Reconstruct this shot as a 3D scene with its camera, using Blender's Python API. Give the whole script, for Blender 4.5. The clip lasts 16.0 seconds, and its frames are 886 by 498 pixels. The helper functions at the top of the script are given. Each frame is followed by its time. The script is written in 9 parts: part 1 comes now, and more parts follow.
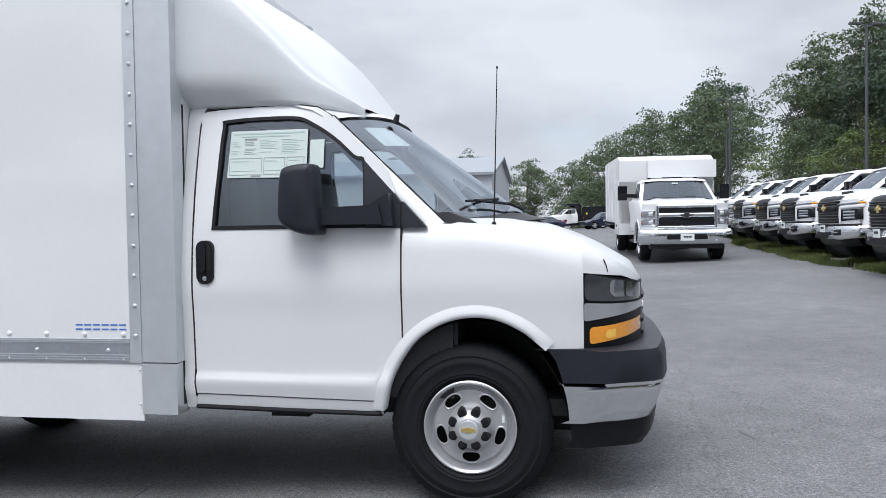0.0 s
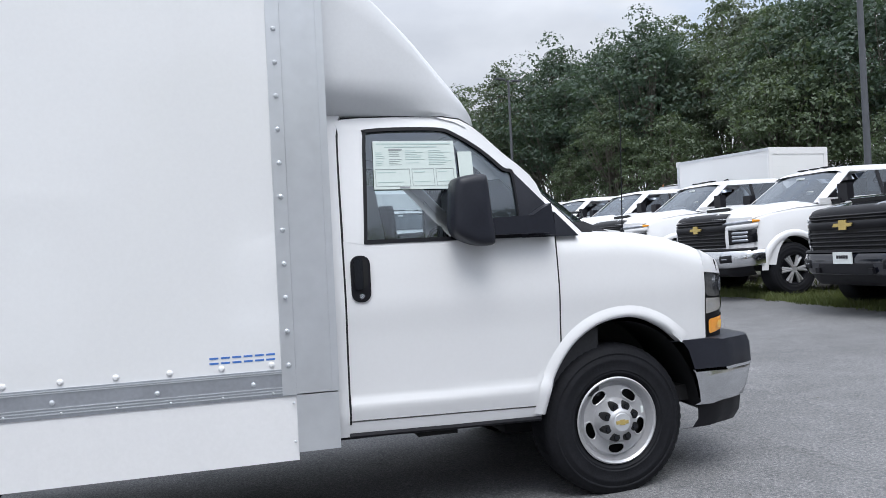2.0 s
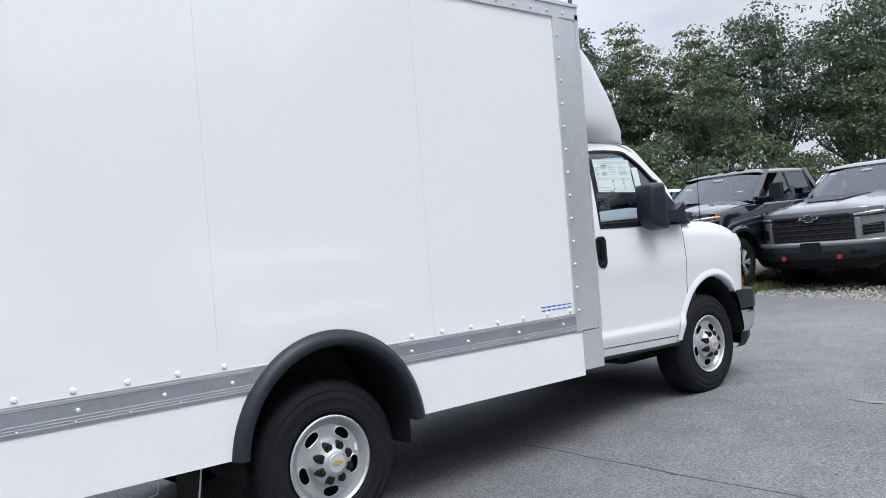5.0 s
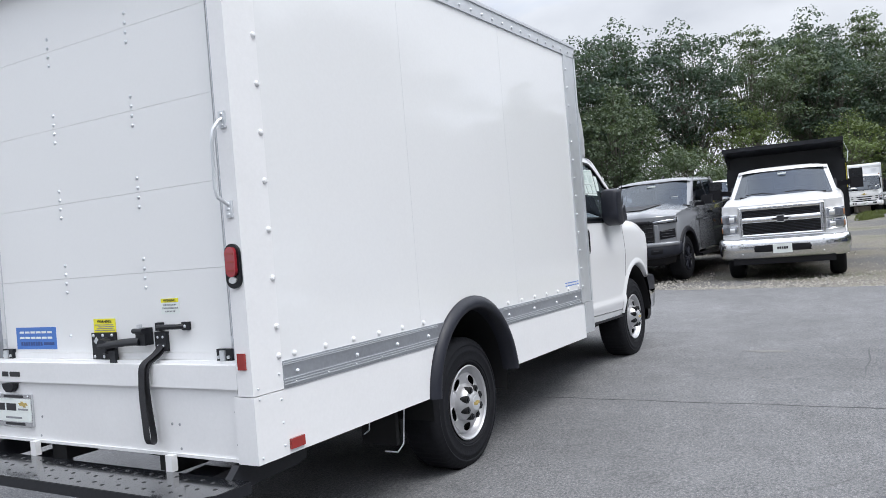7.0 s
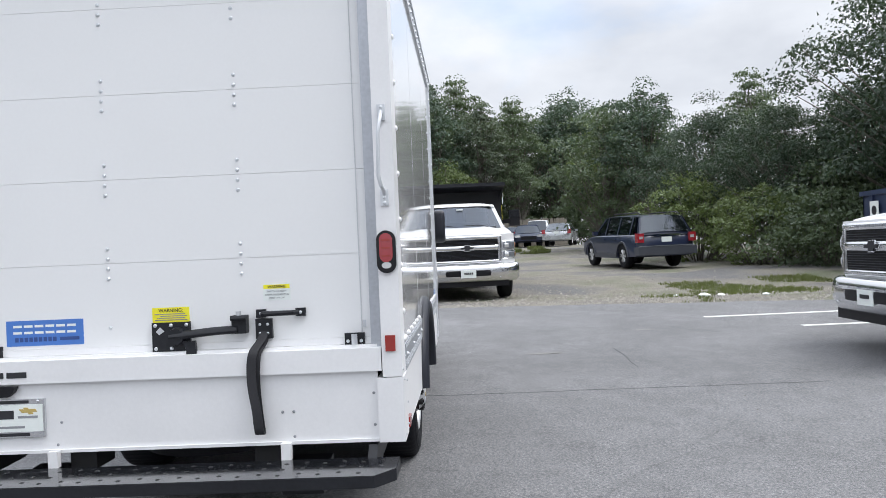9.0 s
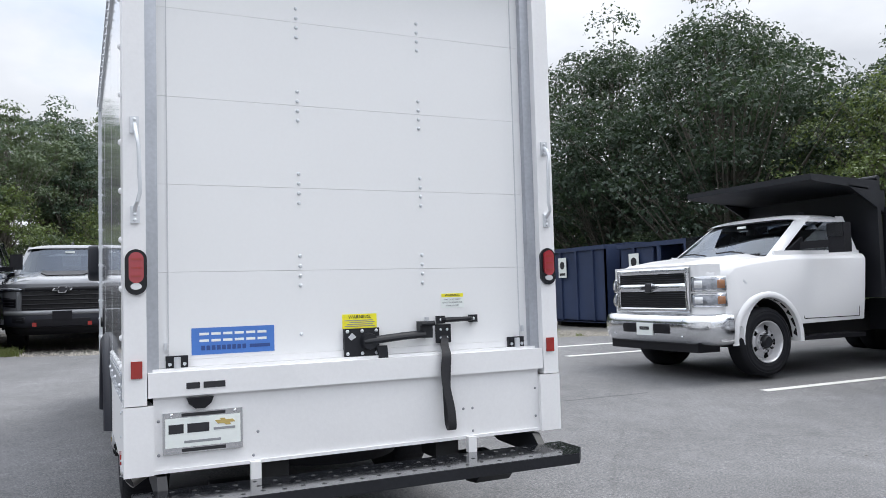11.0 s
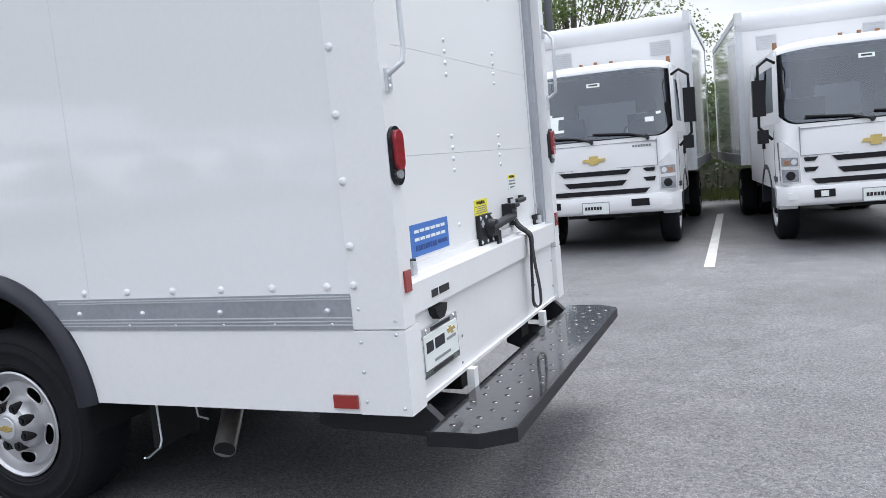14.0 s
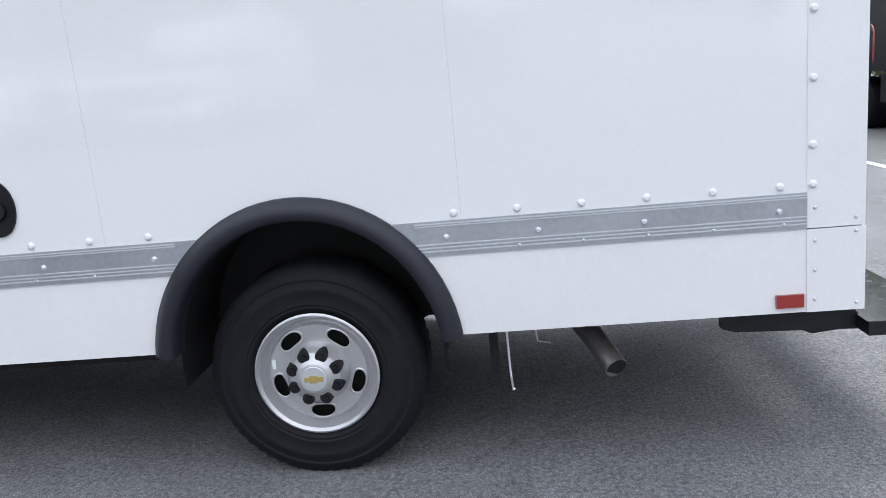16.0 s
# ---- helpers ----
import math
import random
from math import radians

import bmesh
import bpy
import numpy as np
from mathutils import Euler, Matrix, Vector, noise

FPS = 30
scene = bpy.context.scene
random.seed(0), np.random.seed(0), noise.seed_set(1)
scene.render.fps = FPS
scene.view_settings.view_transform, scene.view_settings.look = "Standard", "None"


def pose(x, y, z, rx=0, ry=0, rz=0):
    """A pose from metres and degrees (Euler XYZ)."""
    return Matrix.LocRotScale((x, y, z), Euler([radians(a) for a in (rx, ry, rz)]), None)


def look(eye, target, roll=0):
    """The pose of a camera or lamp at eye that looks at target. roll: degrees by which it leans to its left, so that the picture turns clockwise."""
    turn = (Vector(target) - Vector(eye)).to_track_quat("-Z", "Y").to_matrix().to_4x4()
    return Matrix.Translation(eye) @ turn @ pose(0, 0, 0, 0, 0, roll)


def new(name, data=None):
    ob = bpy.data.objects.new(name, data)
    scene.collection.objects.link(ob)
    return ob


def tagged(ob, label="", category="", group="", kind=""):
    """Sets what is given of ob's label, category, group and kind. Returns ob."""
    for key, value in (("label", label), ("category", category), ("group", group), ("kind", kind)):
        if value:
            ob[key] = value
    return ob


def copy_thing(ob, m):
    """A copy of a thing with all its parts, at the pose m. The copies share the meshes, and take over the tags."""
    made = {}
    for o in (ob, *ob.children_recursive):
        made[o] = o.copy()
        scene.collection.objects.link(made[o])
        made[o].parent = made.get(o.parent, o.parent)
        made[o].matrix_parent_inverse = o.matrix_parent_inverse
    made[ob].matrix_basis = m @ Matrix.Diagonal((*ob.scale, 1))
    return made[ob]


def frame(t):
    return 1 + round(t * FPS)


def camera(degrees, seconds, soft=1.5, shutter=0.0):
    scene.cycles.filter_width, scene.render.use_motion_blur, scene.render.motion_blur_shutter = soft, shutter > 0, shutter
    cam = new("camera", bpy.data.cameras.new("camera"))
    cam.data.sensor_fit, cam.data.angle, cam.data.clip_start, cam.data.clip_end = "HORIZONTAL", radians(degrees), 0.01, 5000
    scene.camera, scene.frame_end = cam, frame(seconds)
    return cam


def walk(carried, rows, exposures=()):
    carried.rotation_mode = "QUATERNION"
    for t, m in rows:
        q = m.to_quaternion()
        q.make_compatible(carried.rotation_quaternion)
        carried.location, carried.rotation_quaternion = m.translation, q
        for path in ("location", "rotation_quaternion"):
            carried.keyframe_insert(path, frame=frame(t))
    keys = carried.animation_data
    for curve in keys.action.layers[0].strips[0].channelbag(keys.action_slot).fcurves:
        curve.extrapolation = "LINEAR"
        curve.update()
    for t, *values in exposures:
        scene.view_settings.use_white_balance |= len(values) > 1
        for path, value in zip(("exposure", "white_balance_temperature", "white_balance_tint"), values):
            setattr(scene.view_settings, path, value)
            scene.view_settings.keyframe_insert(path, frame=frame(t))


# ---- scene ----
cam = camera(58.7, 16.0, soft=0.85)
PATH = [
    (0, (0.517, -4.594, 1.328), (0.168, -2.626, 1.271), -0.9),
    (0.5, (-0.113, -4.596, 1.295), (-0.193, -2.598, 1.262), -1.7),
    (1, (-0.701, -4.547, 1.292), (-0.534, -2.554, 1.284), -2.2),
    (1.5, (-1.346, -4.557, 1.274), (-0.976, -2.591, 1.28), -2.3),
    (2, (-1.933, -4.572, 1.269), (-1.392, -2.647, 1.28), -2.8),
    (2.5, (-2.537, -4.596, 1.24), (-1.835, -2.723, 1.248), -3.6),
    (3, (-3.124, -4.611, 1.255), (-2.273, -2.801, 1.249), -4.6),
    (3.5, (-3.736, -4.571, 1.249), (-2.763, -2.823, 1.236), -5.4),
    (4, (-4.36, -4.568, 1.234), (-3.289, -2.879, 1.225), -5.3),
    (4.2, (-4.593, -4.548, 1.236), (-3.484, -2.884, 1.231), -5.1),
    (6.3, (-7.088, -3.944, 1.258), (-5.525, -2.695, 1.261), -4.3),
    (6.5, (-7.289, -3.815, 1.242), (-5.683, -2.624, 1.238), -4.3),
    (7, (-7.794, -3.425, 1.238), (-6.083, -2.389, 1.229), -4.6),
    (7.5, (-8.233, -2.972, 1.24), (-6.414, -2.139, 1.233), -4.7),
    (8, (-8.55, -2.43, 1.23), (-6.64, -1.838, 1.225), -4.5),
    (8.5, (-8.802, -1.896, 1.219), (-6.827, -1.579, 1.217), -3.7),
    (8.7, (-8.854, -1.677, 1.218), (-6.865, -1.464, 1.216), -3.2),
    (10.8, (-8.946, 0.989, 1.127), (-7.097, 0.232, 1.23), -1.3),
    (11, (-8.911, 1.232, 1.108), (-7.099, 0.393, 1.215), -1.6),
    (11.5, (-8.774, 1.805, 1.155), (-7.066, 0.768, 1.247), -2.2),
    (12, (-8.503, 2.293, 1.152), (-6.929, 1.06, 1.204), -3.1),
    (12.5, (-8.091, 2.7, 1.155), (-6.684, 1.279, 1.127), -4.2),
    (13, (-7.615, 2.922, 1.179), (-6.435, 1.31, 1.081), -5.0),
    (13.5, (-7.07, 3.111, 1.191), (-6.114, 1.362, 1.022), -5.1),
    (14, (-6.51, 3.292, 1.191), (-5.748, 1.456, 0.971), -5.2),
    (14.5, (-5.919, 3.389, 1.194), (-5.323, 1.498, 0.924), -5.1),
    (15, (-5.307, 3.531, 1.187), (-4.88, 1.603, 0.867), -5.0),
    (15.5, (-4.787, 3.545, 1.216), (-4.505, 1.6, 0.843), -5.2),
    (16, (-4.263, 3.679, 1.256), (-4.1, 1.73, 0.837), -5.3),
]
walk(cam, [(t, look(eye, target, roll)) for t, eye, target, roll in PATH], exposures=[(0, 0.43, 6200, 10), (1.5, 0.46, 6180, 10), (3, 0.54, 6180, 10), (4.2, 0.57, 6180, 10), (6.5, 0.58, 6250, 10), (8.5, 0.67, 6350, 10), (11, 0.66, 6350, 10), (12.5, 0.68, 6330, 10), (14.5, 0.79, 6260, 10), (16, 0.95, 6210, 10)])

# ---- world, sun, exposure ----
world = bpy.data.worlds.new("sky")
scene.world = world
world.use_nodes = True
wn, wl = world.node_tree.nodes, world.node_tree.links
wn.clear()
w_out = wn.new("ShaderNodeOutputWorld")
w_bg = wn.new("ShaderNodeBackground")
w_sky = wn.new("ShaderNodeTexSky")
w_sky.sky_type = "NISHITA"
w_sky.sun_disc = False
w_sky.sun_elevation, w_sky.sun_rotation = radians(63), radians(180)
w_sky.air_density, w_sky.dust_density = 1.0, 1.2
w_gain = wn.new("ShaderNodeVectorMath")
w_gain.operation = "SCALE"
w_gain.inputs["Scale"].default_value = 0.13
w_geo = wn.new("ShaderNodeTexCoord")
w_map = wn.new("ShaderNodeMapping")
w_map.inputs["Scale"].default_value = (1.0, 1.0, 2.2)
w_noise = wn.new("ShaderNodeTexNoise")
w_noise.inputs["Scale"].default_value, w_noise.inputs["Detail"].default_value = 2.3, 7
w_noise.inputs["Roughness"].default_value, w_noise.inputs["Distortion"].default_value = 0.55, 0.25
w_cover = wn.new("ShaderNodeMapRange")
w_cover.inputs["From Min"].default_value, w_cover.inputs["From Max"].default_value = 0.28, 0.46
w_cover.inputs["To Min"].default_value = 0.5
w_noise2 = wn.new("ShaderNodeTexNoise")
w_noise2.inputs["Scale"].default_value, w_noise2.inputs["Detail"].default_value = 3.1, 6
w_ramp = wn.new("ShaderNodeValToRGB")
w_ramp.color_ramp.elements[0].position, w_ramp.color_ramp.elements[0].color = 0.36, (0.45, 0.468, 0.505, 1)
w_ramp.color_ramp.elements[1].position, w_ramp.color_ramp.elements[1].color = 0.60, (0.60, 0.615, 0.645, 1)
w_mix = wn.new("ShaderNodeMix")
w_mix.data_type = "RGBA"
wl.new(w_geo.outputs["Generated"], w_map.inputs["Vector"])
wl.new(w_map.outputs["Vector"], w_noise.inputs["Vector"])
wl.new(w_map.outputs["Vector"], w_noise2.inputs["Vector"])
wl.new(w_noise.outputs["Fac"], w_cover.inputs["Value"])
wl.new(w_noise2.outputs["Fac"], w_ramp.inputs["Fac"])
wl.new(w_sky.outputs["Color"], w_gain.inputs[0])
wl.new(w_cover.outputs["Result"], w_mix.inputs["Factor"])
wl.new(w_gain.outputs["Vector"], w_mix.inputs[6])
wl.new(w_ramp.outputs["Color"], w_mix.inputs[7])
# an overcast sky is brighter overhead than near the horizon
w_sep = wn.new("ShaderNodeSeparateXYZ")
w_up = wn.new("ShaderNodeMapRange")
w_up.inputs["From Min"].default_value, w_up.inputs["From Max"].default_value = 0.26, 0.66
w_up.inputs["To Min"].default_value, w_up.inputs["To Max"].default_value = 1.0, 2.15
w_lift = wn.new("ShaderNodeVectorMath")
w_lift.operation = "SCALE"
wl.new(w_geo.outputs["Generated"], w_sep.inputs["Vector"])
wl.new(w_sep.outputs["Z"], w_up.inputs["Value"])
wl.new(w_mix.outputs[2], w_lift.inputs[0])
wl.new(w_up.outputs["Result"], w_lift.inputs["Scale"])
wl.new(w_lift.outputs["Vector"], w_bg.inputs["Color"])
wl.new(w_bg.outputs["Background"], w_out.inputs["Surface"])
w_bg.inputs["Strength"].default_value = 1.0

sun = new("sun", bpy.data.lights.new("sun", "SUN"))
sun.data.energy, sun.data.angle, sun.data.color = 1.5, radians(30), (1.0, 0.97, 0.92)
sun.matrix_world = look((0, 0, 30), (3, 15, 0))


# ---- materials ----
def mat(name, color, rough=0.5, metal=0.0, var=0.08, scale=3.0, bump=0.0, bscale=150.0, coat=0.0, fine=60.0, spec=0.5, island=0.0, obrand=0.0):
    """A surface with broad stains and fine grain over its base colour."""
    m = bpy.data.materials.new(name)
    m.use_nodes = True
    n, l = m.node_tree.nodes, m.node_tree.links
    p = n["Principled BSDF"]
    co = n.new("ShaderNodeTexCoord")
    a = n.new("ShaderNodeTexNoise")
    a.inputs["Scale"].default_value, a.inputs["Detail"].default_value = scale, 5
    b = n.new("ShaderNodeTexNoise")
    b.inputs["Scale"].default_value, b.inputs["Detail"].default_value = fine, 3
    l.new(co.outputs["Object"], a.inputs["Vector"])
    l.new(co.outputs["Object"], b.inputs["Vector"])
    add = n.new("ShaderNodeMath")
    add.operation = "ADD"
    l.new(a.outputs["Fac"], add.inputs[0])
    l.new(b.outputs["Fac"], add.inputs[1])
    last = add.outputs[0]
    if island or obrand:
        g = n.new("ShaderNodeNewGeometry" if island else "ShaderNodeObjectInfo")
        k = n.new("ShaderNodeMath")
        k.operation = "MULTIPLY_ADD"
        l.new(g.outputs["Random Per Island" if island else "Random"], k.inputs[0])
        k.inputs[1].default_value = island or obrand
        l.new(last, k.inputs[2])
        last = k.outputs[0]
    mr = n.new("ShaderNodeMapRange")
    top = 1.4 + (island or obrand)
    mr.inputs["From Min"].default_value, mr.inputs["From Max"].default_value = 0.6, top
    mr.inputs["To Min"].default_value, mr.inputs["To Max"].default_value = 1 - var, 1 + var
    l.new(last, mr.inputs["Value"])
    sc = n.new("ShaderNodeVectorMath")
    sc.operation = "SCALE"
    sc.inputs[0].default_value = color
    l.new(mr.outputs["Result"], sc.inputs["Scale"])
    l.new(sc.outputs["Vector"], p.inputs["Base Color"])
    rr = n.new("ShaderNodeMapRange")
    rr.inputs["From Min"].default_value, rr.inputs["From Max"].default_value = 0.3, 0.7
    rr.inputs["To Min"].default_value, rr.inputs["To Max"].default_value = max(0.02, rough * 0.93), min(1, rough * 1.07)
    l.new(a.outputs["Fac"], rr.inputs["Value"])
    l.new(rr.outputs["Result"], p.inputs["Roughness"])
    p.inputs["Metallic"].default_value = metal
    p.inputs["Coat Weight"].default_value = coat
    p.inputs["Coat Roughness"].default_value = 0.06
    p.inputs["Specular IOR Level"].default_value = spec
    if bump:
        c = n.new("ShaderNodeTexNoise")
        c.inputs["Scale"].default_value, c.inputs["Detail"].default_value = bscale, 3
        l.new(co.outputs["Object"], c.inputs["Vector"])
        bp = n.new("ShaderNodeBump")
        bp.inputs["Strength"].default_value, bp.inputs["Distance"].default_value = bump, 0.01
        l.new(c.outputs["Fac"], bp.inputs["Height"])
        l.new(bp.outputs["Normal"], p.inputs["Normal"])
    return m


def glass(name, tint, rough=0.02, clear=0.5, ior=1.75):
    """Tinted glazing: part mirror gloss, part see-through."""
    m = bpy.data.materials.new(name)
    m.use_nodes = True
    n, l = m.node_tree.nodes, m.node_tree.links
    n.clear()
    o = n.new("ShaderNodeOutputMaterial")
    t = n.new("ShaderNodeBsdfTransparent")
    t.inputs["Color"].default_value = (*[c * clear for c in tint], 1)
    g = n.new("ShaderNodeBsdfGlossy")
    g.inputs["Roughness"].default_value = rough
    g.inputs["Color"].default_value = (0.84, 0.91, 1.0, 1)
    f = n.new("ShaderNodeFresnel")
    f.inputs["IOR"].default_value = ior
    x = n.new("ShaderNodeMixShader")
    l.new(f.outputs["Fac"], x.inputs["Fac"])
    l.new(t.outputs["BSDF"], x.inputs[1])
    l.new(g.outputs["BSDF"], x.inputs[2])
    l.new(x.outputs["Shader"], o.inputs["Surface"])
    return m


def asphalt():
    m = bpy.data.materials.new("asphalt")
    m.use_nodes = True
    n, l = m.node_tree.nodes, m.node_tree.links
    p = n["Principled BSDF"]
    co = n.new("ShaderNodeTexCoord")
    vor = n.new("ShaderNodeTexVoronoi")
    vor.inputs["Scale"].default_value = 135
    fine = n.new("ShaderNodeTexNoise")
    fine.inputs["Scale"].default_value, fine.inputs["Detail"].default_value = 60, 9
    fine.inputs["Roughness"].default_value = 0.72
    broad = n.new("ShaderNodeTexNoise")
    broad.inputs["Scale"].default_value, broad.inputs["Detail"].default_value = 0.45, 6
    blot = n.new("ShaderNodeTexNoise")
    blot.inputs["Scale"].default_value, blot.inputs["Detail"].default_value = 4.0, 6
    crack = n.new("ShaderNodeTexVoronoi")
    crack.feature = "DISTANCE_TO_EDGE"
    crack.inputs["Scale"].default_value = 0.16
    warp = n.new("ShaderNodeTexNoise")
    warp.inputs["Scale"].default_value, warp.inputs["Detail"].default_value = 1.6, 5
    wadd = n.new("ShaderNodeMixRGB")
    wadd.blend_type, wadd.inputs[0].default_value = "ADD", 0.35
    for t in (vor, fine, broad, blot, warp):
        l.new(co.outputs["Object"], t.inputs["Vector"])
    l.new(co.outputs["Object"], wadd.inputs[1])
    l.new(warp.outputs["Color"], wadd.inputs[2])
    l.new(wadd.outputs["Color"], crack.inputs["Vector"])
    r = n.new("ShaderNodeValToRGB")
    e = r.color_ramp.elements
    e[0].position, e[0].color = 0.36, (0.096, 0.101, 0.111, 1)
    e[1].position, e[1].color = 0.66, (0.292, 0.288, 0.290, 1)
    l.new(fine.outputs["Fac"], r.inputs["Fac"])
    stone = n.new("ShaderNodeMapRange")
    stone.inputs["From Min"].default_value, stone.inputs["From Max"].default_value = 0.1, 0.5
    stone.inputs["To Min"].default_value, stone.inputs["To Max"].default_value = 1.36, 0.70
    l.new(vor.outputs["Distance"], stone.inputs["Value"])
    big = n.new("ShaderNodeMapRange")
    big.inputs["From Min"].default_value, big.inputs["From Max"].default_value = 0.3, 0.7
    big.inputs["To Min"].default_value, big.inputs["To Max"].default_value = 0.82, 1.18
    l.new(broad.outputs["Fac"], big.inputs["Value"])
    bl = n.new("ShaderNodeMapRange")
    bl.inputs["From Min"].default_value, bl.inputs["From Max"].default_value = 0.3, 0.75
    bl.inputs["To Min"].default_value, bl.inputs["To Max"].default_value = 0.9, 1.14
    l.new(blot.outputs["Fac"], bl.inputs["Value"])
    ck = n.new("ShaderNodeMapRange")
    ck.inputs["From Min"].default_value, ck.inputs["From Max"].default_value = 0.0, 0.0022
    ck.inputs["To Min"].default_value, ck.inputs["To Max"].default_value = 0.82, 1.0
    l.new(crack.outputs["Distance"], ck.inputs["Value"])
    last = r.outputs["Color"]
    for s in (stone, big, bl, ck):
        v = n.new("ShaderNodeVectorMath")
        v.operation = "SCALE"
        l.new(last, v.inputs[0])
        l.new(s.outputs["Result"], v.inputs["Scale"])
        last = v.outputs["Vector"]
    l.new(last, p.inputs["Base Color"])
    p.inputs["Roughness"].default_value = 0.82
    p.inputs["Specular IOR Level"].default_value = 0.35
    bp = n.new("ShaderNodeBump")
    bp.inputs["Strength"].default_value, bp.inputs["Distance"].default_value = 0.3, 0.004
    l.new(vor.outputs["Distance"], bp.inputs["Height"])
    l.new(bp.outputs["Normal"], p.inputs["Normal"])
    return m


def soil():
    """Gravel, dirt and thin grass in patches."""
    m = bpy.data.materials.new("gravel_and_dirt")
    m.use_nodes = True
    n, l = m.node_tree.nodes, m.node_tree.links
    p = n["Principled BSDF"]
    co = n.new("ShaderNodeTexCoord")
    a = n.new("ShaderNodeTexNoise")
    a.inputs["Scale"].default_value, a.inputs["Detail"].default_value = 0.35, 8
    b = n.new("ShaderNodeTexNoise")
    b.inputs["Scale"].default_value, b.inputs["Detail"].default_value = 45, 5
    v = n.new("ShaderNodeTexVoronoi")
    v.inputs["Scale"].default_value = 30
    for t in (a, b, v):
        l.new(co.outputs["Object"], t.inputs["Vector"])
    r = n.new("ShaderNodeValToRGB")
    e = r.color_ramp.elements
    e[0].position, e[0].color = 0.40, (0.13, 0.128, 0.128, 1)
    e[1].position, e[1].color = 0.76, (0.09, 0.115, 0.05, 1)
    e2 = r.color_ramp.elements.new(0.52)
    e2.color = (0.20, 0.185, 0.155, 1)
    l.new(a.outputs["Fac"], r.inputs["Fac"])
    k = n.new("ShaderNodeMapRange")
    k.inputs["From Min"].default_value, k.inputs["From Max"].default_value = 0.3, 0.7
    k.inputs["To Min"].default_value, k.inputs["To Max"].default_value = 0.6, 1.4
    l.new(b.outputs["Fac"], k.inputs["Value"])
    s = n.new("ShaderNodeVectorMath")
    s.operation = "SCALE"
    l.new(r.outputs["Color"], s.inputs[0])
    l.new(k.outputs["Result"], s.inputs["Scale"])
    l.new(s.outputs["Vector"], p.inputs["Base Color"])
    p.inputs["Roughness"].default_value = 0.9
    bp = n.new("ShaderNodeBump")
    bp.inputs["Strength"].default_value, bp.inputs["Distance"].default_value = 0.8, 0.03
    l.new(v.outputs["Distance"], bp.inputs["Height"])
    l.new(bp.outputs["Normal"], p.inputs["Normal"])
    return m


def leafy(name, color, var=0.5):
    m = mat(name, color, 0.42, var=var, scale=0.35, fine=2.5, island=0.9, spec=0.35)
    n, l = m.node_tree.nodes, m.node_tree.links
    p = n["Principled BSDF"]
    tr = n.new("ShaderNodeBsdfTranslucent")
    tr.inputs["Color"].default_value = (color[0] * 1.5, color[1] * 1.5, color[2] * 0.8, 1)
    x = n.new("ShaderNodeMixShader")
    x.inputs["Fac"].default_value = 0.3
    o = n["Material Output"]
    l.new(p.outputs["BSDF"], x.inputs[1])
    l.new(tr.outputs["BSDF"], x.inputs[2])
    l.new(x.outputs["Shader"], o.inputs["Surface"])
    return m


M_WHITE = mat("white_paint", (0.755, 0.757, 0.77), 0.3, var=0.015, coat=0.35, scale=1.2)
M_PANEL = mat("white_box_panel", (0.80, 0.805, 0.815), 0.06, var=0.02, scale=0.8, bump=0.010, bscale=2.5, coat=0.6)
M_DOORW = mat("white_door_panel", (0.80, 0.805, 0.81), 0.30, var=0.012, scale=1.5, bump=0.01, bscale=120)
M_FRAMEW = mat("white_steel_frame", (0.79, 0.79, 0.80), 0.35, var=0.03, scale=4, bump=0.03, bscale=90)
M_FAIR = mat("white_gelcoat", (0.68, 0.69, 0.71), 0.30, var=0.03, coat=0.25)
M_ALU = mat("mill_aluminium", (0.66, 0.68, 0.71), 0.32, 0.5, var=0.07, scale=1.6, fine=14)
M_ALUD = mat("aluminium_rail", (0.47, 0.49, 0.53), 0.42, 0.8, var=0.12, scale=6)
M_CHROME = mat("chrome", (0.72, 0.73, 0.75), 0.12, 1.0, var=0.05)
M_CHROMEB = mat("bright_trim", (0.76, 0.77, 0.79), 0.16, 1.0, var=0.04)
M_SILVER = mat("silver_wheel_paint", (0.56, 0.56, 0.575), 0.34, 0.6, var=0.06, scale=12)
M_BLACK = mat("black_plastic", (0.008, 0.008, 0.011), 0.45, var=0.25, scale=8, bump=0.05, bscale=300, spec=0.28)
M_DARKP = mat("grey_textured_plastic", (0.018, 0.0195, 0.028), 0.42, var=0.15, scale=8, bump=0.08, bscale=500, spec=0.35)
M_GLOSSB = mat("gloss_black_paint", (0.008, 0.009, 0.012), 0.2, var=0.2, coat=0.15, spec=0.35)
M_BLKP = mat("blue_black_car_paint", (0.006, 0.007, 0.014), 0.10, var=0.2, coat=1.0, spec=0.45)
M_LENS = mat("clear_lens_over_grey", (0.34, 0.36, 0.40), 0.10, 0.6, var=0.35, scale=14, fine=40, coat=1.0)
M_STEELB = mat("black_painted_steel", (0.012, 0.013, 0.017), 0.45, var=0.3, scale=3, bump=0.06, bscale=60, spec=0.35)
M_STEPB = mat("wet_black_step_steel", (0.012, 0.013, 0.016), 0.14, 0.0, var=0.5, scale=9, bump=0.06, bscale=26, coat=0.6, spec=0.6)
M_RUBBER = mat("tyre_rubber", (0.011, 0.0115, 0.0145), 0.68, var=0.35, scale=9, bump=0.15, bscale=120, spec=0.2)
M_STRAP = mat("black_webbing", (0.018, 0.018, 0.022), 0.7, var=0.2, bump=0.2, bscale=400)
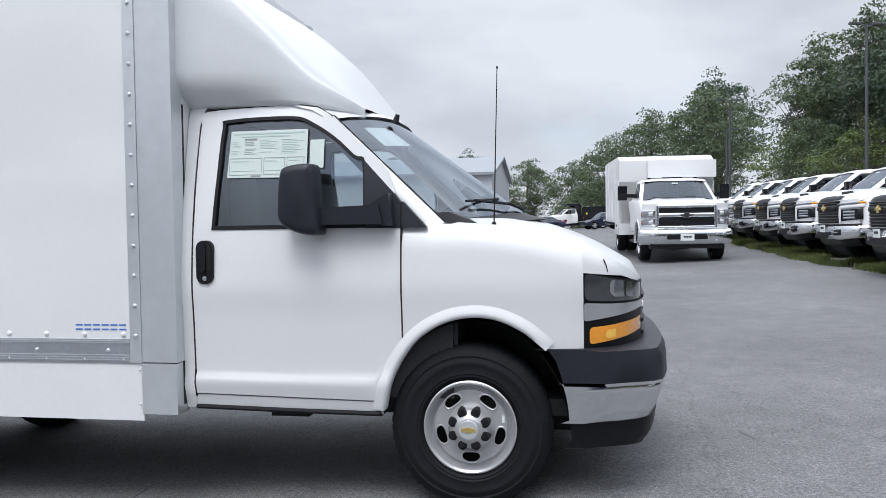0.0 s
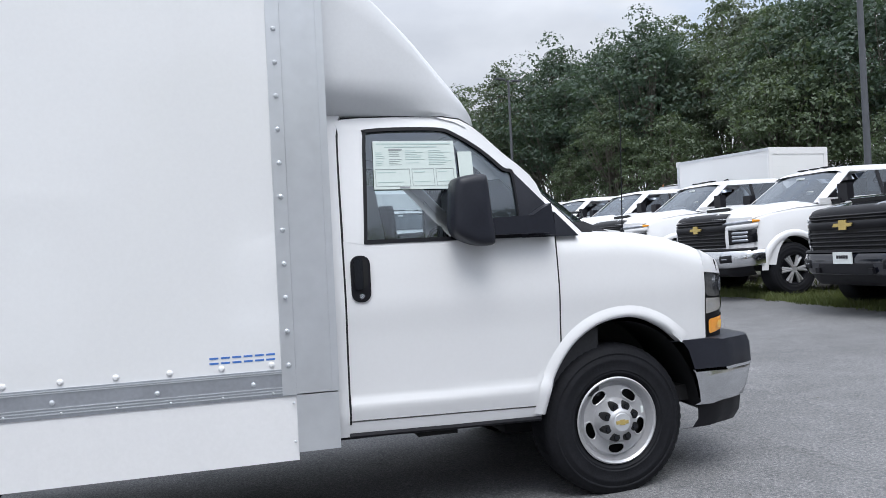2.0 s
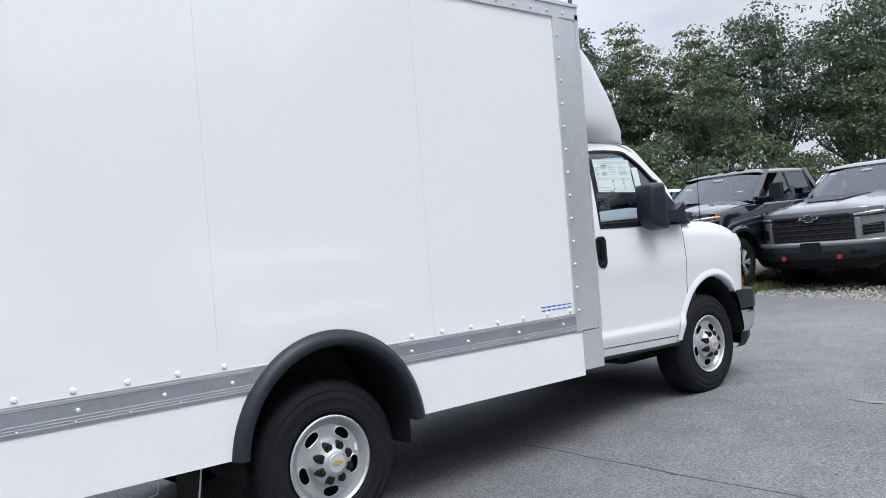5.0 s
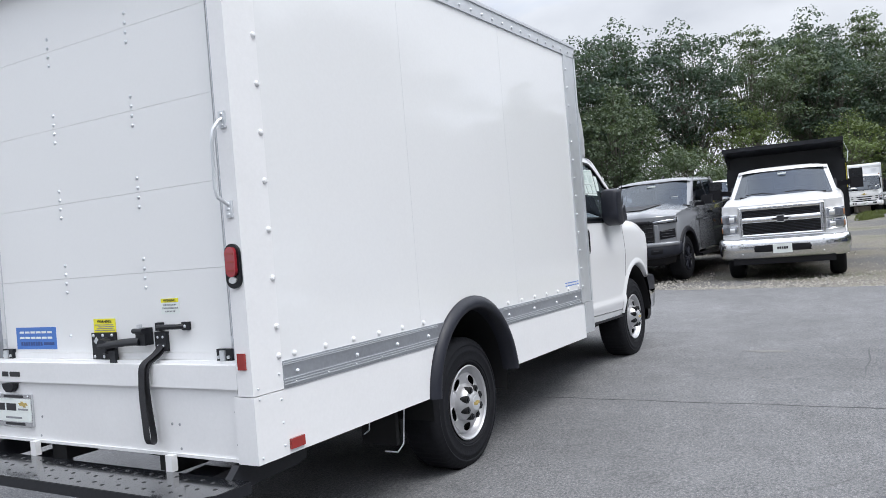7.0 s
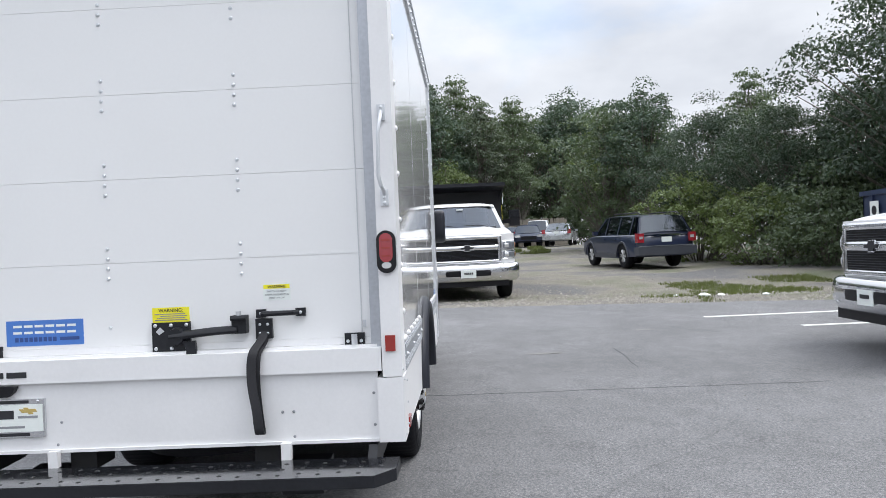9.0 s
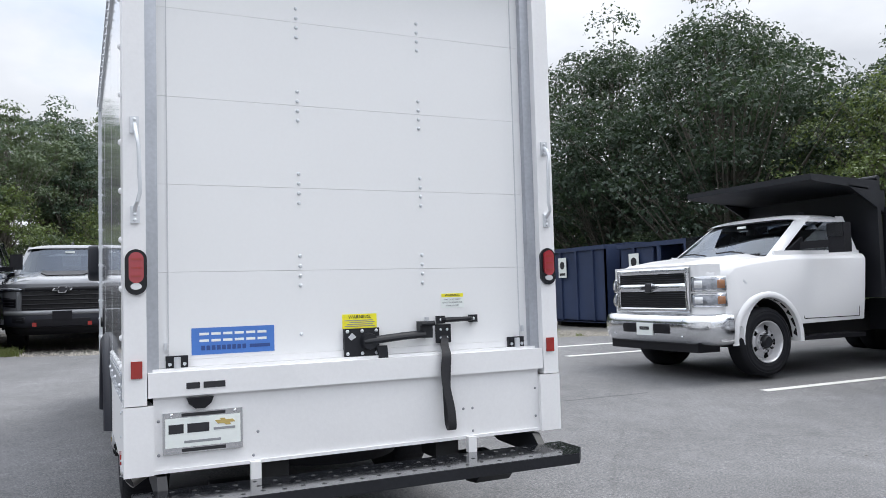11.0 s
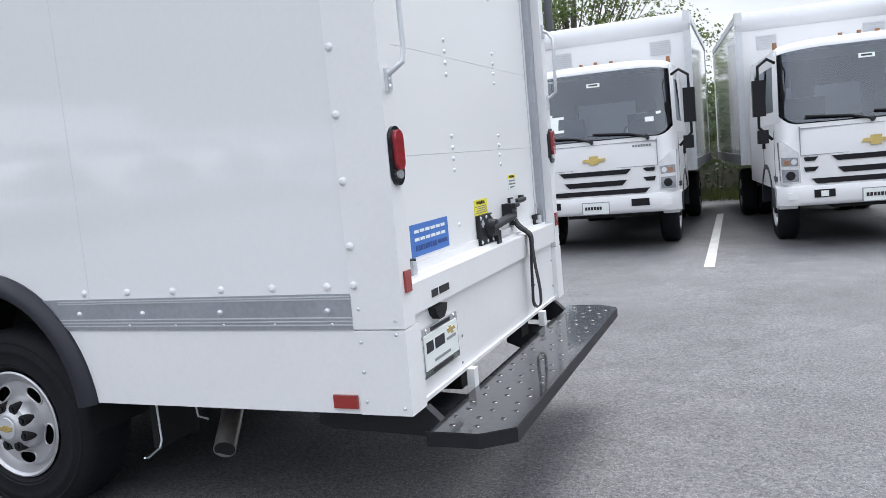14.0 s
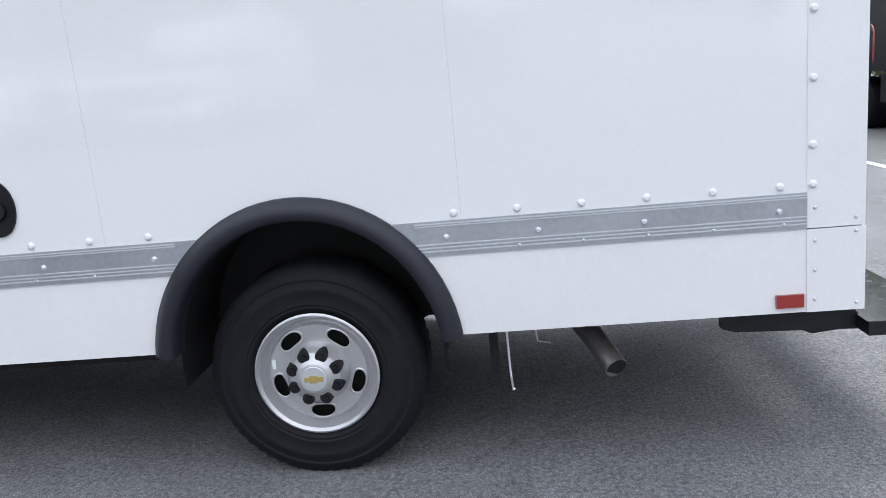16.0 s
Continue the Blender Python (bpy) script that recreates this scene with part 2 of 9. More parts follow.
M_UNDER = mat("dark_chassis", (0.006, 0.006, 0.007), 0.7, var=0.4, scale=5)
M_INSIDE = mat("dark_cab_trim", (0.035, 0.035, 0.04), 0.7, var=0.3)
M_EXH = mat("stainless_pipe", (0.42, 0.40, 0.38), 0.35, 0.9, var=0.2, scale=10)
M_RED = mat("red_lens", (0.33, 0.025, 0.035), 0.12, var=0.1, coat=0.8)
M_REFL = mat("red_reflector", (0.30, 0.025, 0.02), 0.2, var=0.1, coat=0.5)
M_AMBER = mat("amber_lens", (0.85, 0.33, 0.02), 0.12, var=0.1, coat=0.8)
M_BULB = mat("bright_amber", (0.95, 0.55, 0.08), 0.15, var=0.1, coat=0.8)
M_LAMP = mat("clear_lamp_reflector", (0.07, 0.075, 0.085), 0.10, 0.4, var=0.25, scale=9, fine=20, coat=1.0)
M_LAMPW = mat("bright_lamp_reflector", (0.75, 0.76, 0.78), 0.12, 0.5, var=0.12, scale=9, fine=20, coat=1.0)
M_BLUE = mat("blue_sticker", (0.07, 0.19, 0.55), 0.35, var=0.04)
M_NAVY = mat("dark_blue_ink", (0.03, 0.07, 0.24), 0.4, var=0.04)
M_YELLOW = mat("yellow_label", (0.85, 0.78, 0.03), 0.4, var=0.04)
M_STICK = mat("pale_green_paper", (0.60, 0.67, 0.64), 0.4, var=0.04)
M_SOFTINK = mat("soft_grey_ink", (0.33, 0.37, 0.37), 0.5, var=0.1)
M_PAPER = mat("white_paper", (0.78, 0.82, 0.80), 0.5, var=0.03)
M_GREENP = mat("pale_green_print", (0.44, 0.55, 0.53), 0.5, var=0.05)
M_INK = mat("black_ink", (0.02, 0.02, 0.025), 0.5, var=0.1)
M_GREYINK = mat("grey_ink", (0.25, 0.26, 0.28), 0.5, var=0.1)
M_GOLD = mat("gold_emblem", (0.72, 0.55, 0.20), 0.25, 0.7, var=0.1)
M_LINE = mat("road_line_paint", (0.62, 0.62, 0.60), 0.7, var=0.25, scale=3, fine=40)
M_SEAM = mat("panel_joint", (0.58, 0.59, 0.61), 0.5, var=0.1)
M_BARK = mat("bark", (0.13, 0.118, 0.10), 0.9, var=0.4, scale=4, bump=0.5, bscale=20)
M_DUMP = mat("dumpster_blue", (0.022, 0.036, 0.085), 0.5, var=0.4, scale=1.5, bump=0.05)
M_SUV = mat("dark_blue_paint", (0.014, 0.021, 0.052), 0.3, 0.0, var=0.1, coat=0.4)
M_CLAD = mat("grey_body_cladding", (0.055, 0.06, 0.075), 0.45, var=0.1)
M_GREYP = mat("grey_metallic_paint", (0.21, 0.218, 0.235), 0.25, 0.2, var=0.06, coat=0.8)
M_SILVP = mat("silver_metallic_paint", (0.42, 0.44, 0.46), 0.28, 0.5, var=0.06, coat=0.8)
M_FENCE = mat("weathered_wood", (0.20, 0.18, 0.15), 0.85, var=0.3, scale=2, bump=0.3, bscale=30)
M_POLE = mat("grey_pole_paint", (0.07, 0.075, 0.085), 0.5, var=0.15)
M_WALLG = mat("metal_building_wall", (0.52, 0.54, 0.57), 0.5, var=0.08)
M_ROOFG = mat("metal_building_roof", (0.28, 0.30, 0.33), 0.5, var=0.08)
M_GLASS = glass("tinted_glass", (0.82, 0.90, 0.92), clear=0.8, ior=2.1)
M_GLASSD = glass("dark_glass", (0.5, 0.55, 0.6), clear=0.07, ior=1.85)
M_WSH = glass("windshield_glass", (0.6, 0.66, 0.7), clear=0.4, ior=2.0)
M_GLASSC = glass("cab_front_glass", (0.62, 0.68, 0.76), clear=0.7, ior=1.95)
M_AMBERD = mat("dull_amber_lens", (0.30, 0.14, 0.07), 0.15, var=0.1, coat=0.8)
M_WSHP = glass("pickup_windshield_glass", (0.6, 0.66, 0.7), clear=0.4, ior=2.0)
M_ASPH = asphalt()
M_SOIL = soil()
LEAF_OAK = leafy("leaf_oak", (0.044, 0.068, 0.048))
M_GRASS = leafy("grass_blades", (0.125, 0.15, 0.058), 0.5)
LEAVES = [leafy("leaf_deep", (0.064, 0.097, 0.073)), leafy("leaf_mid", (0.094, 0.128, 0.080)), leafy("leaf_light", (0.12, 0.16, 0.066)), leafy("leaf_dull", (0.096, 0.124, 0.09))]


# ---- mesh helpers ----
def part(name, bm, material, parent=None, label="", bevel=0.0, seg=2, smooth=35, m=None):
    """One mesh object from a bmesh, under a thing or a part."""
    if bevel:
        edges = [e for e in bm.edges if len(e.link_faces) == 2 and e.calc_face_angle(0) > radians(28)]
        bmesh.ops.bevel(bm, geom=edges, offset=bevel, segments=seg, profile=0.5, affect="EDGES", clamp_overlap=True)
    bmesh.ops.recalc_face_normals(bm, faces=bm.faces)
    if "glass" in material.name and len(bm.faces) > 0:
        # panes face outwards
        bm.normal_update()
        n = sum((f.normal * f.calc_area() for f in bm.faces), Vector())
        c = sum((v.co for v in bm.verts), Vector()) / len(bm.verts)
        want = math.copysign(1, c.y) * n.y if abs(n.y) > abs(n.x) else (-n.x if "rear" in name else n.x)
        if want < 0:
            bmesh.ops.reverse_faces(bm, faces=bm.faces)
    me = bpy.data.meshes.new(name)
    bm.to_mesh(me)
    bm.free()
    me.materials.append(material)
    if smooth:
        me.polygons.foreach_set("use_smooth", [True] * len(me.polygons))
        me.set_sharp_from_angle(angle=radians(smooth))
    ob = new(name, me)
    if parent:
        ob.parent = parent
    if m is not None:
        ob.matrix_basis = m
    if label:
        tagged(ob, label)
    return ob


def thing(name, label, category, m=None, group="", kind=""):
    ob = new(name)
    if m is not None:
        ob.matrix_basis = m
    return tagged(ob, label, category, group, kind)


def box(x0, x1, y0, y1, z0, z1, bm=None):
    bm = bm or bmesh.new()
    v = [bm.verts.new((x, y, z)) for x in (x0, x1) for y in (y0, y1) for z in (z0, z1)]
    for f in ((0, 1, 3, 2), (4, 6, 7, 5), (0, 4, 5, 1), (2, 3, 7, 6), (0, 2, 6, 4), (1, 5, 7, 3)):
        bm.faces.new([v[i] for i in f])
    return bm


def prism(pts, axis, a, b, bm=None, inset=None):
    """Extrudes a polygon along an axis. pts are in the other two axes, in order x, y, z. inset: points of the end at b, if they differ."""
    bm = bm or bmesh.new()

    def at(p, d):
        return {"x": (d, p[0], p[1]), "y": (p[0], d, p[1]), "z": (p[0], p[1], d)}[axis]
    lo = [bm.verts.new(at(p, a)) for p in pts]
    hi = [bm.verts.new(at(p, b)) for p in (inset or pts)]
    n = len(pts)
    bm.faces.new(lo)
    bm.faces.new(hi[::-1])
    for i in range(n):
        bm.faces.new((lo[i], hi[i], hi[(i + 1) % n], lo[(i + 1) % n]))
    return bm


def cyl(p0, p1, r0, r1=None, n=16, bm=None, caps=True):
    bm = bm or bmesh.new()
    r1 = r0 if r1 is None else r1
    p0, p1 = Vector(p0), Vector(p1)
    w = (p1 - p0).normalized()
    u = w.orthogonal().normalized()
    v = w.cross(u)
    rings = []
    for p, r in ((p0, r0), (p1, r1)):
        rings.append([bm.verts.new(p + r * (u * math.cos(2 * math.pi * i / n) + v * math.sin(2 * math.pi * i / n))) for i in range(n)])
    for i in range(n):
        bm.faces.new((rings[0][i], rings[0][(i + 1) % n], rings[1][(i + 1) % n], rings[1][i]))
    if caps:
        bm.faces.new(rings[0][::-1])
        bm.faces.new(rings[1])
    return bm


def tube(pts, r, n=8, bm=None, flat=1.0):
    """A bent rod through points."""
    bm = bm or bmesh.new()
    pts = [Vector(p) for p in pts]
    rings, u = [], None
    for i, p in enumerate(pts):
        w = ((pts[min(i + 1, len(pts) - 1)] - p).normalized() + (p - pts[max(i - 1, 0)]).normalized()).normalized()
        u = w.orthogonal().normalized() if u is None else (u - w * u.dot(w)).normalized()
        v = w.cross(u)
        rings.append([bm.verts.new(p + r * (u * math.cos(2 * math.pi * k / n) + v * flat * math.sin(2 * math.pi * k / n))) for k in range(n)])
    for a, b in zip(rings, rings[1:]):
        for k in range(n):
            bm.faces.new((a[k], a[(k + 1) % n], b[(k + 1) % n], b[k]))
    bm.faces.new(rings[0][::-1])
    bm.faces.new(rings[-1])
    return bm


def loft(rows, bm=None, close=False):
    """Quads between rows of points of one length."""
    bm = bm or bmesh.new()
    vs = [[bm.verts.new(p) for p in row] for row in rows]
    for a, b in zip(vs, vs[1:]):
        n = len(a)
        for i in range(n if close else n - 1):
            bm.faces.new((a[i], a[(i + 1) % n], b[(i + 1) % n], b[i]))
    if close:
        bm.faces.new(vs[0])
        bm.faces.new(vs[-1][::-1])
    return bm


def lathe(profile, n=40, bm=None, axis_sign=1, keep=None):
    """Turns (radius, out) points about the y axis through the origin; out runs along -y where axis_sign is 1."""
    bm = bm or bmesh.new()
    rings = [[bm.verts.new((r * math.cos(2 * math.pi * k / n), -axis_sign * h, r * math.sin(2 * math.pi * k / n))) for k in range(n)] for r, h in profile]
    for j, (a, b) in enumerate(zip(rings, rings[1:])):
        for k in range(n):
            if keep is None or keep(j, k):
                bm.faces.new((a[k], a[(k + 1) % n], b[(k + 1) % n], b[k]))
    return bm


def dome(bm, c, r, d, h=0.5, n=8):
    """A rivet head at c, facing along d."""
    d = Vector(d).normalized()
    u = d.orthogonal().normalized()
    v = d.cross(u)
    c = Vector(c)
    rings = []
    for rr, hh in ((1.0, 0.0), (0.85, 0.55), (0.45, 0.95)):
        rings.append([bm.verts.new(c + r * rr * (u * math.cos(2 * math.pi * k / n) + v * math.sin(2 * math.pi * k / n)) + d * r * h * hh) for k in range(n)])
    for a, b in zip(rings, rings[1:]):
        for k in range(n):
            bm.faces.new((a[k], a[(k + 1) % n], b[(k + 1) % n], b[k]))
    bm.faces.new(rings[-1])
    return bm


def mesh_part(name, verts, faces, material, parent=None, smooth=0, m=None):
    me = bpy.data.meshes.new(name)
    me.from_pydata(verts, [], faces)
    me.materials.append(material)
    me.update()
    if smooth:
        me.polygons.foreach_set("use_smooth", [True] * len(me.polygons))
        me.set_sharp_from_angle(angle=radians(smooth))
    ob = new(name, me)
    if parent:
        ob.parent = parent
    if m is not None:
        ob.matrix_basis = m
    return ob


def arc(cx, cz, r, a0, a1, n, sx=1.0):
    return [(cx + sx * r * math.cos(radians(a0 + (a1 - a0) * i / n)), cz + r * math.sin(radians(a0 + (a1 - a0) * i / n))) for i in range(n + 1)]


def lin(a, b, n):
    return [a + (b - a) * i / n for i in range(n + 1)]


def lerp(pts, x):
    """Piecewise linear through (x, value) points."""
    return float(np.interp(x, [p[0] for p in pts], [p[1] for p in pts]))


def curve_through(k, n):
    """A smooth run of points through all knots but the first and the last."""
    out = []
    for a, b, c, d in zip(k, k[1:], k[2:], k[3:]):
        for i in range(n):
            t = i / n
            out.append(tuple(0.5 * (2 * b[j] + (c[j] - a[j]) * t + (2 * a[j] - 5 * b[j] + 4 * c[j] - d[j]) * t * t + (3 * b[j] - a[j] - 3 * c[j] + d[j]) * t ** 3) for j in (0, 1)))
    return out + [k[-2]]


# ---- ground ----
def gz(x, y):
    """Height of the ground, which climbs gently towards +x and +y."""
    a = 0.0435 * min(max(x, -4), 0) + 0.036 * min(max(x, 0), 5.6) + 0.035 * min(max(x - 8.4, 0), 3.6) + 0.008 * min(x + 4, 0) + 0.02 * min(max(x - 9, 0), 25) + 0.018 * min(max(x - 20, 0), 25)
    verge = 0.07 * min(max((x - 5.3) / 0.8, 0), 1) * min(max((y - 1.8) / 1.2, 0), 1)
    dip = -0.05 * min(max((x - 5.3) / 0.8, 0), 1) * min(max((0.4 - y) / 0.8, 0), 1)
    return a + verge + dip + 0.0225 * min(max(y - 4, 0), 36)


VERGE = [(-200, 30), (-8.5, 3.9), (-5.5, 4.4), (-3, 4.9), (0, 5.3), (2, 6.0), (5, 6.2), (9, 5.9), (14, 5.4), (25, 5.4), (60, 5.0), (200, 5.0)]


def verge_x(y):
    return lerp(VERGE, y) + 0.12 * noise.noise((y * 0.9, 0, 3)) + 0.05 * noise.noise((y * 3.1, 7, 3))


def sheet(name, xs, ys, fx, fz, material, label, category):
    verts = [(fx(x, y), y, fz(fx(x, y), y)) for y in ys for x in xs]
    nx = len(xs)
    faces = [(j * nx + i, j * nx + i + 1, (j + 1) * nx + i + 1, (j + 1) * nx + i) for j in range(len(ys) - 1) for i in range(nx - 1)]
    ob = mesh_part(name, verts, faces, material, smooth=60)
    return tagged(ob, label, category, kind="structure")


near = [i * 1.5 for i in range(-30, 47)]
far_n = [-2000, -700, -300, -150, -90, -60]
far_p = [80, 100, 150, 300, 700, 2000]
sheet("ground", far_n + near + far_p, far_n + near + far_p, lambda x, y: x,
      lambda x, y: gz(x, y) - 0.025 + (0.03 * noise.noise((x * 0.5, y * 0.5, 0)) if x > 6.5 and abs(y) < 80 else 0), M_SOIL, "gravel and dirt ground with thin patches of grass", "ground")
ys_r = [-16.2, -16.0] + [-15.5 + i * 0.5 for i in range(0, 152)] + [65, 75, 90, 120]
us = [0, 0.15, 0.3, 0.45, 0.6, 0.7, 0.78, 0.84, 0.88, 0.91, 0.94, 0.96, 0.98, 1.0]
sheet("road", us, ys_r, lambda u, y: -55 + u * ((verge_x(y) if y > -9.2 else lerp([(-16.2, 2.6), (-9.2, 3.6)], y)) + 55), lambda x, y: gz(x, y), M_ASPH, "worn grey asphalt of the parking lot", "asphalt")


def road_line(x0, y0, x1, y1, w=0.11):
    d = Vector((x1 - x0, y1 - y0))
    n = max(2, int(d.length / 0.6))
    s = Vector((-d.y, d.x)).normalized() * w / 2
    rows = []
    for i in range(n + 1):
        p = Vector((x0, y0)) + d * i / n
        a, b = p + s, p - s
        rows.append([(a.x, a.y, gz(a.x, a.y) + 0.001), (a.x, a.y, gz(a.x, a.y) + 0.005), (b.x, b.y, gz(b.x, b.y) + 0.005), (b.x, b.y, gz(b.x, b.y) + 0.001)])
    ob = part("parking_line", loft(rows, close=True), M_LINE, smooth=0)
    tagged(ob, "worn white painted parking line on asphalt", "parking line", group="parking lines", kind="structure")


for a in ((2.6, -4.7, 2.75, -9.5), (1.4, -5.6, 1.5, -11.5), (-2.35, -5.7, -2.3, -11.5), (-5.92, -5.5, -5.75, -11.6), (-8.75, -5.3, -8.7, -11.6), (-12.1, -5.3, -12.0, -11.6)):
    road_line(*a)


jr = random.Random(8)
M_JOINT = mat("dark_asphalt_joint", (0.075, 0.077, 0.083), 0.8, var=0.3, scale=9)
M_DUST = mat("pale_dust_on_asphalt", (0.20, 0.195, 0.188), 0.9, var=0.15, scale=7)
for pts in ([(-1.84 + 0.012 * jr.uniform(-1, 1), -0.6 - 0.3 * i) for i in range(14)], [(1.44, 0.44), (1.47, 0.33), (1.51, 0.20)], [(-0.9 + 0.3 * i, -2.95 + 0.05 * jr.uniform(-1, 1)) for i in range(5)]):
    rows = []
    for i, (x, y) in enumerate(pts):
        w = 0.007 * (1 if 0 < i < len(pts) - 1 else 0.3) * jr.uniform(0.6, 1.1)
        t = Vector((pts[min(i + 1, len(pts) - 1)][0] - pts[max(i - 1, 0)][0], pts[min(i + 1, len(pts) - 1)][1] - pts[max(i - 1, 0)][1])).normalized()
        rows.append([(x - t.y * w * q, y + t.x * w * q, gz(x, y) + h) for q, h in ((-1, 0.0005), (-1, 0.002), (1, 0.002), (1, 0.0005))])
    tagged(part("road_joint", loft(rows, close=True), M_JOINT, smooth=0), "thin dark joint in the asphalt", "asphalt joint", group="joints in the asphalt", kind="structure")
for x, y, a, c in ((0.07, -2.15, 0.05, 0.24), (1.6, -3.6, 0.05, 0.2)):
    n_ = 22
    ring = [(x + a * jr.uniform(0.5, 1.15) * math.cos(6.283 * i / n_), y + c * jr.uniform(0.6, 1.15) * math.sin(6.283 * i / n_)) for i in range(n_)]
    bm = bmesh.new()
    bm.faces.new([bm.verts.new((p, q, gz(p, q) + 0.0022)) for p, q in ring])
    tagged(part("road_patch", bm, M_DUST, smooth=0), "pale dusty patch on the asphalt", "dust patch", group="dust patches", kind="structure")


# ---- wheels ----
def wheel(parent, x, y, z, side, R=0.385, W=0.24, rim=0.222, name="wheel", style="steel", tyre=None):
    """A tyre with its rim; side is -1 for the side at -y. The rim's outer lip lies at y."""
    s = -side
    holder = pose(x, y, z)
    prof = [(rim - 0.012, -W + 0.03), (rim + 0.01, -W), (R - 0.05, -W - 0.012), (R - 0.012, -W + 0.01), (R, -W + 0.04), (R, -W / 2), (R, -0.045), (R - 0.008, -0.018),
            (R - 0.03, 0.0), (R - 0.045, 0.006), (R - 0.048, 0.0095), (R - 0.054, 0.0095), (R - 0.057, 0.007), ((R + rim) / 2 + 0.012, 0.011), ((R + rim) / 2 + 0.008, 0.0135), ((R + rim) / 2 - 0.004, 0.0135), ((R + rim) / 2 - 0.008, 0.0115), (rim + 0.045, 0.012), (rim + 0.036, 0.0135), (rim + 0.030, 0.009), (rim + 0.022, 0.0095), (rim + 0.012, 0.002), (rim - 0.004, -0.014), (rim - 0.012, -W + 0.03)]
    seg = 168 if style == "steel" else 60
    bm = lathe(prof, seg, axis_sign=s)
    # tread blocks stand a little proud of the grooves
    for v in bm.verts:
        r = math.hypot(v.co.x, v.co.z)
        if r > R - 0.011:
            q = int(round(math.atan2(v.co.z, v.co.x) / (2 * math.pi) * seg)) % 3
            f = 1 + (-0.003 if q == 0 else 0.001) / r
            v.co.x *= f
            v.co.z *= f
    tyre_ob = part(name, bm, M_RUBBER, parent, "black rubber tyre", m=holder, smooth=40)
    k = rim / 0.222
    if style == "steel":
        prof = [(0.224, 0.006), (0.217, 0.010), (0.207, 0.0), (0.199, -0.030), (0.190, -0.040), (0.183, -0.036), (0.178, -0.027)] + [(0.175 - 0.002 * i, -0.021 - 0.0002 * i) for i in range(29)] + [(0.112, -0.028)]
        def keep(j, kk):
            r = (prof[j][0] + prof[j + 1][0]) / 2
            a = ((kk + 0.5 - 12) % 48 - 24) / 24 * math.pi / 5
            return abs(a * r / (0.043 + 0.12 * (r - 0.125))) ** 2.4 + abs((r - 0.149) / 0.0255) ** 2.2 > 1
        disc = lathe([(r * k, h) for r, h in prof], 240, axis_sign=s, keep=keep)
        rim_ob = part("rim", disc, M_SILVER, tyre_ob, "silver painted steel rim with oval holes", smooth=30)
        for i in range(5):
            a0 = 2 * math.pi * (i + 0.75) / 5
            ring = []
            for j in range(25):
                b = 2 * math.pi * j / 24
                rr = (0.149 + 0.0262 * math.copysign(abs(math.sin(b)) ** 0.9, math.sin(b))) * k
                aa = a0 + (0.044 + 0.12 * (rr / k - 0.125)) / (rr / k) * math.copysign(abs(math.cos(b)) ** 0.85, math.cos(b))
                ring.append((rr * math.cos(aa), -s * -0.0225, rr * math.sin(aa)))
            part("hole_lip", tube(ring, 0.0042, 8), M_SILVER, rim_ob)
        part("brake_drum", lathe([(0.2 * k, -0.09), (0.05, -0.088), (0.001, -0.088)], 24, axis_sign=s), M_UNDER, tyre_ob)
        cap = lathe([(0.113 * k, -0.030), (0.110 * k, -0.01), (0.104 * k, 0.012), (0.090 * k, 0.035), (0.066 * k, 0.045), (0.058 * k, 0.052), (0.05 * k, 0.056), (0.001, 0.058)], 32, axis_sign=s)
        part("hub_cap", cap, M_SILVER, tyre_ob, smooth=30)
        for i in range(8):
            a = 2 * math.pi * (i + 0.5) / 8
            c, d = 0.082 * k * math.cos(a), 0.082 * k * math.sin(a)
            # solid dark cone in place of the shaded recess round the nut
            part("lug_recess_shade", cyl((c, -s * 0.0, d), (c, -s * 0.0445, d), 0.026, 0.0225, 14), M_UNDER, tyre_ob)
            part("lug_nut", cyl((c, -s * 0.02, d), (c, -s * 0.052, d), 0.0145, 0.012, 6), M_GLOSSB, tyre_ob, "dark lug nut")
        part("centre_disc", lathe([(0.046 * k, 0.0575), (0.044 * k, 0.0595), (0.001, 0.0598)], 24, axis_sign=s), M_ALU, tyre_ob)
        emb = box(-0.034, 0.034, -s * 0.0595 - 0.003, -s * 0.0595 + 0.003, -0.0085, 0.0085)
        box(-0.014, 0.014, -s * 0.0595 - 0.0032, -s * 0.0595 + 0.0032, -0.0135, 0.0135, emb)
        part("emblem", emb, M_GOLD, tyre_ob)
        st = box(0.150 * k, 0.163 * k, -s * -0.0185 - 0.002, -s * -0.0185 + 0.002, 0.02, 0.055)
        part("balance_label", st, M_PAPER, tyre_ob)
    elif style == "truck":
        prof = [(rim + 0.004, 0.006), (rim - 0.006, 0.008), (rim - 0.02, -0.01), (rim - 0.03, -0.05), (rim - 0.045, -0.075), (rim * 0.72, -0.08), (rim * 0.55, -0.06), (rim * 0.5, -0.035), (rim * 0.36, -0.03), (rim * 0.34, -0.05)]
        def keep(j, kk):
            return not (j in (4, 5) and kk % 10 in (4, 5, 6))
        part("rim", lathe(prof, 50, axis_sign=s, keep=keep), M_SILVER, tyre_ob, smooth=30)
        part("brake_drum", lathe([(rim * 0.9, -0.12), (0.001, -0.12)], 20, axis_sign=s), M_UNDER, tyre_ob)
        part("hub_cap", lathe([(rim * 0.34, -0.05), (rim * 0.3, 0.0), (rim * 0.24, 0.02), (0.001, 0.022)], 20, axis_sign=s), M_STEELB, tyre_ob)
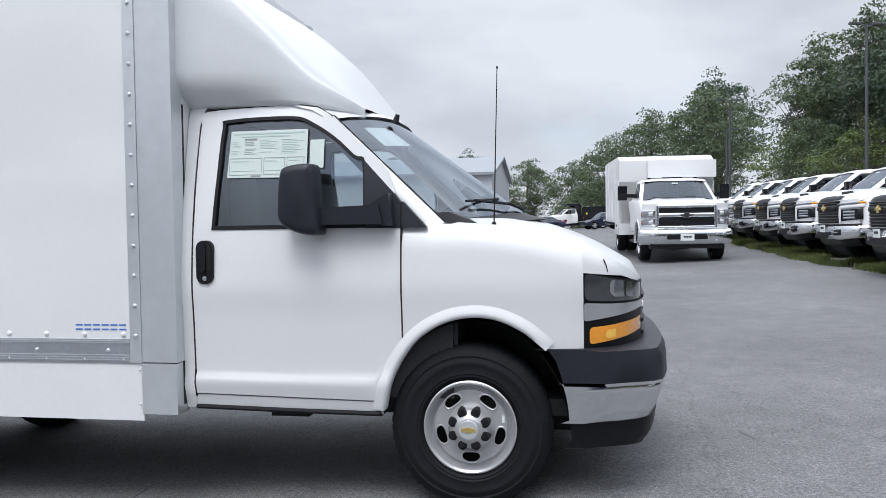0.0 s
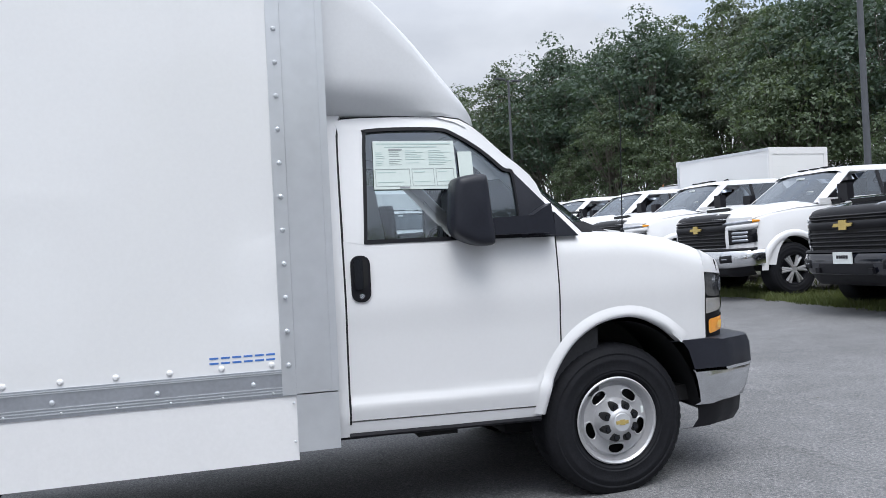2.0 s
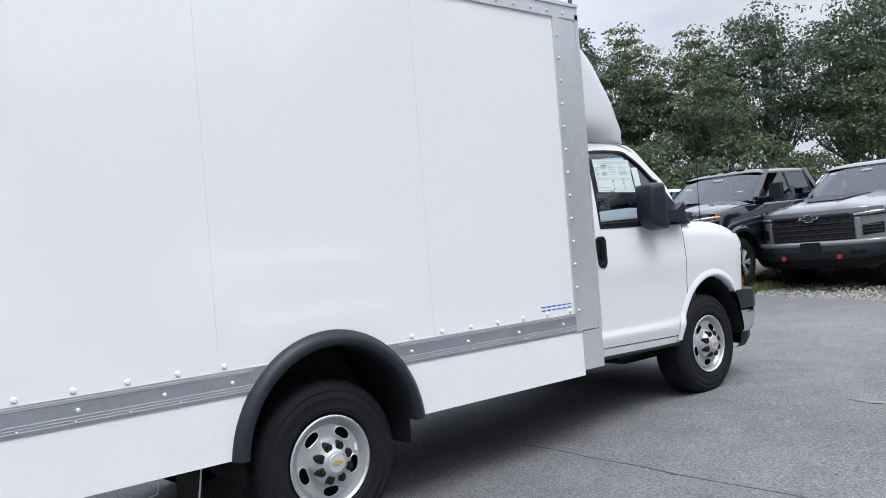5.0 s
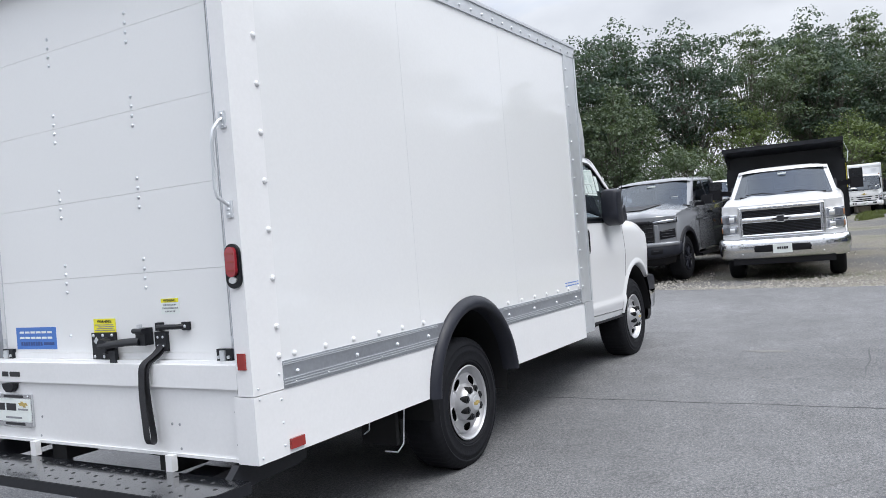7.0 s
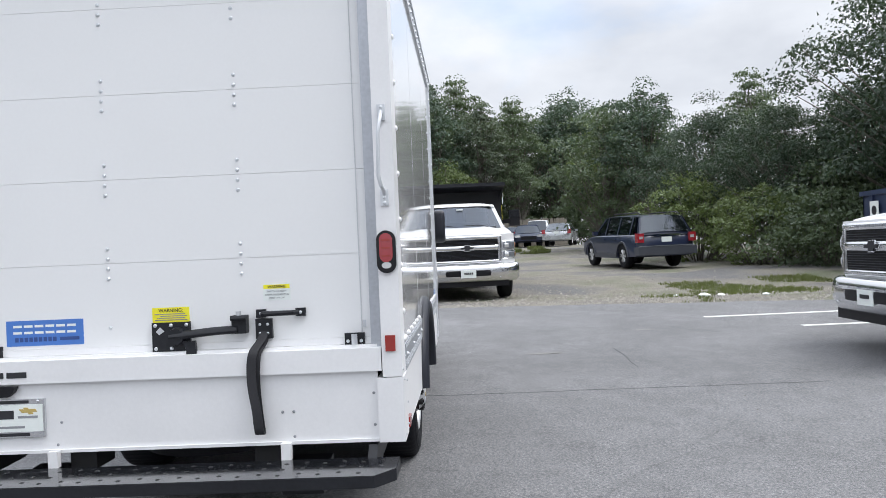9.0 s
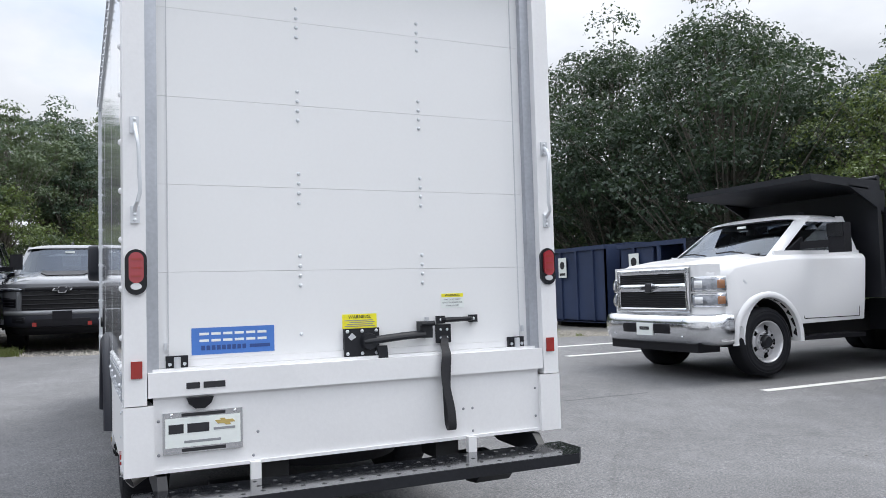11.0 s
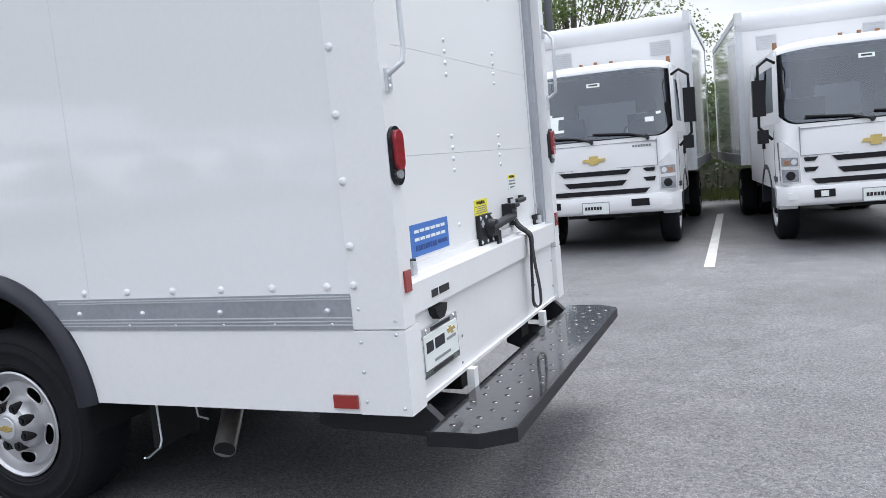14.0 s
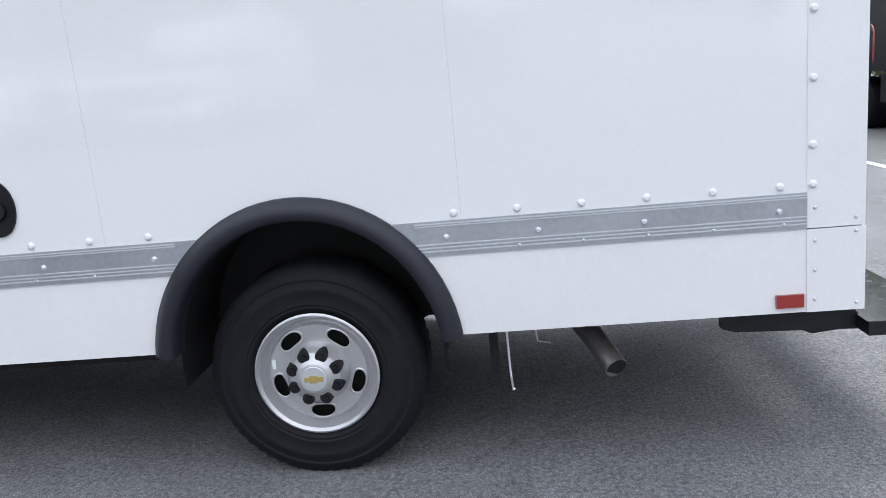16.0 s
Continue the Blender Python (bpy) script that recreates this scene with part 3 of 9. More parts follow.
        for i in range(8):
            a = 2 * math.pi * i / 8
            c, d = rim * 0.43 * math.cos(a), rim * 0.43 * math.sin(a)
            part("lug_nut", cyl((c, -s * -0.04, d), (c, -s * 0.0, d), 0.017, n=6), M_CHROME, tyre_ob)
    else:
        part("rim", lathe([(rim + 0.004, 0.006), (rim - 0.01, 0.006), (rim - 0.025, -0.03), (rim - 0.03, -0.09), (0.001, -0.1)], 32, axis_sign=s), M_STEELB, tyre_ob)
        sp = bmesh.new()
        for i in range(6):
            a = 2 * math.pi * i / 6
            for off in (-0.09, 0.09):
                p0 = (0.05 * math.cos(a), -s * 0.0, 0.05 * math.sin(a))
                p1 = ((rim - 0.015) * math.cos(a + off * 1.6), -s * -0.012, (rim - 0.015) * math.sin(a + off * 1.6))
                tube([p0, p1], 0.024, 6, sp)
        cyl((0, -s * -0.02, 0), (0, -s * 0.012, 0), 0.062, 0.05, 14, sp)
        part("spokes", sp, M_SILVER if style == "alloy" else M_DARKP, tyre_ob)
    return tyre_ob


# ---- the box truck ----
truck = thing("box_truck", "white cargo box truck with van cab and roof fairing", "truck", pose(0, 0.024, 0))
BW = 1.040
Z0, ZR0, ZR1, ZP, ZT = 0.385, 0.672, 0.792, 2.72, 2.815
XF, XS, XR, XB = -1.455, -1.64, -5.245, -5.43
AX, AZ, AR = -3.535, 0.33, 0.535


def arch_z(x):
    d = AR * AR - ((x - AX) / 0.955) ** 2
    return AZ + math.sqrt(d) if d > 0 else -9


for s in (-1, 1):
    y0, y1 = s * (BW - 0.03), s * BW
    # wall panels, with a seam between neighbours
    cuts = [XR, -4.115, -2.865, XS]
    for a, b in zip(cuts, cuts[1:]):
        foot = [(x, max(ZR1 - 0.01, arch_z(x) + 0.004)) for x in lin(a, b, 60)]
        bm = prism(foot + [(b, ZP), (a, ZP)], "y", y0, y1)
        part("side_panel", bm, M_PANEL, truck, "glossy white composite wall panel", bevel=0.0012, seg=1)
    for x in cuts[1:-1]:
        part("panel_seam", box(x - 0.0008, x + 0.0008, min(s * (BW - 0.002), s * (BW + 0.0005)), max(s * (BW - 0.002), s * (BW + 0.0005)), ZR1 - 0.01, ZP), M_SEAM, truck)
    part("panel_backing", box(XR, XS, min(y0, y0 - s * 0.01), max(y0, y0 - s * 0.01), 0.86, ZP), M_FRAMEW, truck)
    # base rail and skirt, cut round the wheel arch
    for nm, zlo, zhi, yy, mt in (("base_rail", ZR0, ZR1, BW + 0.006, M_ALUD), ("skirt", Z0, ZR0, BW + 0.001, M_FRAMEW)):
        for xa, xb in ((XR, AX), (AX, XS)):
            xs = sorted(set([xa, xb] + [xa + (xb - xa) * i / 48 for i in range(49)]))
            lo, hi = [], []
            for x in xs:
                z = max(zlo, min(arch_z(x), zhi + 0.2))
                if z < zhi - 0.002:
                    lo.append((x, z))
                    hi.append((x, zhi))
            pts = lo + hi[::-1]
            part(nm, prism(pts, "y", s * (yy - 0.012), s * yy), mt, truck, "grooved aluminium base rail" if nm == "base_rail" else "white painted steel skirt", smooth=20)
    for k, zz in enumerate((0.688, 0.700, 0.712, 0.775, 0.783)):
        for xa, xb in ((XR, AX - 0.42), (AX + 0.42, XS)):
            part("rail_rib", box(xa, xb, min(s * (BW + 0.004), s * (BW + 0.009)), max(s * (BW + 0.004), s * (BW + 0.009)), zz - 0.002, zz + 0.002), M_ALU, truck)
    # posts
    part("rear_post", box(XB, XR, min(s * 0.955, s * (BW + 0.003)), max(s * 0.955, s * (BW + 0.003)), ZR0, ZT - 0.02), M_FRAMEW, truck, bevel=0.006)
    part("rear_post_foot", box(XB - 0.002, XR, min(s * 0.93, s * (BW + 0.006)), max(s * 0.93, s * (BW + 0.006)), Z0, ZR0 - 0.004), M_FRAMEW, truck, bevel=0.006)
    part("front_post", box(XS, XF, min(s * 0.95, s * (BW + 0.006)), max(s * 0.95, s * (BW + 0.006)), ZR0 + 0.006, ZT - 0.06), M_ALU, truck, "brushed aluminium corner post", bevel=0.008)
    part("front_post_flange", box(-1.702, XS - 0.001, min(s * (BW - 0.004), s * (BW + 0.0115)), max(s * (BW - 0.004), s * (BW + 0.0115)), ZR0 + 0.004, ZT - 0.06), M_ALU, truck, "riveted aluminium flange", bevel=0.002)
    part("front_post_fold", box(XF - 0.028, XF + 0.004, min(s * 0.95, s * (BW + 0.012)), max(s * 0.95, s * (BW + 0.012)), ZR0 + 0.006, ZT - 0.06), M_ALU, truck, bevel=0.01, seg=3)
    part("front_post_foot", box(XS - 0.002, XF, min(s * 0.93, s * (BW + 0.009)), max(s * 0.93, s * (BW + 0.009)), 0.42, ZR0), M_ALU, truck, bevel=0.008)
    part("top_rail", box(XB, XF, min(s * 0.98, s * (BW + 0.012)), max(s * 0.98, s * (BW + 0.012)), ZP, ZT), M_ALU, truck, "aluminium top rail", bevel=0.008)
    part("top_rail_cap", box(XB, XF + 0.004, min(s * 0.95, s * (BW + 0.022)), max(s * 0.95, s * (BW + 0.022)), ZT - 0.012, ZT + 0.008), M_ALU, truck, bevel=0.004)
    # rivets
    head = dome(bmesh.new(), (0, 0, 0), 0.0145, (0, s, 0), 0.75)
    heads = part("rivet", head, M_FRAMEW, truck, m=pose(-5.16, s * BW, 0.815))
    small = part("rivet_steel", dome(bmesh.new(), (0, 0, 0), 0.0115, (0, s, 0), 0.9), M_ALU, truck, m=pose(-1.67, s * (BW + 0.0115), 0.81))
    spots = [(heads, x, BW, 0.815) for x in np.arange(-4.945, -1.7, 0.2135) if abs(x - AX) > 0.36]
    spots += [(heads, -5.262, BW + 0.003, z) for z in [0.818] + list(np.arange(0.946, 2.7, 0.211))]
    spots += [(small, -1.67, BW + 0.0115, z) for z in np.arange(0.959, 2.7, 0.149)]
    spots += [(small, x, BW + 0.006, 0.735) for x in (-1.825, -2.222, -2.629, -3.035, -4.06, -4.37, -4.72, -5.155)]
    spots += [(small, x, BW + 0.012, 2.75) for x in np.arange(-5.35, -1.5, 0.15)]
    for ob, x, y, z in spots:
        o = new(ob.name.split(".")[0], ob.data)
        o.parent = truck
        o.matrix_basis = pose(x, s * y, z)
    tiny = part("screw", dome(bmesh.new(), (0, 0, 0), 0.0065, (0, s, 0), 0.8), M_ALU, truck, m=pose(-5.17, s * (BW + 0.008), 0.690))
    for x, y, z in [(x, BW + 0.008, 0.690) for x in np.arange(-4.945, -1.7, 0.2135) if abs(x - AX) > 0.56] + [(-5.40, BW + 0.004, 0.70), (-5.40, BW + 0.007, 0.655), (-5.27, BW + 0.007, 0.63), (-5.27, BW + 0.007, 0.53), (-5.27, BW + 0.007, 0.43),
                     (-5.405, BW + 0.007, 0.41), (-1.655, BW + 0.007, 0.70), (-1.655, BW + 0.009, 0.64), (-1.655, BW + 0.009, 0.47), (-5.27, BW + 0.004, 0.74)]:
        o = new("screw", tiny.data)
        o.parent = truck
        o.matrix_basis = pose(x, s * y, z)
    # wheel arch flare
    rows = []
    for i in range(33):
        a = radians(5 + 170 * i / 32)
        c, d = math.cos(a), math.sin(a)
        def P(r, y):
            return (AX + 0.955 * r * c, s * y, AZ + r * d)
        rows.append([P(0.583, BW + 0.0), P(0.581, BW + 0.016), P(0.556, BW + 0.036), P(0.538, BW + 0.046), P(0.515, BW + 0.044), P(0.503, BW + 0.03), P(0.499, BW - 0.06), P(0.54, BW - 0.06)])
    part("wheel_arch_flare", loft(rows, close=True), M_DARKP, truck, "black rubber wheel arch flare", smooth=50)
    rows = []
    for i in range(25):
        a = radians(-10 + 200 * i / 24)
        rows.append([(AX + 0.48 * math.cos(a), s * (BW - 0.03), AZ + 0.515 * math.sin(a)), (AX + 0.48 * math.cos(a), s * 0.60, AZ + 0.515 * math.sin(a))])
    part("wheel_well", loft(rows), M_UNDER, truck)
    part("wheel_well_wall", prism(arc(AX, AZ, 0.53, 0, 180, 20), "y", s * 0.60, s * 0.59), M_UNDER, truck)
    # reflectors and side mark
    part("side_reflector", box(-5.235, -5.145, min(s * BW, s * (BW + 0.012)), max(s * BW, s * (BW + 0.012)), 0.405, 0.45), M_REFL, truck, "red side reflector", bevel=0.003)

# maker's mark: a row of plain blue bars on the wall
for i in range(6):
    x = -2.005 + i * 0.048
    for z in (0.836, 0.858):
        part("mark_bar", box(x, x + 0.038, -BW - 0.0015, -BW + 0.001, z, z + 0.008), M_BLUE, truck, "plain blue maker's mark")
# fuel filler on the left wall
part("fuel_filler", prism([(-2.50 + 0.068 * math.cos(a), 0.955 + 0.10 * math.sin(a)) for a in np.linspace(0, 2 * math.pi, 24, endpoint=False)], "y", BW - 0.01, BW + 0.008), M_BLACK, truck, "black oval fuel filler cup", bevel=0.004)
part("fuel_cap", cyl((-2.50, BW, 0.95), (-2.50, BW + 0.022, 0.95), 0.042, 0.036, 20), M_GLOSSB, truck)
part("fuel_label", box(-2.53, -2.47, BW - 0.001, BW + 0.0015, 1.075, 1.095), M_GREYINK, truck)

# roof, front wall, floor
part("roof", box(XB, XF, -0.99, 0.99, ZT - 0.03, ZT + 0.004), M_FRAMEW, truck, bevel=0.004)
part("front_wall", box(XF - 0.02, XF - 0.002, -0.95, 0.95, 0.55, ZT - 0.03), M_FRAMEW, truck)
part("floor", box(XB + 0.05, XF - 0.03, -0.585, 0.585, 0.62, 0.67), M_UNDER, truck)
for s in (-1, 1):
    part("chassis_rail", box(-5.3, 0.5, s * 0.40 - 0.04, s * 0.40 + 0.04, 0.36, 0.56), M_UNDER, truck)
part("rear_axle", cyl((AX, -0.85, AZ - 0.02), (AX, 0.85, AZ - 0.02), 0.055, n=12), M_UNDER, truck)
part("front_axle", cyl((0, -0.8, 0.36), (0, 0.8, 0.36), 0.05, n=12), M_UNDER, truck)
part("differential", lathe([(0.001, -0.12), (0.12, -0.1), (0.16, 0), (0.12, 0.1), (0.001, 0.12)], 16), M_UNDER, truck, m=pose(AX, 0, AZ - 0.02))
part("fuel_tank", box(-2.9, -1.9, 0.40, 0.85, 0.30, 0.55), M_UNDER, truck, bevel=0.04)
part("cross_step", box(-1.05, -0.85, -0.85, -0.5, 0.38, 0.43), M_UNDER, truck, bevel=0.01)
for s in (-1, 1):
    hang = tube([(-4.235, s * 0.90, 0.42), (-4.24, s * 0.90, 0.19), (-4.242, s * 0.915, 0.165), (-4.246, s * 0.99, 0.15), (-4.25, s * 1.01, 0.16)] if s > 0 else [(-4.18, s * 0.93, 0.42), (-4.22, s * 0.93, 0.16), (-4.28, s * 0.93, 0.13), (-4.30, s * 0.86, 0.135)], 0.0045)
    part("hanger_rod", hang, M_ALU, truck)
    part("hanger_rod", tube([(-4.33, s * 0.80, 0.42), (-4.35, s * 0.80, 0.26), (-4.40, s * 0.80, 0.25)], 0.004), M_ALU, truck)
    part("mud_flap", box(-4.20, -4.17, s * 0.75 - 0.12, s * 0.75 + 0.12, 0.14, 0.5), M_UNDER, truck)
# underbody filled with added parts that stop light crossing beneath the truck
for x in (-1.7, -2.3, -2.9, -4.3, -4.9):
    part("added_cross_member", box(x - 0.03, x + 0.03, -0.98, 0.98, 0.52, 0.62), M_UNDER, truck)
part("added_drive_shaft", cyl((-0.6, 0, 0.38), (AX + 0.1, 0, AZ), 0.045, n=12), M_UNDER, truck)
part("gearbox", box(-1.6, -0.5, -0.22, 0.22, 0.26, 0.56), M_UNDER, truck, bevel=0.05)
part("added_muffler", cyl((-2.9, 0.42, 0.36), (-1.9, 0.42, 0.36), 0.10, n=16), M_UNDER, truck)
part("engine_pan", box(-0.45, 0.55, -0.42, 0.42, 0.24, 0.50), M_UNDER, truck, bevel=0.05)
for s in (-1, 1):
    part("leaf_spring", tube([(AX - 0.72, s * 0.52, 0.46), (AX - 0.3, s * 0.52, 0.34), (AX, s * 0.52, 0.31), (AX + 0.3, s * 0.52, 0.34), (AX + 0.72, s * 0.52, 0.46)], 0.035, 8), M_UNDER, truck)
part("added_spare_tyre", lathe([(0.20, -0.1), (0.36, -0.1), (0.385, -0.05), (0.385, 0.05), (0.36, 0.1), (0.20, 0.1), (0.20, -0.1)], 40), M_RUBBER, truck, m=Matrix.Translation((-4.75, 0, 0.37)) @ Matrix.Rotation(radians(90), 4, "X"))
# tail pipe
pipe = tube([(-3.9, 0.50, 0.36), (-4.25, 0.56, 0.37), (-4.42, 0.64, 0.365), (-4.50, 0.74, 0.335), (-4.56, 0.86, 0.275), (-4.615, 0.985, 0.205)], 0.042, 22)
tp = part("tail_pipe", pipe, M_EXH, truck, "stainless steel tail pipe")
# the pipe is capped; a dark disc stands in for the shade inside
part("pipe_mouth_disc", cyl((-4.6145, 0.983, 0.2065), (-4.6158, 0.9862, 0.2045), 0.0385, n=20), M_UNDER, tp, "dark disc for the shaded pipe opening")

# ---- rear of the box ----
XD = -5.352
DY = 0.905
zs = [0.845, 1.222, 1.602, 1.987, 2.38, 2.74]
for a, b in zip(zs, zs[1:]):
    d = part("roll_door_panel", box(XD, XD + 0.03, -DY, DY, a + 0.0006, b - 0.0006), M_DOORW, truck, "white roll-up door panel", bevel=0.0022, seg=2)
riv = part("door_rivet", dome(bmesh.new(), (0, 0, 0), 0.0095, (-1, 0, 0), 0.8), M_ALU, truck, m=pose(XD, 0.285, 0.93))
for z in zs[1:5]:
    for y in (-0.325, 0.285):
        for dz in (-0.07, -0.025, 0.02, 0.066):
            o = new("door_rivet", riv.data)
            o.parent = truck
            o.matrix_basis = pose(XD, y, z + dz)
part("door_bottom_seal", box(XD - 0.006, XD + 0.02, -DY, DY, 0.815, 0.845), M_FRAMEW, truck, bevel=0.004)
for s in (-1, 1):
    part("door_track", box(XD - 0.035, XD + 0.03, min(s * 0.905, s * 0.956), max(s * 0.905, s * 0.956), 0.80, 2.75), M_ALUD, truck, "grey door track")
    part("door_edge", box(XD - 0.004, XD, min(s * 0.86, s * 0.864), max(s * 0.86, s * 0.864), 0.845, 2.74), M_SEAM, truck)
    hinge = part("roller_bracket", box(XD - 0.022, XD - 0.002, s * 0.83 - 0.045, s * 0.83 + 0.045, 0.805, 0.865), M_STEELB, truck, "black roller bracket", bevel=0.004)
    part("roller", cyl((XD - 0.03, s * 0.83, 0.815), (XD - 0.03, s * 0.83, 0.86), 0.014, n=10), M_ALU, hinge)
    for dy in (-0.03, 0.03):
        part("bracket_bolt", cyl((XD - 0.03, s * 0.83 + dy, 0.83), (XD - 0.02, s * 0.83 + dy, 0.83), 0.008, n=6), M_ALU, hinge)
    part("cable_anchor", box(XD - 0.012, XD - 0.001, s * 0.875 - 0.006, s * 0.875 + 0.006, 0.89, 0.92), M_ALU, truck)
part("header", box(XB, XD + 0.03, -0.955, 0.955, 2.74, ZT - 0.02), M_FRAMEW, truck, bevel=0.005)
part("header_trim", box(XB - 0.01, XB + 0.04, -BW, BW, ZT - 0.05, ZT + 0.008), M_ALU, truck, bevel=0.004)
# sill and lower apron
part("sill", box(XB + 0.002, XD + 0.03, -0.951, 0.951, 0.70, 0.802), M_FRAMEW, truck, "white steel rear sill", bevel=0.012)
part("sill_lip", box(XD - 0.036, XD + 0.03, -0.93, 0.93, 0.796, 0.814), M_FRAMEW, truck, bevel=0.003)
part("apron", box(XB + 0.022, XB + 0.034, -0.93, 0.93, 0.392, 0.70), M_FRAMEW, truck)
part("apron_fold", box(XB + 0.012, XB + 0.03, -0.935, 0.935, 0.386, 0.40), M_FRAMEW, truck, bevel=0.003)
for y, z in ((-0.91, 0.60), (-0.91, 0.46), (0.91, 0.60), (0.91, 0.46), (-0.55, 0.53), (-0.55, 0.42), (0.5, 0.52), (0.52, 0.42), (-0.50, 0.53)):
    part("apron_screw", dome(bmesh.new(), (XB + 0.022, y, z), 0.007, (-1, 0, 0), 0.6), M_GREYINK, truck)
for s in (-1, 1):
    # tail lamp
    def oval(w, h, n=14):
        return [(s * 0.995 + w * math.cos(a), 1.222 + (h - w) * (1 if math.sin(a) >= 0 else -1) + w * math.sin(a)) for a in [math.pi * 2 * (i + 0.5) / (2 * n) for i in range(2 * n)]]
    bez = part("tail_lamp", prism(oval(0.043, 0.094), "x", XB + 0.004, XB - 0.012), M_GLOSSB, truck, "oval red tail lamp in a black bezel", bevel=0.006)
    lens = part("red_lens", prism([(y, z) for y, z in [(s * 0.995 + 0.029 * math.cos(a), 1.24 + 0.035 * (1 if math.sin(a) >= 0 else -1) + 0.029 * math.sin(a)) for a in [math.pi * 2 * (i + 0.5) / 24 for i in range(24)]]], "x", XB - 0.010, XB - 0.024), M_RED, bez, bevel=0.006)
    part("clear_lens", prism([(s * 0.995 + 0.022 * math.cos(a), 1.163 + 0.014 * math.sin(a)) for a in np.linspace(0, 2 * math.pi, 16, endpoint=False)], "x", XB - 0.010, XB - 0.018), M_LAMPW, bez)
    for k in range(3):
        part("lens_rib", box(XB - 0.026, XB - 0.02, s * 0.995 - 0.02, s * 0.995 + 0.02, 1.20 + k * 0.035, 1.208 + k * 0.035), M_REFL, bez)
    part("rear_reflector", box(XB - 0.008, XB + 0.002, s * 0.995 - 0.022, s * 0.995 + 0.022, 0.785, 0.855), M_REFL, truck, "red rear reflector", bevel=0.003)
    # grab rail
    yy = s * 0.985
    g = part("grab_rail", tube([(XB - 0.004, yy + s * 0.012, 1.84), (XB - 0.03, yy + s * 0.012, 1.825), (XB - 0.055, yy + s * 0.008, 1.79), (XB - 0.058, yy, 1.74), (XB - 0.058, yy - s * 0.005, 1.55), (XB - 0.055, yy + s * 0.004, 1.51), (XB - 0.03, yy + s * 0.012, 1.49), (XB - 0.004, yy + s * 0.012, 1.475)], 0.0085, 10), M_ALU, truck, "polished grab rail")
    for z0 in (1.80, 1.425):
        part("rail_foot", box(XB - 0.010, XB + 0.002, yy + s * 0.012 - 0.018, yy + s * 0.012 + 0.018, z0, z0 + 0.07), M_ALU, g, bevel=0.004)
        for dz in (0.012, 0.035, 0.058):
            part("foot_bolt", dome(bmesh.new(), (XB - 0.010, yy + s * 0.012, z0 + dz), 0.008, (-1, 0, 0)), M_ALU, g)
# sticker, latch and labels
st = part("maker_sticker", box(XD - 0.0015, XD + 0.001, 0.41, 0.768, 0.862, 0.978), M_BLUE, truck, "blue and white maker's sticker")
for i in range(6):
    y = 0.735 - i * 0.05
    for z in (0.917, 0.946):
        part("sticker_bar", box(XD - 0.0025, XD - 0.0012, y - 0.040, y, z, z + 0.011), M_PAPER, st)
for i in range(9):
    y = 0.728 - i * 0.022
    part("sticker_small_bar", box(XD - 0.0025, XD - 0.0012, y - 0.016, y, 0.881, 0.901), M_NAVY, st)
part("sticker_stripe", box(XD - 0.0025, XD - 0.0012, 0.43, 0.52, 0.884, 0.899), M_NAVY, st)
lt = part("latch_plate", box(XD - 0.02, XD - 0.002, -0.085, 0.088, 0.815, 0.945), M_STEELB, truck, "black steel door latch", bevel=0.004)
for y in (-0.07, 0.0, 0.072):
    for z in (0.828, 0.932):
        part("latch_bolt", dome(bmesh.new(), (XD - 0.02, y, z), 0.009, (-1, 0, 0)), M_ALU, lt)
part("latch_handle", tube([(XD - 0.04, 0.0, 0.885), (XD - 0.045, -0.08, 0.89), (XD - 0.045, -0.2, 0.90), (XD - 0.045, -0.31, 0.905)], 0.02, 10, flat=0.8), M_STEELB, lt, bevel=0.0)
part("latch_pivot", cyl((XD - 0.018, -0.03, 0.882), (XD - 0.055, -0.03, 0.882), 0.042, 0.036, 18), M_STEELB, lt)
part("latch_hook", prism([(-0.06, 0.86), (-0.115, 0.86), (-0.12, 0.79), (-0.07, 0.79), (-0.075, 0.82)], "x", XD - 0.045, XD - 0.025), M_STEELB, lt)
# highlight on the black plate, put in as a pale patch
part("latch_shine", prism([(0.05, 0.925), (0.03, 0.905), (0.055, 0.89), (0.07, 0.905)], "x", XD - 0.0225, XD - 0.02), M_ALU, lt)
part("latch_keeper", box(XD - 0.05, XD - 0.002, -0.35, -0.285, 0.885, 0.965), M_STEELB, lt, bevel=0.008)
part("keeper_pin", cyl((XD - 0.06, -0.355, 0.955), (XD - 0.06, -0.285, 0.955), 0.012, n=8), M_STEELB, lt)
part("keeper_spring", cyl((XD - 0.05, -0.318, 0.965), (XD - 0.05, -0.318, 0.985), 0.012, n=8), M_ALU, lt)
wl1 = part("warning_label", box(XD - 0.0015, XD + 0.001, -0.08, 0.09, 0.945, 1.012), M_YELLOW, truck, "yellow warning label")


def words(text, size, x, y, z, material, parent, name="lettering"):
    """Flat built-in lettering that reads from behind the truck."""
    cu = bpy.data.curves.new(name, "FONT")
    cu.body, cu.size, cu.align_x, cu.align_y, cu.extrude = text, size, "CENTER", "CENTER", 0.0006
    tmp = bpy.data.objects.new(name, cu)
    scene.collection.objects.link(tmp)
    me = bpy.data.meshes.new_from_object(tmp.evaluated_get(bpy.context.evaluated_depsgraph_get()))
    bpy.data.objects.remove(tmp)
    me.materials.clear()
    me.materials.append(material)
    ob = new(name, me)
    ob.parent = parent
    ob.matrix_basis = Matrix.Translation((x, y, z)) @ Matrix(((0, 0, -1, 0), (-1, 0, 0, 0), (0, 1, 0, 0), (0, 0, 0, 1)))
    return ob


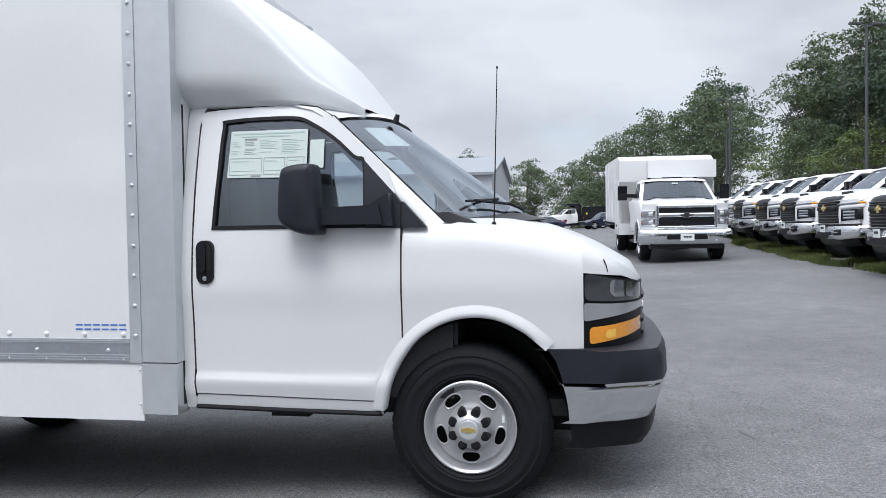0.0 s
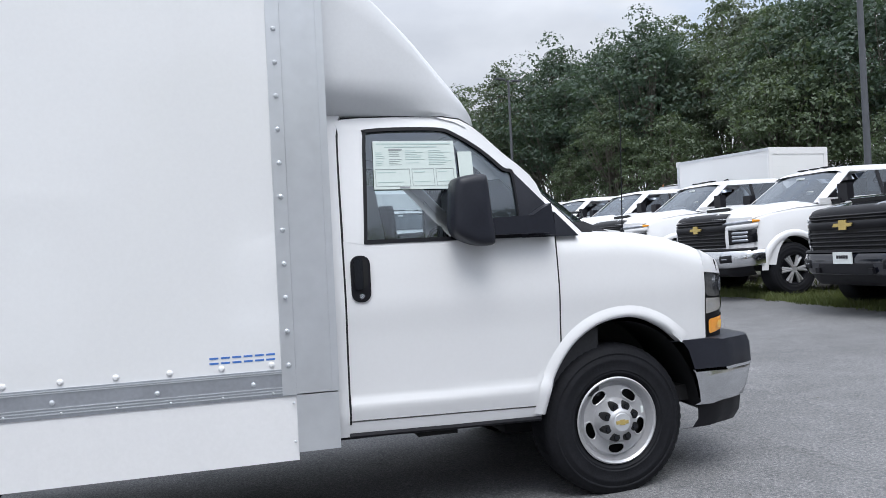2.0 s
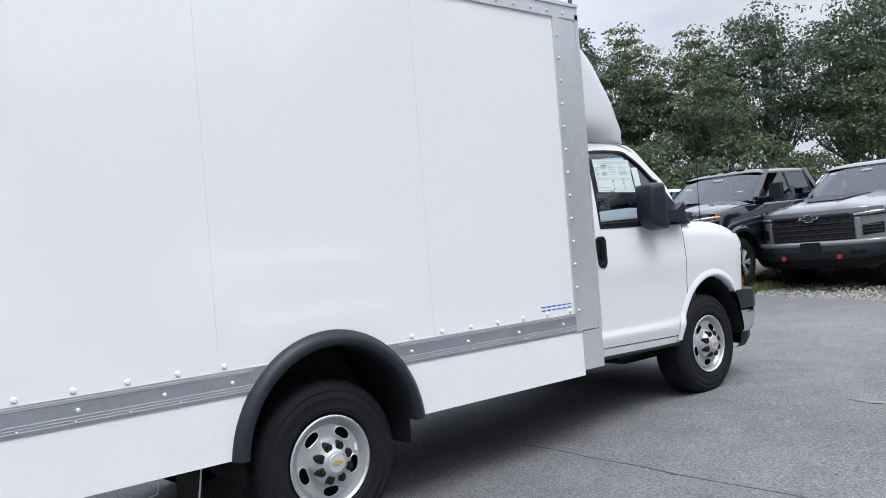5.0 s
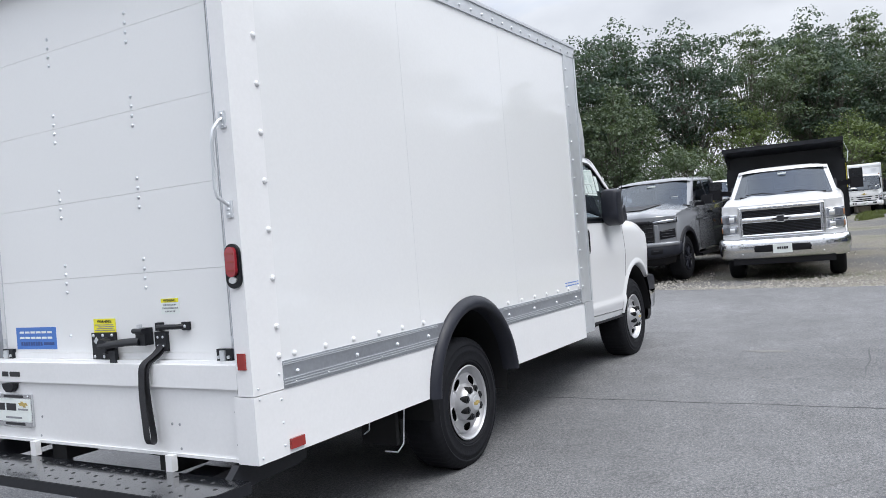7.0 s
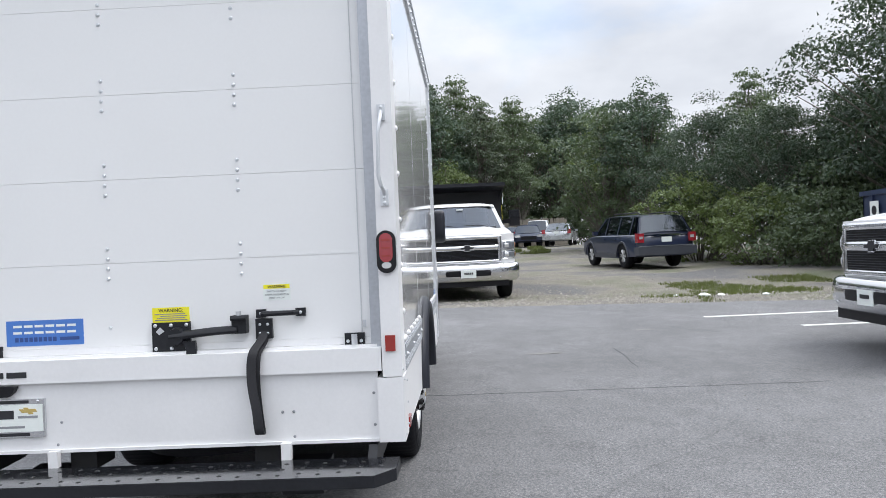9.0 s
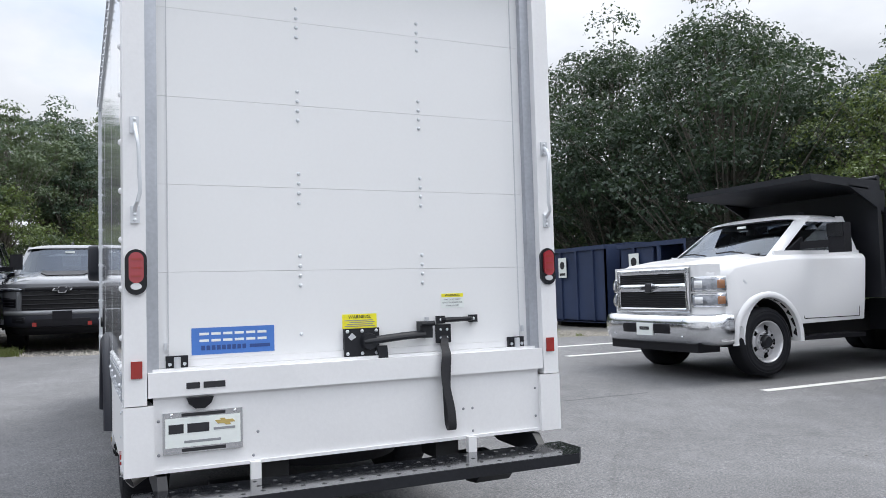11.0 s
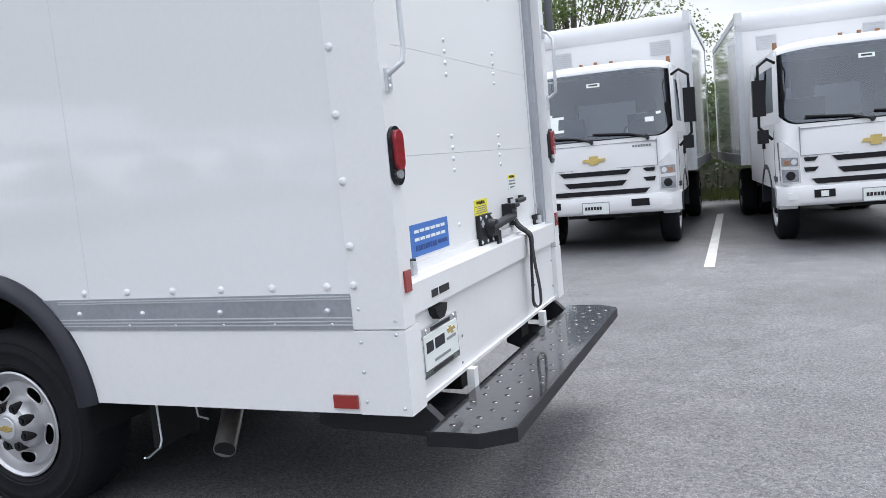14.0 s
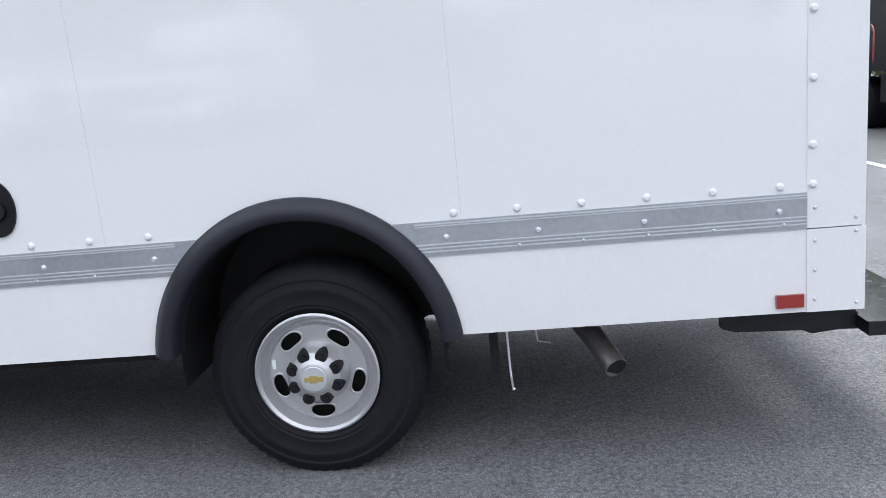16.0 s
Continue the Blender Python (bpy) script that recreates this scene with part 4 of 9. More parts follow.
words("WARNING:", 0.022, XD - 0.0022, 0.005, 0.998, M_INK, wl1)
for k in range(4):
    part("label_line", box(XD - 0.0022, XD - 0.0012, -0.07 + 0.01 * (k % 2), 0.08 - 0.012 * (k % 3), 0.953 + k * 0.009, 0.957 + k * 0.009), M_GREYINK, wl1)
wl2 = part("warning_label", box(XD - 0.0015, XD + 0.001, -0.545, -0.42, 1.025, 1.098), M_PAPER, truck, "white and yellow warning label")
part("label_head", box(XD - 0.0022, XD - 0.001, -0.542, -0.423, 1.078, 1.096), M_YELLOW, wl2)
words("WARNING", 0.017, XD - 0.0028, -0.4825, 1.0865, M_INK, wl2)
for k, t in enumerate(("FORK LIFT USE", "IS NOT DESIGNED FOR", "THIS TRUCK BODY")):
    words(t, 0.0105, XD - 0.0022, -0.4825, 1.036 + k * 0.015, M_GREYINK, wl2)
pull = part("pull_handle", tube([(XD - 0.004, -0.41, 0.968), (XD - 0.035, -0.43, 0.968), (XD - 0.035, -0.56, 0.968), (XD - 0.004, -0.585, 0.968)], 0.012, 8), M_STEELB, truck, "black door pull")
for y in (-0.41, -0.59):
    part("pull_foot", box(XD - 0.018, XD - 0.001, y - 0.022, y + 0.022, 0.95, 0.987), M_STEELB, pull, bevel=0.004)
    part("pull_bolt", dome(bmesh.new(), (XD - 0.018, y, 0.968), 0.008, (-1, 0, 0)), M_ALU, pull)
clamp = part("strap_clamp", box(XD - 0.022, XD - 0.002, -0.46, -0.385, 0.855, 0.945), M_STEELB, truck, "black strap clamp", bevel=0.008)
for dy in (-0.44, -0.405):
    for z in (0.88, 0.92):
        part("clamp_bolt", dome(bmesh.new(), (XD - 0.022, dy, z), 0.007, (-1, 0, 0)), M_ALU, clamp)
rows = []
loop = [(XD - 0.01, -0.423, 0.91), (XD - 0.015, -0.423, 0.87), (XD - 0.04, -0.418, 0.835), (XB - 0.012, -0.405, 0.80), (XB - 0.020, -0.398, 0.74), (XB - 0.016, -0.395, 0.65), (XB - 0.012, -0.400, 0.55), (XB - 0.008, -0.405, 0.485), (XB - 0.014, -0.41, 0.452),
        (XB - 0.034, -0.41, 0.447), (XB - 0.046, -0.408, 0.475), (XB - 0.046, -0.402, 0.55), (XB - 0.038, -0.385, 0.65), (XB - 0.032, -0.382, 0.74), (XB - 0.026, -0.392, 0.805), (XD - 0.05, -0.412, 0.848), (XD - 0.024, -0.423, 0.88), (XD - 0.018, -0.423, 0.91)]
xz = curve_through([(p[0], p[2]) for p in [loop[0]] + loop + [loop[-1]]], 4)
yy_ = [p[1] for p in curve_through([(p[0], p[1]) for p in [loop[0]] + loop + [loop[-1]]], 4)]
for i, ((x, z), yc) in enumerate(zip(xz, yy_)):
    a, c = xz[max(0, i - 1)], xz[min(len(xz) - 1, i + 1)]
    d = Vector((c[0] - a[0], c[1] - a[1])).normalized() * 0.0016
    rows.append([(x + d.y, yc - 0.0205, z - d.x), (x - d.y, yc - 0.0205, z + d.x), (x - d.y, yc + 0.0205, z + d.x), (x + d.y, yc + 0.0205, z - d.x)])
part("pull_strap", loft(rows, close=True), M_STRAP, truck, "black webbing pull strap", smooth=60)
# dealer's mark, plate and light: plain bars and shapes
for y0, y1 in ((0.745, 0.80), (0.64, 0.73)):
    part("dealer_mark", box(XB - 0.0005, XB + 0.004, y0, y1, 0.728, 0.754), M_INK, truck, "plain black dealer mark")
XA = XB + 0.022
plate = part("licence_plate_frame", box(XA - 0.012, XA, 0.568, 0.895, 0.462, 0.632), M_CHROME, truck, "chrome plate frame with white dealer plate", bevel=0.005)
part("dealer_plate", box(XA - 0.0145, XA - 0.010, 0.578, 0.885, 0.487, 0.608), M_PAPER, plate)
for y0, y1 in ((0.812, 0.872), (0.708, 0.797)):
    part("plate_bar", box(XA - 0.0155, XA - 0.014, y0, y1, 0.545, 0.583), M_INK, plate)
part("plate_small_bar", box(XA - 0.0155, XA - 0.014, 0.66, 0.81, 0.503, 0.513), M_GREYINK, plate)
part("plate_emblem", prism([(0.60, 0.575), (0.61, 0.588), (0.64, 0.588), (0.645, 0.595), (0.665, 0.595), (0.66, 0.588), (0.685, 0.588), (0.672, 0.572), (0.645, 0.572), (0.64, 0.565), (0.618, 0.565), (0.623, 0.575)], "x", XA - 0.0158, XA - 0.014), M_GOLD, plate)
part("plate_small_bar", box(XA - 0.0155, XA - 0.014, 0.60, 0.69, 0.548, 0.558), M_GREYINK, plate)
for z in (0.474, 0.62):
    part("frame_bar", box(XA - 0.0132, XA - 0.0115, 0.64, 0.82, z - 0.007, z + 0.007), M_INK, plate)
for y in (0.60, 0.86):
    part("plate_bolt", dome(bmesh.new(), (XA - 0.012, y, 0.621), 0.008, (-1, 0, 0)), M_CHROME, plate)
part("plate_lamp", prism([(0.69, 0.69), (0.80, 0.69), (0.79, 0.665), (0.765, 0.645), (0.725, 0.645), (0.70, 0.665)], "x", XA - 0.03, XA + 0.002), M_BLACK, truck, "black plate lamp", bevel=0.006)
# rear step bumper with punched holes
SZ = 0.328
def step_poly(o=0.0):
    return [(-5.46 + o, -1.02 + o), (-5.64, -1.02 + o), (-5.745 + o, -0.94), (-5.745 + o, 0.94), (-5.64, 1.02 - o), (-5.46 + o, 1.02 - o)]
step = part("step_bumper", prism(step_poly(), "z", SZ - 0.05, SZ - 0.003), M_STEELB, truck, "black steel step bumper with raised holes", bevel=0.004)
part("step_plate", prism(step_poly(0.002), "z", SZ - 0.0028, SZ), M_STEPB, step, "wet black tread plate")
k = 0
for i in range(24):
    for j in range(3):
        x, y = -5.505 - j * 0.085 - (i % 2) * 0.02, -0.95 + i * 0.0826
        if j == 2 and abs(y) > 0.93:
            continue
        ring = lathe([(0.0120, 0.0), (0.0098, 0.0014), (0.0082, 0.0012), (0.0078, -0.002)], 10)
        o = part("grip_ring", ring, M_STEPB, step, m=Matrix.Translation((x, y, SZ)) @ Matrix.Rotation(radians(-90), 4, "X")) if k == 0 else new("grip_ring", gr.data)
        if k == 0:
            gr = o
            # plate is not pierced: a dark disc gives the shade in each hole
            hole = part("grip_hole_disc", cyl((0, 0, 0.0004), (0, 0, 0.0013), 0.0082, n=10), M_UNDER, step, m=Matrix.Translation((x, y, SZ)))
        else:
            o.parent = step
            o.matrix_basis = Matrix.Translation((x, y, SZ)) @ Matrix.Rotation(radians(-90), 4, "X")
            h = new("grip_hole_disc", hole.data)
            h.parent = step
            h.matrix_basis = Matrix.Translation((x, y, SZ))
        k += 1
for s in (-1, 1):
    part("step_bracket", prism([(-5.0, 0.37), (-5.0, 0.30), (-5.05, 0.285), (-5.5, 0.27), (-5.5, 0.30), (-5.42, 0.375)], "y", s * 0.90 - 0.02, s * 0.90 + 0.02), M_STEELB, truck, bevel=0.003)
    part("step_brace", prism([(-5.25, 0.30), (-5.60, 0.28), (-5.50, 0.19), (-5.40, 0.18), (-5.25, 0.24)], "y", s * 0.60 - 0.09, s * 0.60 + 0.09), M_STEELB, truck, bevel=0.004)
    part("step_post", box(-5.46, -5.43, s * 0.52 - 0.022, s * 0.52 + 0.022, SZ, 0.40), M_FRAMEW, truck)
    part("frame_end", box(-5.38, -5.2, s * 0.42 - 0.06, s * 0.42 + 0.06, 0.30, 0.46), M_UNDER, truck)

# ---- cab ----
CW = 0.985


def side_y(z):
    """Half width of the cab at a height: full at the waist, tucked in at sill and roof."""
    return lerp([(0.40, 0.945), (0.50, 0.968), (0.57, 0.985), (0.595, 0.985), (0.612, 0.971), (0.66, 0.972), (0.90, 0.982), (1.02, 0.992), (1.07, 0.992), (1.20, 0.983), (1.34, 0.968), (1.5, 0.945), (1.7, 0.908), (1.9, 0.868), (1.98, 0.835)], z)


def skin(xs, lo, hi, n, s, off=0.0, depth=0.02, fy=None):
    """A curved body panel between two height curves; depth folds its edge inwards."""
    rows = []
    for x in xs:
        a, b = lo(x), hi(x)
        pts = [a + (b - a) * i / n for i in range(n + 1)]
        f = fy or (lambda xx, zz: side_y(zz))
        row = [(x, s * (f(x, a) + off - depth), a)] + [(x, s * (f(x, z) + off), z) for z in pts] + [(x, s * (f(x, b) + off - depth), b)]
        rows.append(row)
    first, last = rows[0], rows[-1]
    rows = [[(p[0], p[1] - s * depth, p[2]) for p in first]] + rows + [[(p[0], p[1] - s * depth, p[2]) for p in last]]
    return loft(rows)


def tuck(x):
    """The cab narrows towards the nose."""
    return lerp([(-1.5, 0), (0.2, 0), (0.4, 0.012), (0.5, 0.032), (0.6, 0.072), (0.66, 0.11), (0.72, 0.19), (0.77, 0.30), (0.80, 0.42), (0.81, 0.46)], x)


KNOTS = [(-0.46, 0.38), (-0.44, 0.45), (-0.40, 0.60), (-0.335, 0.72), (-0.25, 0.815), (-0.13, 0.885), (0.0, 0.912), (0.12, 0.90), (0.235, 0.85), (0.32, 0.785), (0.37, 0.74), (0.40, 0.71)]


ARCHF = curve_through(KNOTS, 5) + [(0.80, 0.735)]
for s in (-1, 1):
    # door skin below the glass
    door = part("door", skin(lin(-1.390, -0.335, 24), lambda x: lerp([(-1.362, 0.515), (-0.47, 0.495), (-0.45, 0.505), (-0.42, 0.57), (-0.38, 0.66), (-0.33, 0.74)], x), lambda x: 1.345, 40, s), M_WHITE, truck, "white van door")
    # door frame round the window
    outer = [(-1.388, 1.345), (-1.386, 1.62), (-1.378, 1.86), (-1.35, 1.93), (-0.88, 1.945), (-0.77, 1.928), (-0.69, 1.878), (-0.57, 1.762), (-0.405, 1.60), (-0.335, 1.345)]
    inner = [(-1.294, 1.328), (-1.277, 1.62), (-1.263, 1.84), (-1.232, 1.882), (-0.90, 1.889), (-0.79, 1.854), (-0.668, 1.774), (-0.568, 1.683), (-0.511, 1.639), (-0.50, 1.328)]
    outer = curve_through([outer[0]] + outer + [outer[-1]], 4)
    inner = curve_through([inner[0]] + inner + [inner[-1]], 4)
    rows = [[(x, s * (side_y(z) - 0.03), z), (x, s * (side_y(z) + 0.001), z), (u, s * (side_y(w) + 0.001), w), (u, s * (side_y(w) - 0.03), w)] for (x, z), (u, w) in zip(outer, inner)]
    part("window_frame", loft(rows), M_WHITE, door, "white door window frame")
    seal_o = [(x, z) for x, z in inner]
    seal_i = []
    for k, (x, z) in enumerate(inner):
        q, p = Vector(inner[min(k + 1, len(inner) - 1)]), Vector(inner[max(k - 1, 0)])
        d = (q - p).normalized() * 0.017
        seal_i.append((x + d.y, z - d.x if 0 < k < len(inner) - 1 else z + 0.02))
    rows = [[(x, s * (side_y(z) + 0.004), z), (u, s * (side_y(w) + 0.004), w), (u, s * (side_y(w) - 0.02), w)] for (x, z), (u, w) in zip(seal_o + [seal_o[0]], seal_i + [seal_i[0]])]
    part("window_seal", loft(rows), M_BLACK, door, "black rubber window seal")
    pane = loft([[(x, s * (side_y(z) - 0.012), z) for x in lin(lerp([(1.33, -1.29), (1.84, -1.262), (1.885, -1.23)], z), lerp([(1.33, -0.50), (1.639, -0.511), (1.683, -0.568), (1.774, -0.668), (1.854, -0.79), (1.885, -0.89)], z), 3)] for z in lin(1.33, 1.885, 12)])
    g = part("door_glass", pane, M_GLASS, door, "tinted door glass")
    g.visible_shadow = False
    for nm, par, left, right in (("quarter_trim", door, [(1.326, -0.507), (1.60, -0.515), (1.65, -0.521)], [(1.326, -0.333), (1.455, -0.333), (1.65, -0.514)]),
                                 ("fender_trim", truck, [(1.326, -0.328), (1.450, -0.328)], [(1.326, -0.205), (1.450, -0.322)])):
        zt_ = left[-1][0]
        part(nm, loft([[(lerp(left, z), s * (side_y(z) - 0.03), z)] + [(x, s * (side_y(z) + 0.005), z) for x in (lerp(left, z), (lerp(left, z) + lerp(right, z)) / 2, lerp(right, z))] + [(lerp(right, z), s * (side_y(z) - 0.03), z)] for z in lin(left[0][0], zt_, 8)]), M_DARKP, par, "black mirror mount trim")
    # body pillar behind the door, rocker, fender
    seam_x = lambda z: lerp([(0.5, -1.395), (1.345, -1.395), (1.62, -1.392), (1.86, -1.385), (1.93, -1.37), (1.97, -1.35)], z)
    part("rear_pillar", loft([[(-1.452, s * (side_y(z) - 0.03), z), (-1.452, s * side_y(z), z), ((seam_x(z) - 1.452) / 2, s * side_y(z), z), (seam_x(z) - 0.004, s * side_y(z), z), (seam_x(z) - 0.003, s * (side_y(z) - 0.03), z)] for z in lin(0.44, 1.965, 26)]), M_WHITE, truck)
    part("rocker", skin(lin(-1.40, -0.44, 14), lambda x: lerp([(-1.362, 0.44), (-0.44, 0.425)], x), lambda x: lerp([(-1.362, 0.508), (-0.47, 0.488)], x), 4, s, off=-0.004), M_WHITE, truck)
    part("rocker_trim", tube([(-1.40, s * 0.955, 0.445), (-0.9, s * 0.955, 0.435), (-0.45, s * 0.955, 0.43)], 0.012), M_BLACK, truck)
    top = lambda x: lerp([(-0.33, 1.345), (0.0, 1.338), (0.14, 1.325), (0.30, 1.295), (0.46, 1.245), (0.59, 1.19), (0.67, 1.155), (0.73, 1.118), (0.78, 1.075), (0.81, 1.04)], x)
    fy = lambda x, z: side_y(z) - tuck(x) - 0.04 * max(0, (z - (top(x) - 0.11)) / 0.11) ** 2
    part("fender", skin(lin(-0.327, 0.37, 44) + [0.42, 0.47, 0.518], lambda x: lerp(ARCHF, x) if x > -0.33 else 0.84, top, 14, s, fy=fy), M_WHITE, truck, "white front fender")
    part("fender_nose", skin(lin(0.516, 0.80, 11), lambda x: lerp([(0.516, 1.105), (0.70, 1.085), (0.80, 1.04)], x), lambda x: max(top(x), lerp([(0.516, 1.105), (0.70, 1.085), (0.80, 1.04)], x) + 0.006), 5, s, fy=lambda x, z: side_y(z) - tuck(x) - 0.02 * max(0, (z - (top(x) - 0.06)) / 0.06) ** 2), M_WHITE, truck)
    # arch lip
    rows = []
    lip = [p for p in ARCHF[:-1] if p[0] < 0 or p[1] > 0.752]
    for i, (x, z) in enumerate(lip):
        c = Vector((x - 0.0, z - 0.37)).normalized()
        k = min(1.0, 0.25 + 0.12 * (len(lip) - 1 - i))
        rows.append([(x + c.x * 0.048, s * (side_y(z + 0.03) + 0.001), z + c.y * 0.048), (x + c.x * 0.03, s * (side_y(z) + 0.009 * k), z + c.y * 0.03), (x + c.x * 0.012, s * (side_y(z) + 0.016 * k), z + c.y * 0.012), (x, s * (side_y(z) + 0.016 * k), z), (x - c.x * 0.012, s * (side_y(z) + 0.008), z - c.y * 0.012), (x - c.x * 0.014, s * (side_y(z) - 0.05), z - c.y * 0.014)])
    part("arch_lip", loft(rows), M_WHITE, truck, smooth=60)
    rows = [[(0.0 + 0.45 * math.cos(a), s * 0.96, 0.36 + 0.52 * math.sin(a)), (0.45 * math.cos(a), s * 0.55, 0.36 + 0.52 * math.sin(a))] for a in [radians(4 + 170 * i / 20) for i in range(21)]]
    part("wheel_well", loft(rows), M_UNDER, truck)
    part("wheel_well_wall", prism(arc(0, 0.36, 0.51, 0, 180, 16), "y", s * 0.56, s * 0.55), M_UNDER, truck)
    # body side filled below the glass (keeps light out)
    part("inner_side", box(-1.42, -0.1, min(s * 0.88, s * 0.90), max(s * 0.88, s * 0.90), 0.5, 1.33), M_INSIDE, truck)
    # headlamp cluster
    def lens(x0, x1, za, zb, zc, zd, out=0.0, n=16, front=True, r=0.0):
        rows = []
        for i in range(n + 1):
            u = (i / n) ** 1.6
            x = x0 + (x1 - x0) * u
            c = max(0.0, x0 + r - x)
            cut = r - math.sqrt(max(0.0, r * r - c * c))
            lo = za + (zb - za) * u + cut
            hi = zc + (zd - zc) * u - cut
            rows.append([(x, s * (side_y(z) - tuck(x) + out), z) for z in lin(lo, hi, 4)])
        if front:
            rows.append([(x1 + 0.014, s * (side_y(z) - tuck(x1) - 0.06 + out), z) for z in lin(zb, zd, 4)])
            rows.append([(x1 + 0.022, s * 0.45, z) for z in lin(zb, zd, 4)])
        return loft(rows)
    hl = part("headlamp_housing", lens(0.510, 0.79, 0.742, 0.742, 1.120, 1.05, -0.008, r=0.035), M_BLACK, truck)
    part("headlamp", lens(0.524, 0.785, 0.975, 0.962, 1.106, 1.04, 0.0, r=0.03), M_LAMP, hl, "clear headlamp with a dark reflector")
    part("lamp_bowl", lens(0.640, 0.705, 0.992, 0.985, 1.075, 1.062, 0.003, front=False, r=0.030), M_LENS, hl, "grey lamp bowl")
    # second bright piece is a glint on the lens, made as a chrome patch
    part("lamp_glint", lens(0.716, 0.752, 0.985, 0.978, 1.058, 1.050, 0.003, front=False, r=0.015), M_CHROMEB, hl, "bright lamp bowl")
    part("headlamp_trim", lens(0.520, 0.795, 0.880, 0.915, 0.966, 0.950, 0.006, r=0.012), M_CHROME, hl, "chrome lamp band")
    part("turn_lamp", lens(0.545, 0.785, 0.772, 0.806, 0.850, 0.872, 0.003, r=0.016), M_AMBER, hl, "amber turn signal lens")
    part("turn_lamp_bulb", lens(0.62, 0.665, 0.795, 0.80, 0.835, 0.84, 0.006, front=False, r=0.015), M_BULB, hl, "bright amber bulb behind the lens")
    # mirror
    face = curve_through([(-0.895, 1.40), (-0.890, 1.50), (-0.878, 1.590), (-0.850, 1.622), (-0.745, 1.634), (-0.718, 1.605), (-0.704, 1.45), (-0.692, 1.335), (-0.705, 1.297), (-0.79, 1.305), (-0.872, 1.345), (-0.895, 1.40), (-0.890, 1.50)], 3)[:33]
    mx, mz = -0.79, 1.465
    mir = part("door_mirror", loft([[(mx + (x - mx) * k, s * y, mz + (z - mz) * (1 - (1 - k) * 0.6)) for x, z in face] for y, k in ((0.985, 0.93), (0.995, 1.0), (1.06, 1.0), (1.095, 0.985), (1.115, 0.94), (1.126, 0.84), (1.131, 0.60))], close=True), M_DARKP, truck, "black two-pane towing mirror on an arm", smooth=50)
    part("mirror_joint", tube([(-0.893, s * 1.07, 1.425), (-0.875, s * 1.112, 1.422), (-0.80, s * 1.128, 1.42), (-0.725, s * 1.112, 1.418), (-0.704, s * 1.07, 1.418)], 0.003, 6), M_UNDER, mir)
    part("mirror_glass", box(-0.875, -0.72, min(s * 0.981, s * 0.986), max(s * 0.981, s * 0.986), 1.34, 1.60), M_GLOSSB, mir)
    part("mirror_arm", prism([(-0.72, 1.345), (-0.72, 1.425), (-0.42, 1.435), (-0.40, 1.345)], "y", s * 1.0, s * 1.06), M_DARKP, mir, bevel=0.012)
    part("mirror_foot", prism([(-0.47, 1.335), (-0.47, 1.435), (-0.42, 1.465), (-0.375, 1.490), (-0.355, 1.335)], "y", s * 0.93, s * 1.04), M_DARKP, mir, bevel=0.016, seg=3)
    # door handle
    def pill(x0, x1, z0, z1, r, n=5):
        pts = []
        for cx, cz, a0 in ((x1 - r, z1 - r, 0), (x0 + r, z1 - r, 90), (x0 + r, z0 + r, 180), (x1 - r, z0 + r, 270)):
            pts += [(cx + r * math.cos(radians(a0 + 90 * i / n)), cz + r * math.sin(radians(a0 + 90 * i / n))) for i in range(n + 1)]
        return pts
    dh = part("door_handle", prism(pill(-1.366, -1.276, 1.062, 1.277, 0.040), "y", s * 0.97, s * 1.0), M_BLACK, truck, "black door handle with key lock", bevel=0.006)
    part("handle_pocket", prism(pill(-1.354, -1.288, 1.125, 1.265, 0.028), "y", s * 0.995, s * 1.0015), M_UNDER, dh)
    part("handle_grip", prism(pill(-1.352, -1.312, 1.12, 1.268, 0.018), "y", s * 0.996, s * 1.012), M_GLOSSB, dh, bevel=0.005)
    part("key_lock", cyl((-1.32, s * 0.995, 1.09), (-1.32, s * 1.005, 1.09), 0.012, n=14), M_CHROME, dh)
    # seams
    part("door_seam", tube([(-1.394, s * (side_y(z) - 0.004), z) if z < 1.345 else (lerp([(1.345, -1.394), (1.62, -1.390), (1.86, -1.383), (1.93, -1.36)], z), s * (side_y(z) - 0.004), z) for z in lin(0.5, 1.93, 20)], 0.0055, 6), M_UNDER, truck)
    part("door_seam", tube([(-0.331, s * (side_y(z) - 0.004), z) for z in lin(0.745, 1.45, 18)], 0.0055, 6), M_UNDER, truck)
    part("cab_gap", box(XF, -1.452, min(s * 0.93, s * 0.985), max(s * 0.93, s * 0.985), 0.46, 1.96), M_UNDER, truck)
    part("door_seam", tube([(x, s * (side_y(z) - 0.001), z) for x, z in ((-1.36, 1.936), (-1.1, 1.945), (-0.88, 1.948), (-0.77, 1.932), (-0.69, 1.882))], 0.004, 6), M_UNDER, truck)
    wheel(truck, -0.02, s * 0.925, 0.37, s, R=0.392)
    wheel(truck, AX, s * 0.965, 0.247, s, R=0.407, rim=0.230)

def ws(u, v):
    """A point of the windshield: u across, v from the base to the top."""
    x = lerp([(0, 0.20), (1, -0.56)], v) - (abs(u) ** 2.2) * lerp([(0, 0.40), (1, 0.17)], v)
    y = u * lerp([(0, 0.925), (1, 0.885)], v)
    z = lerp([(0, 1.385), (1, 1.95)], v) - (abs(u) ** 2.5) * lerp([(0, 0.055), (1, 0.08)], v)
    return x, y, z


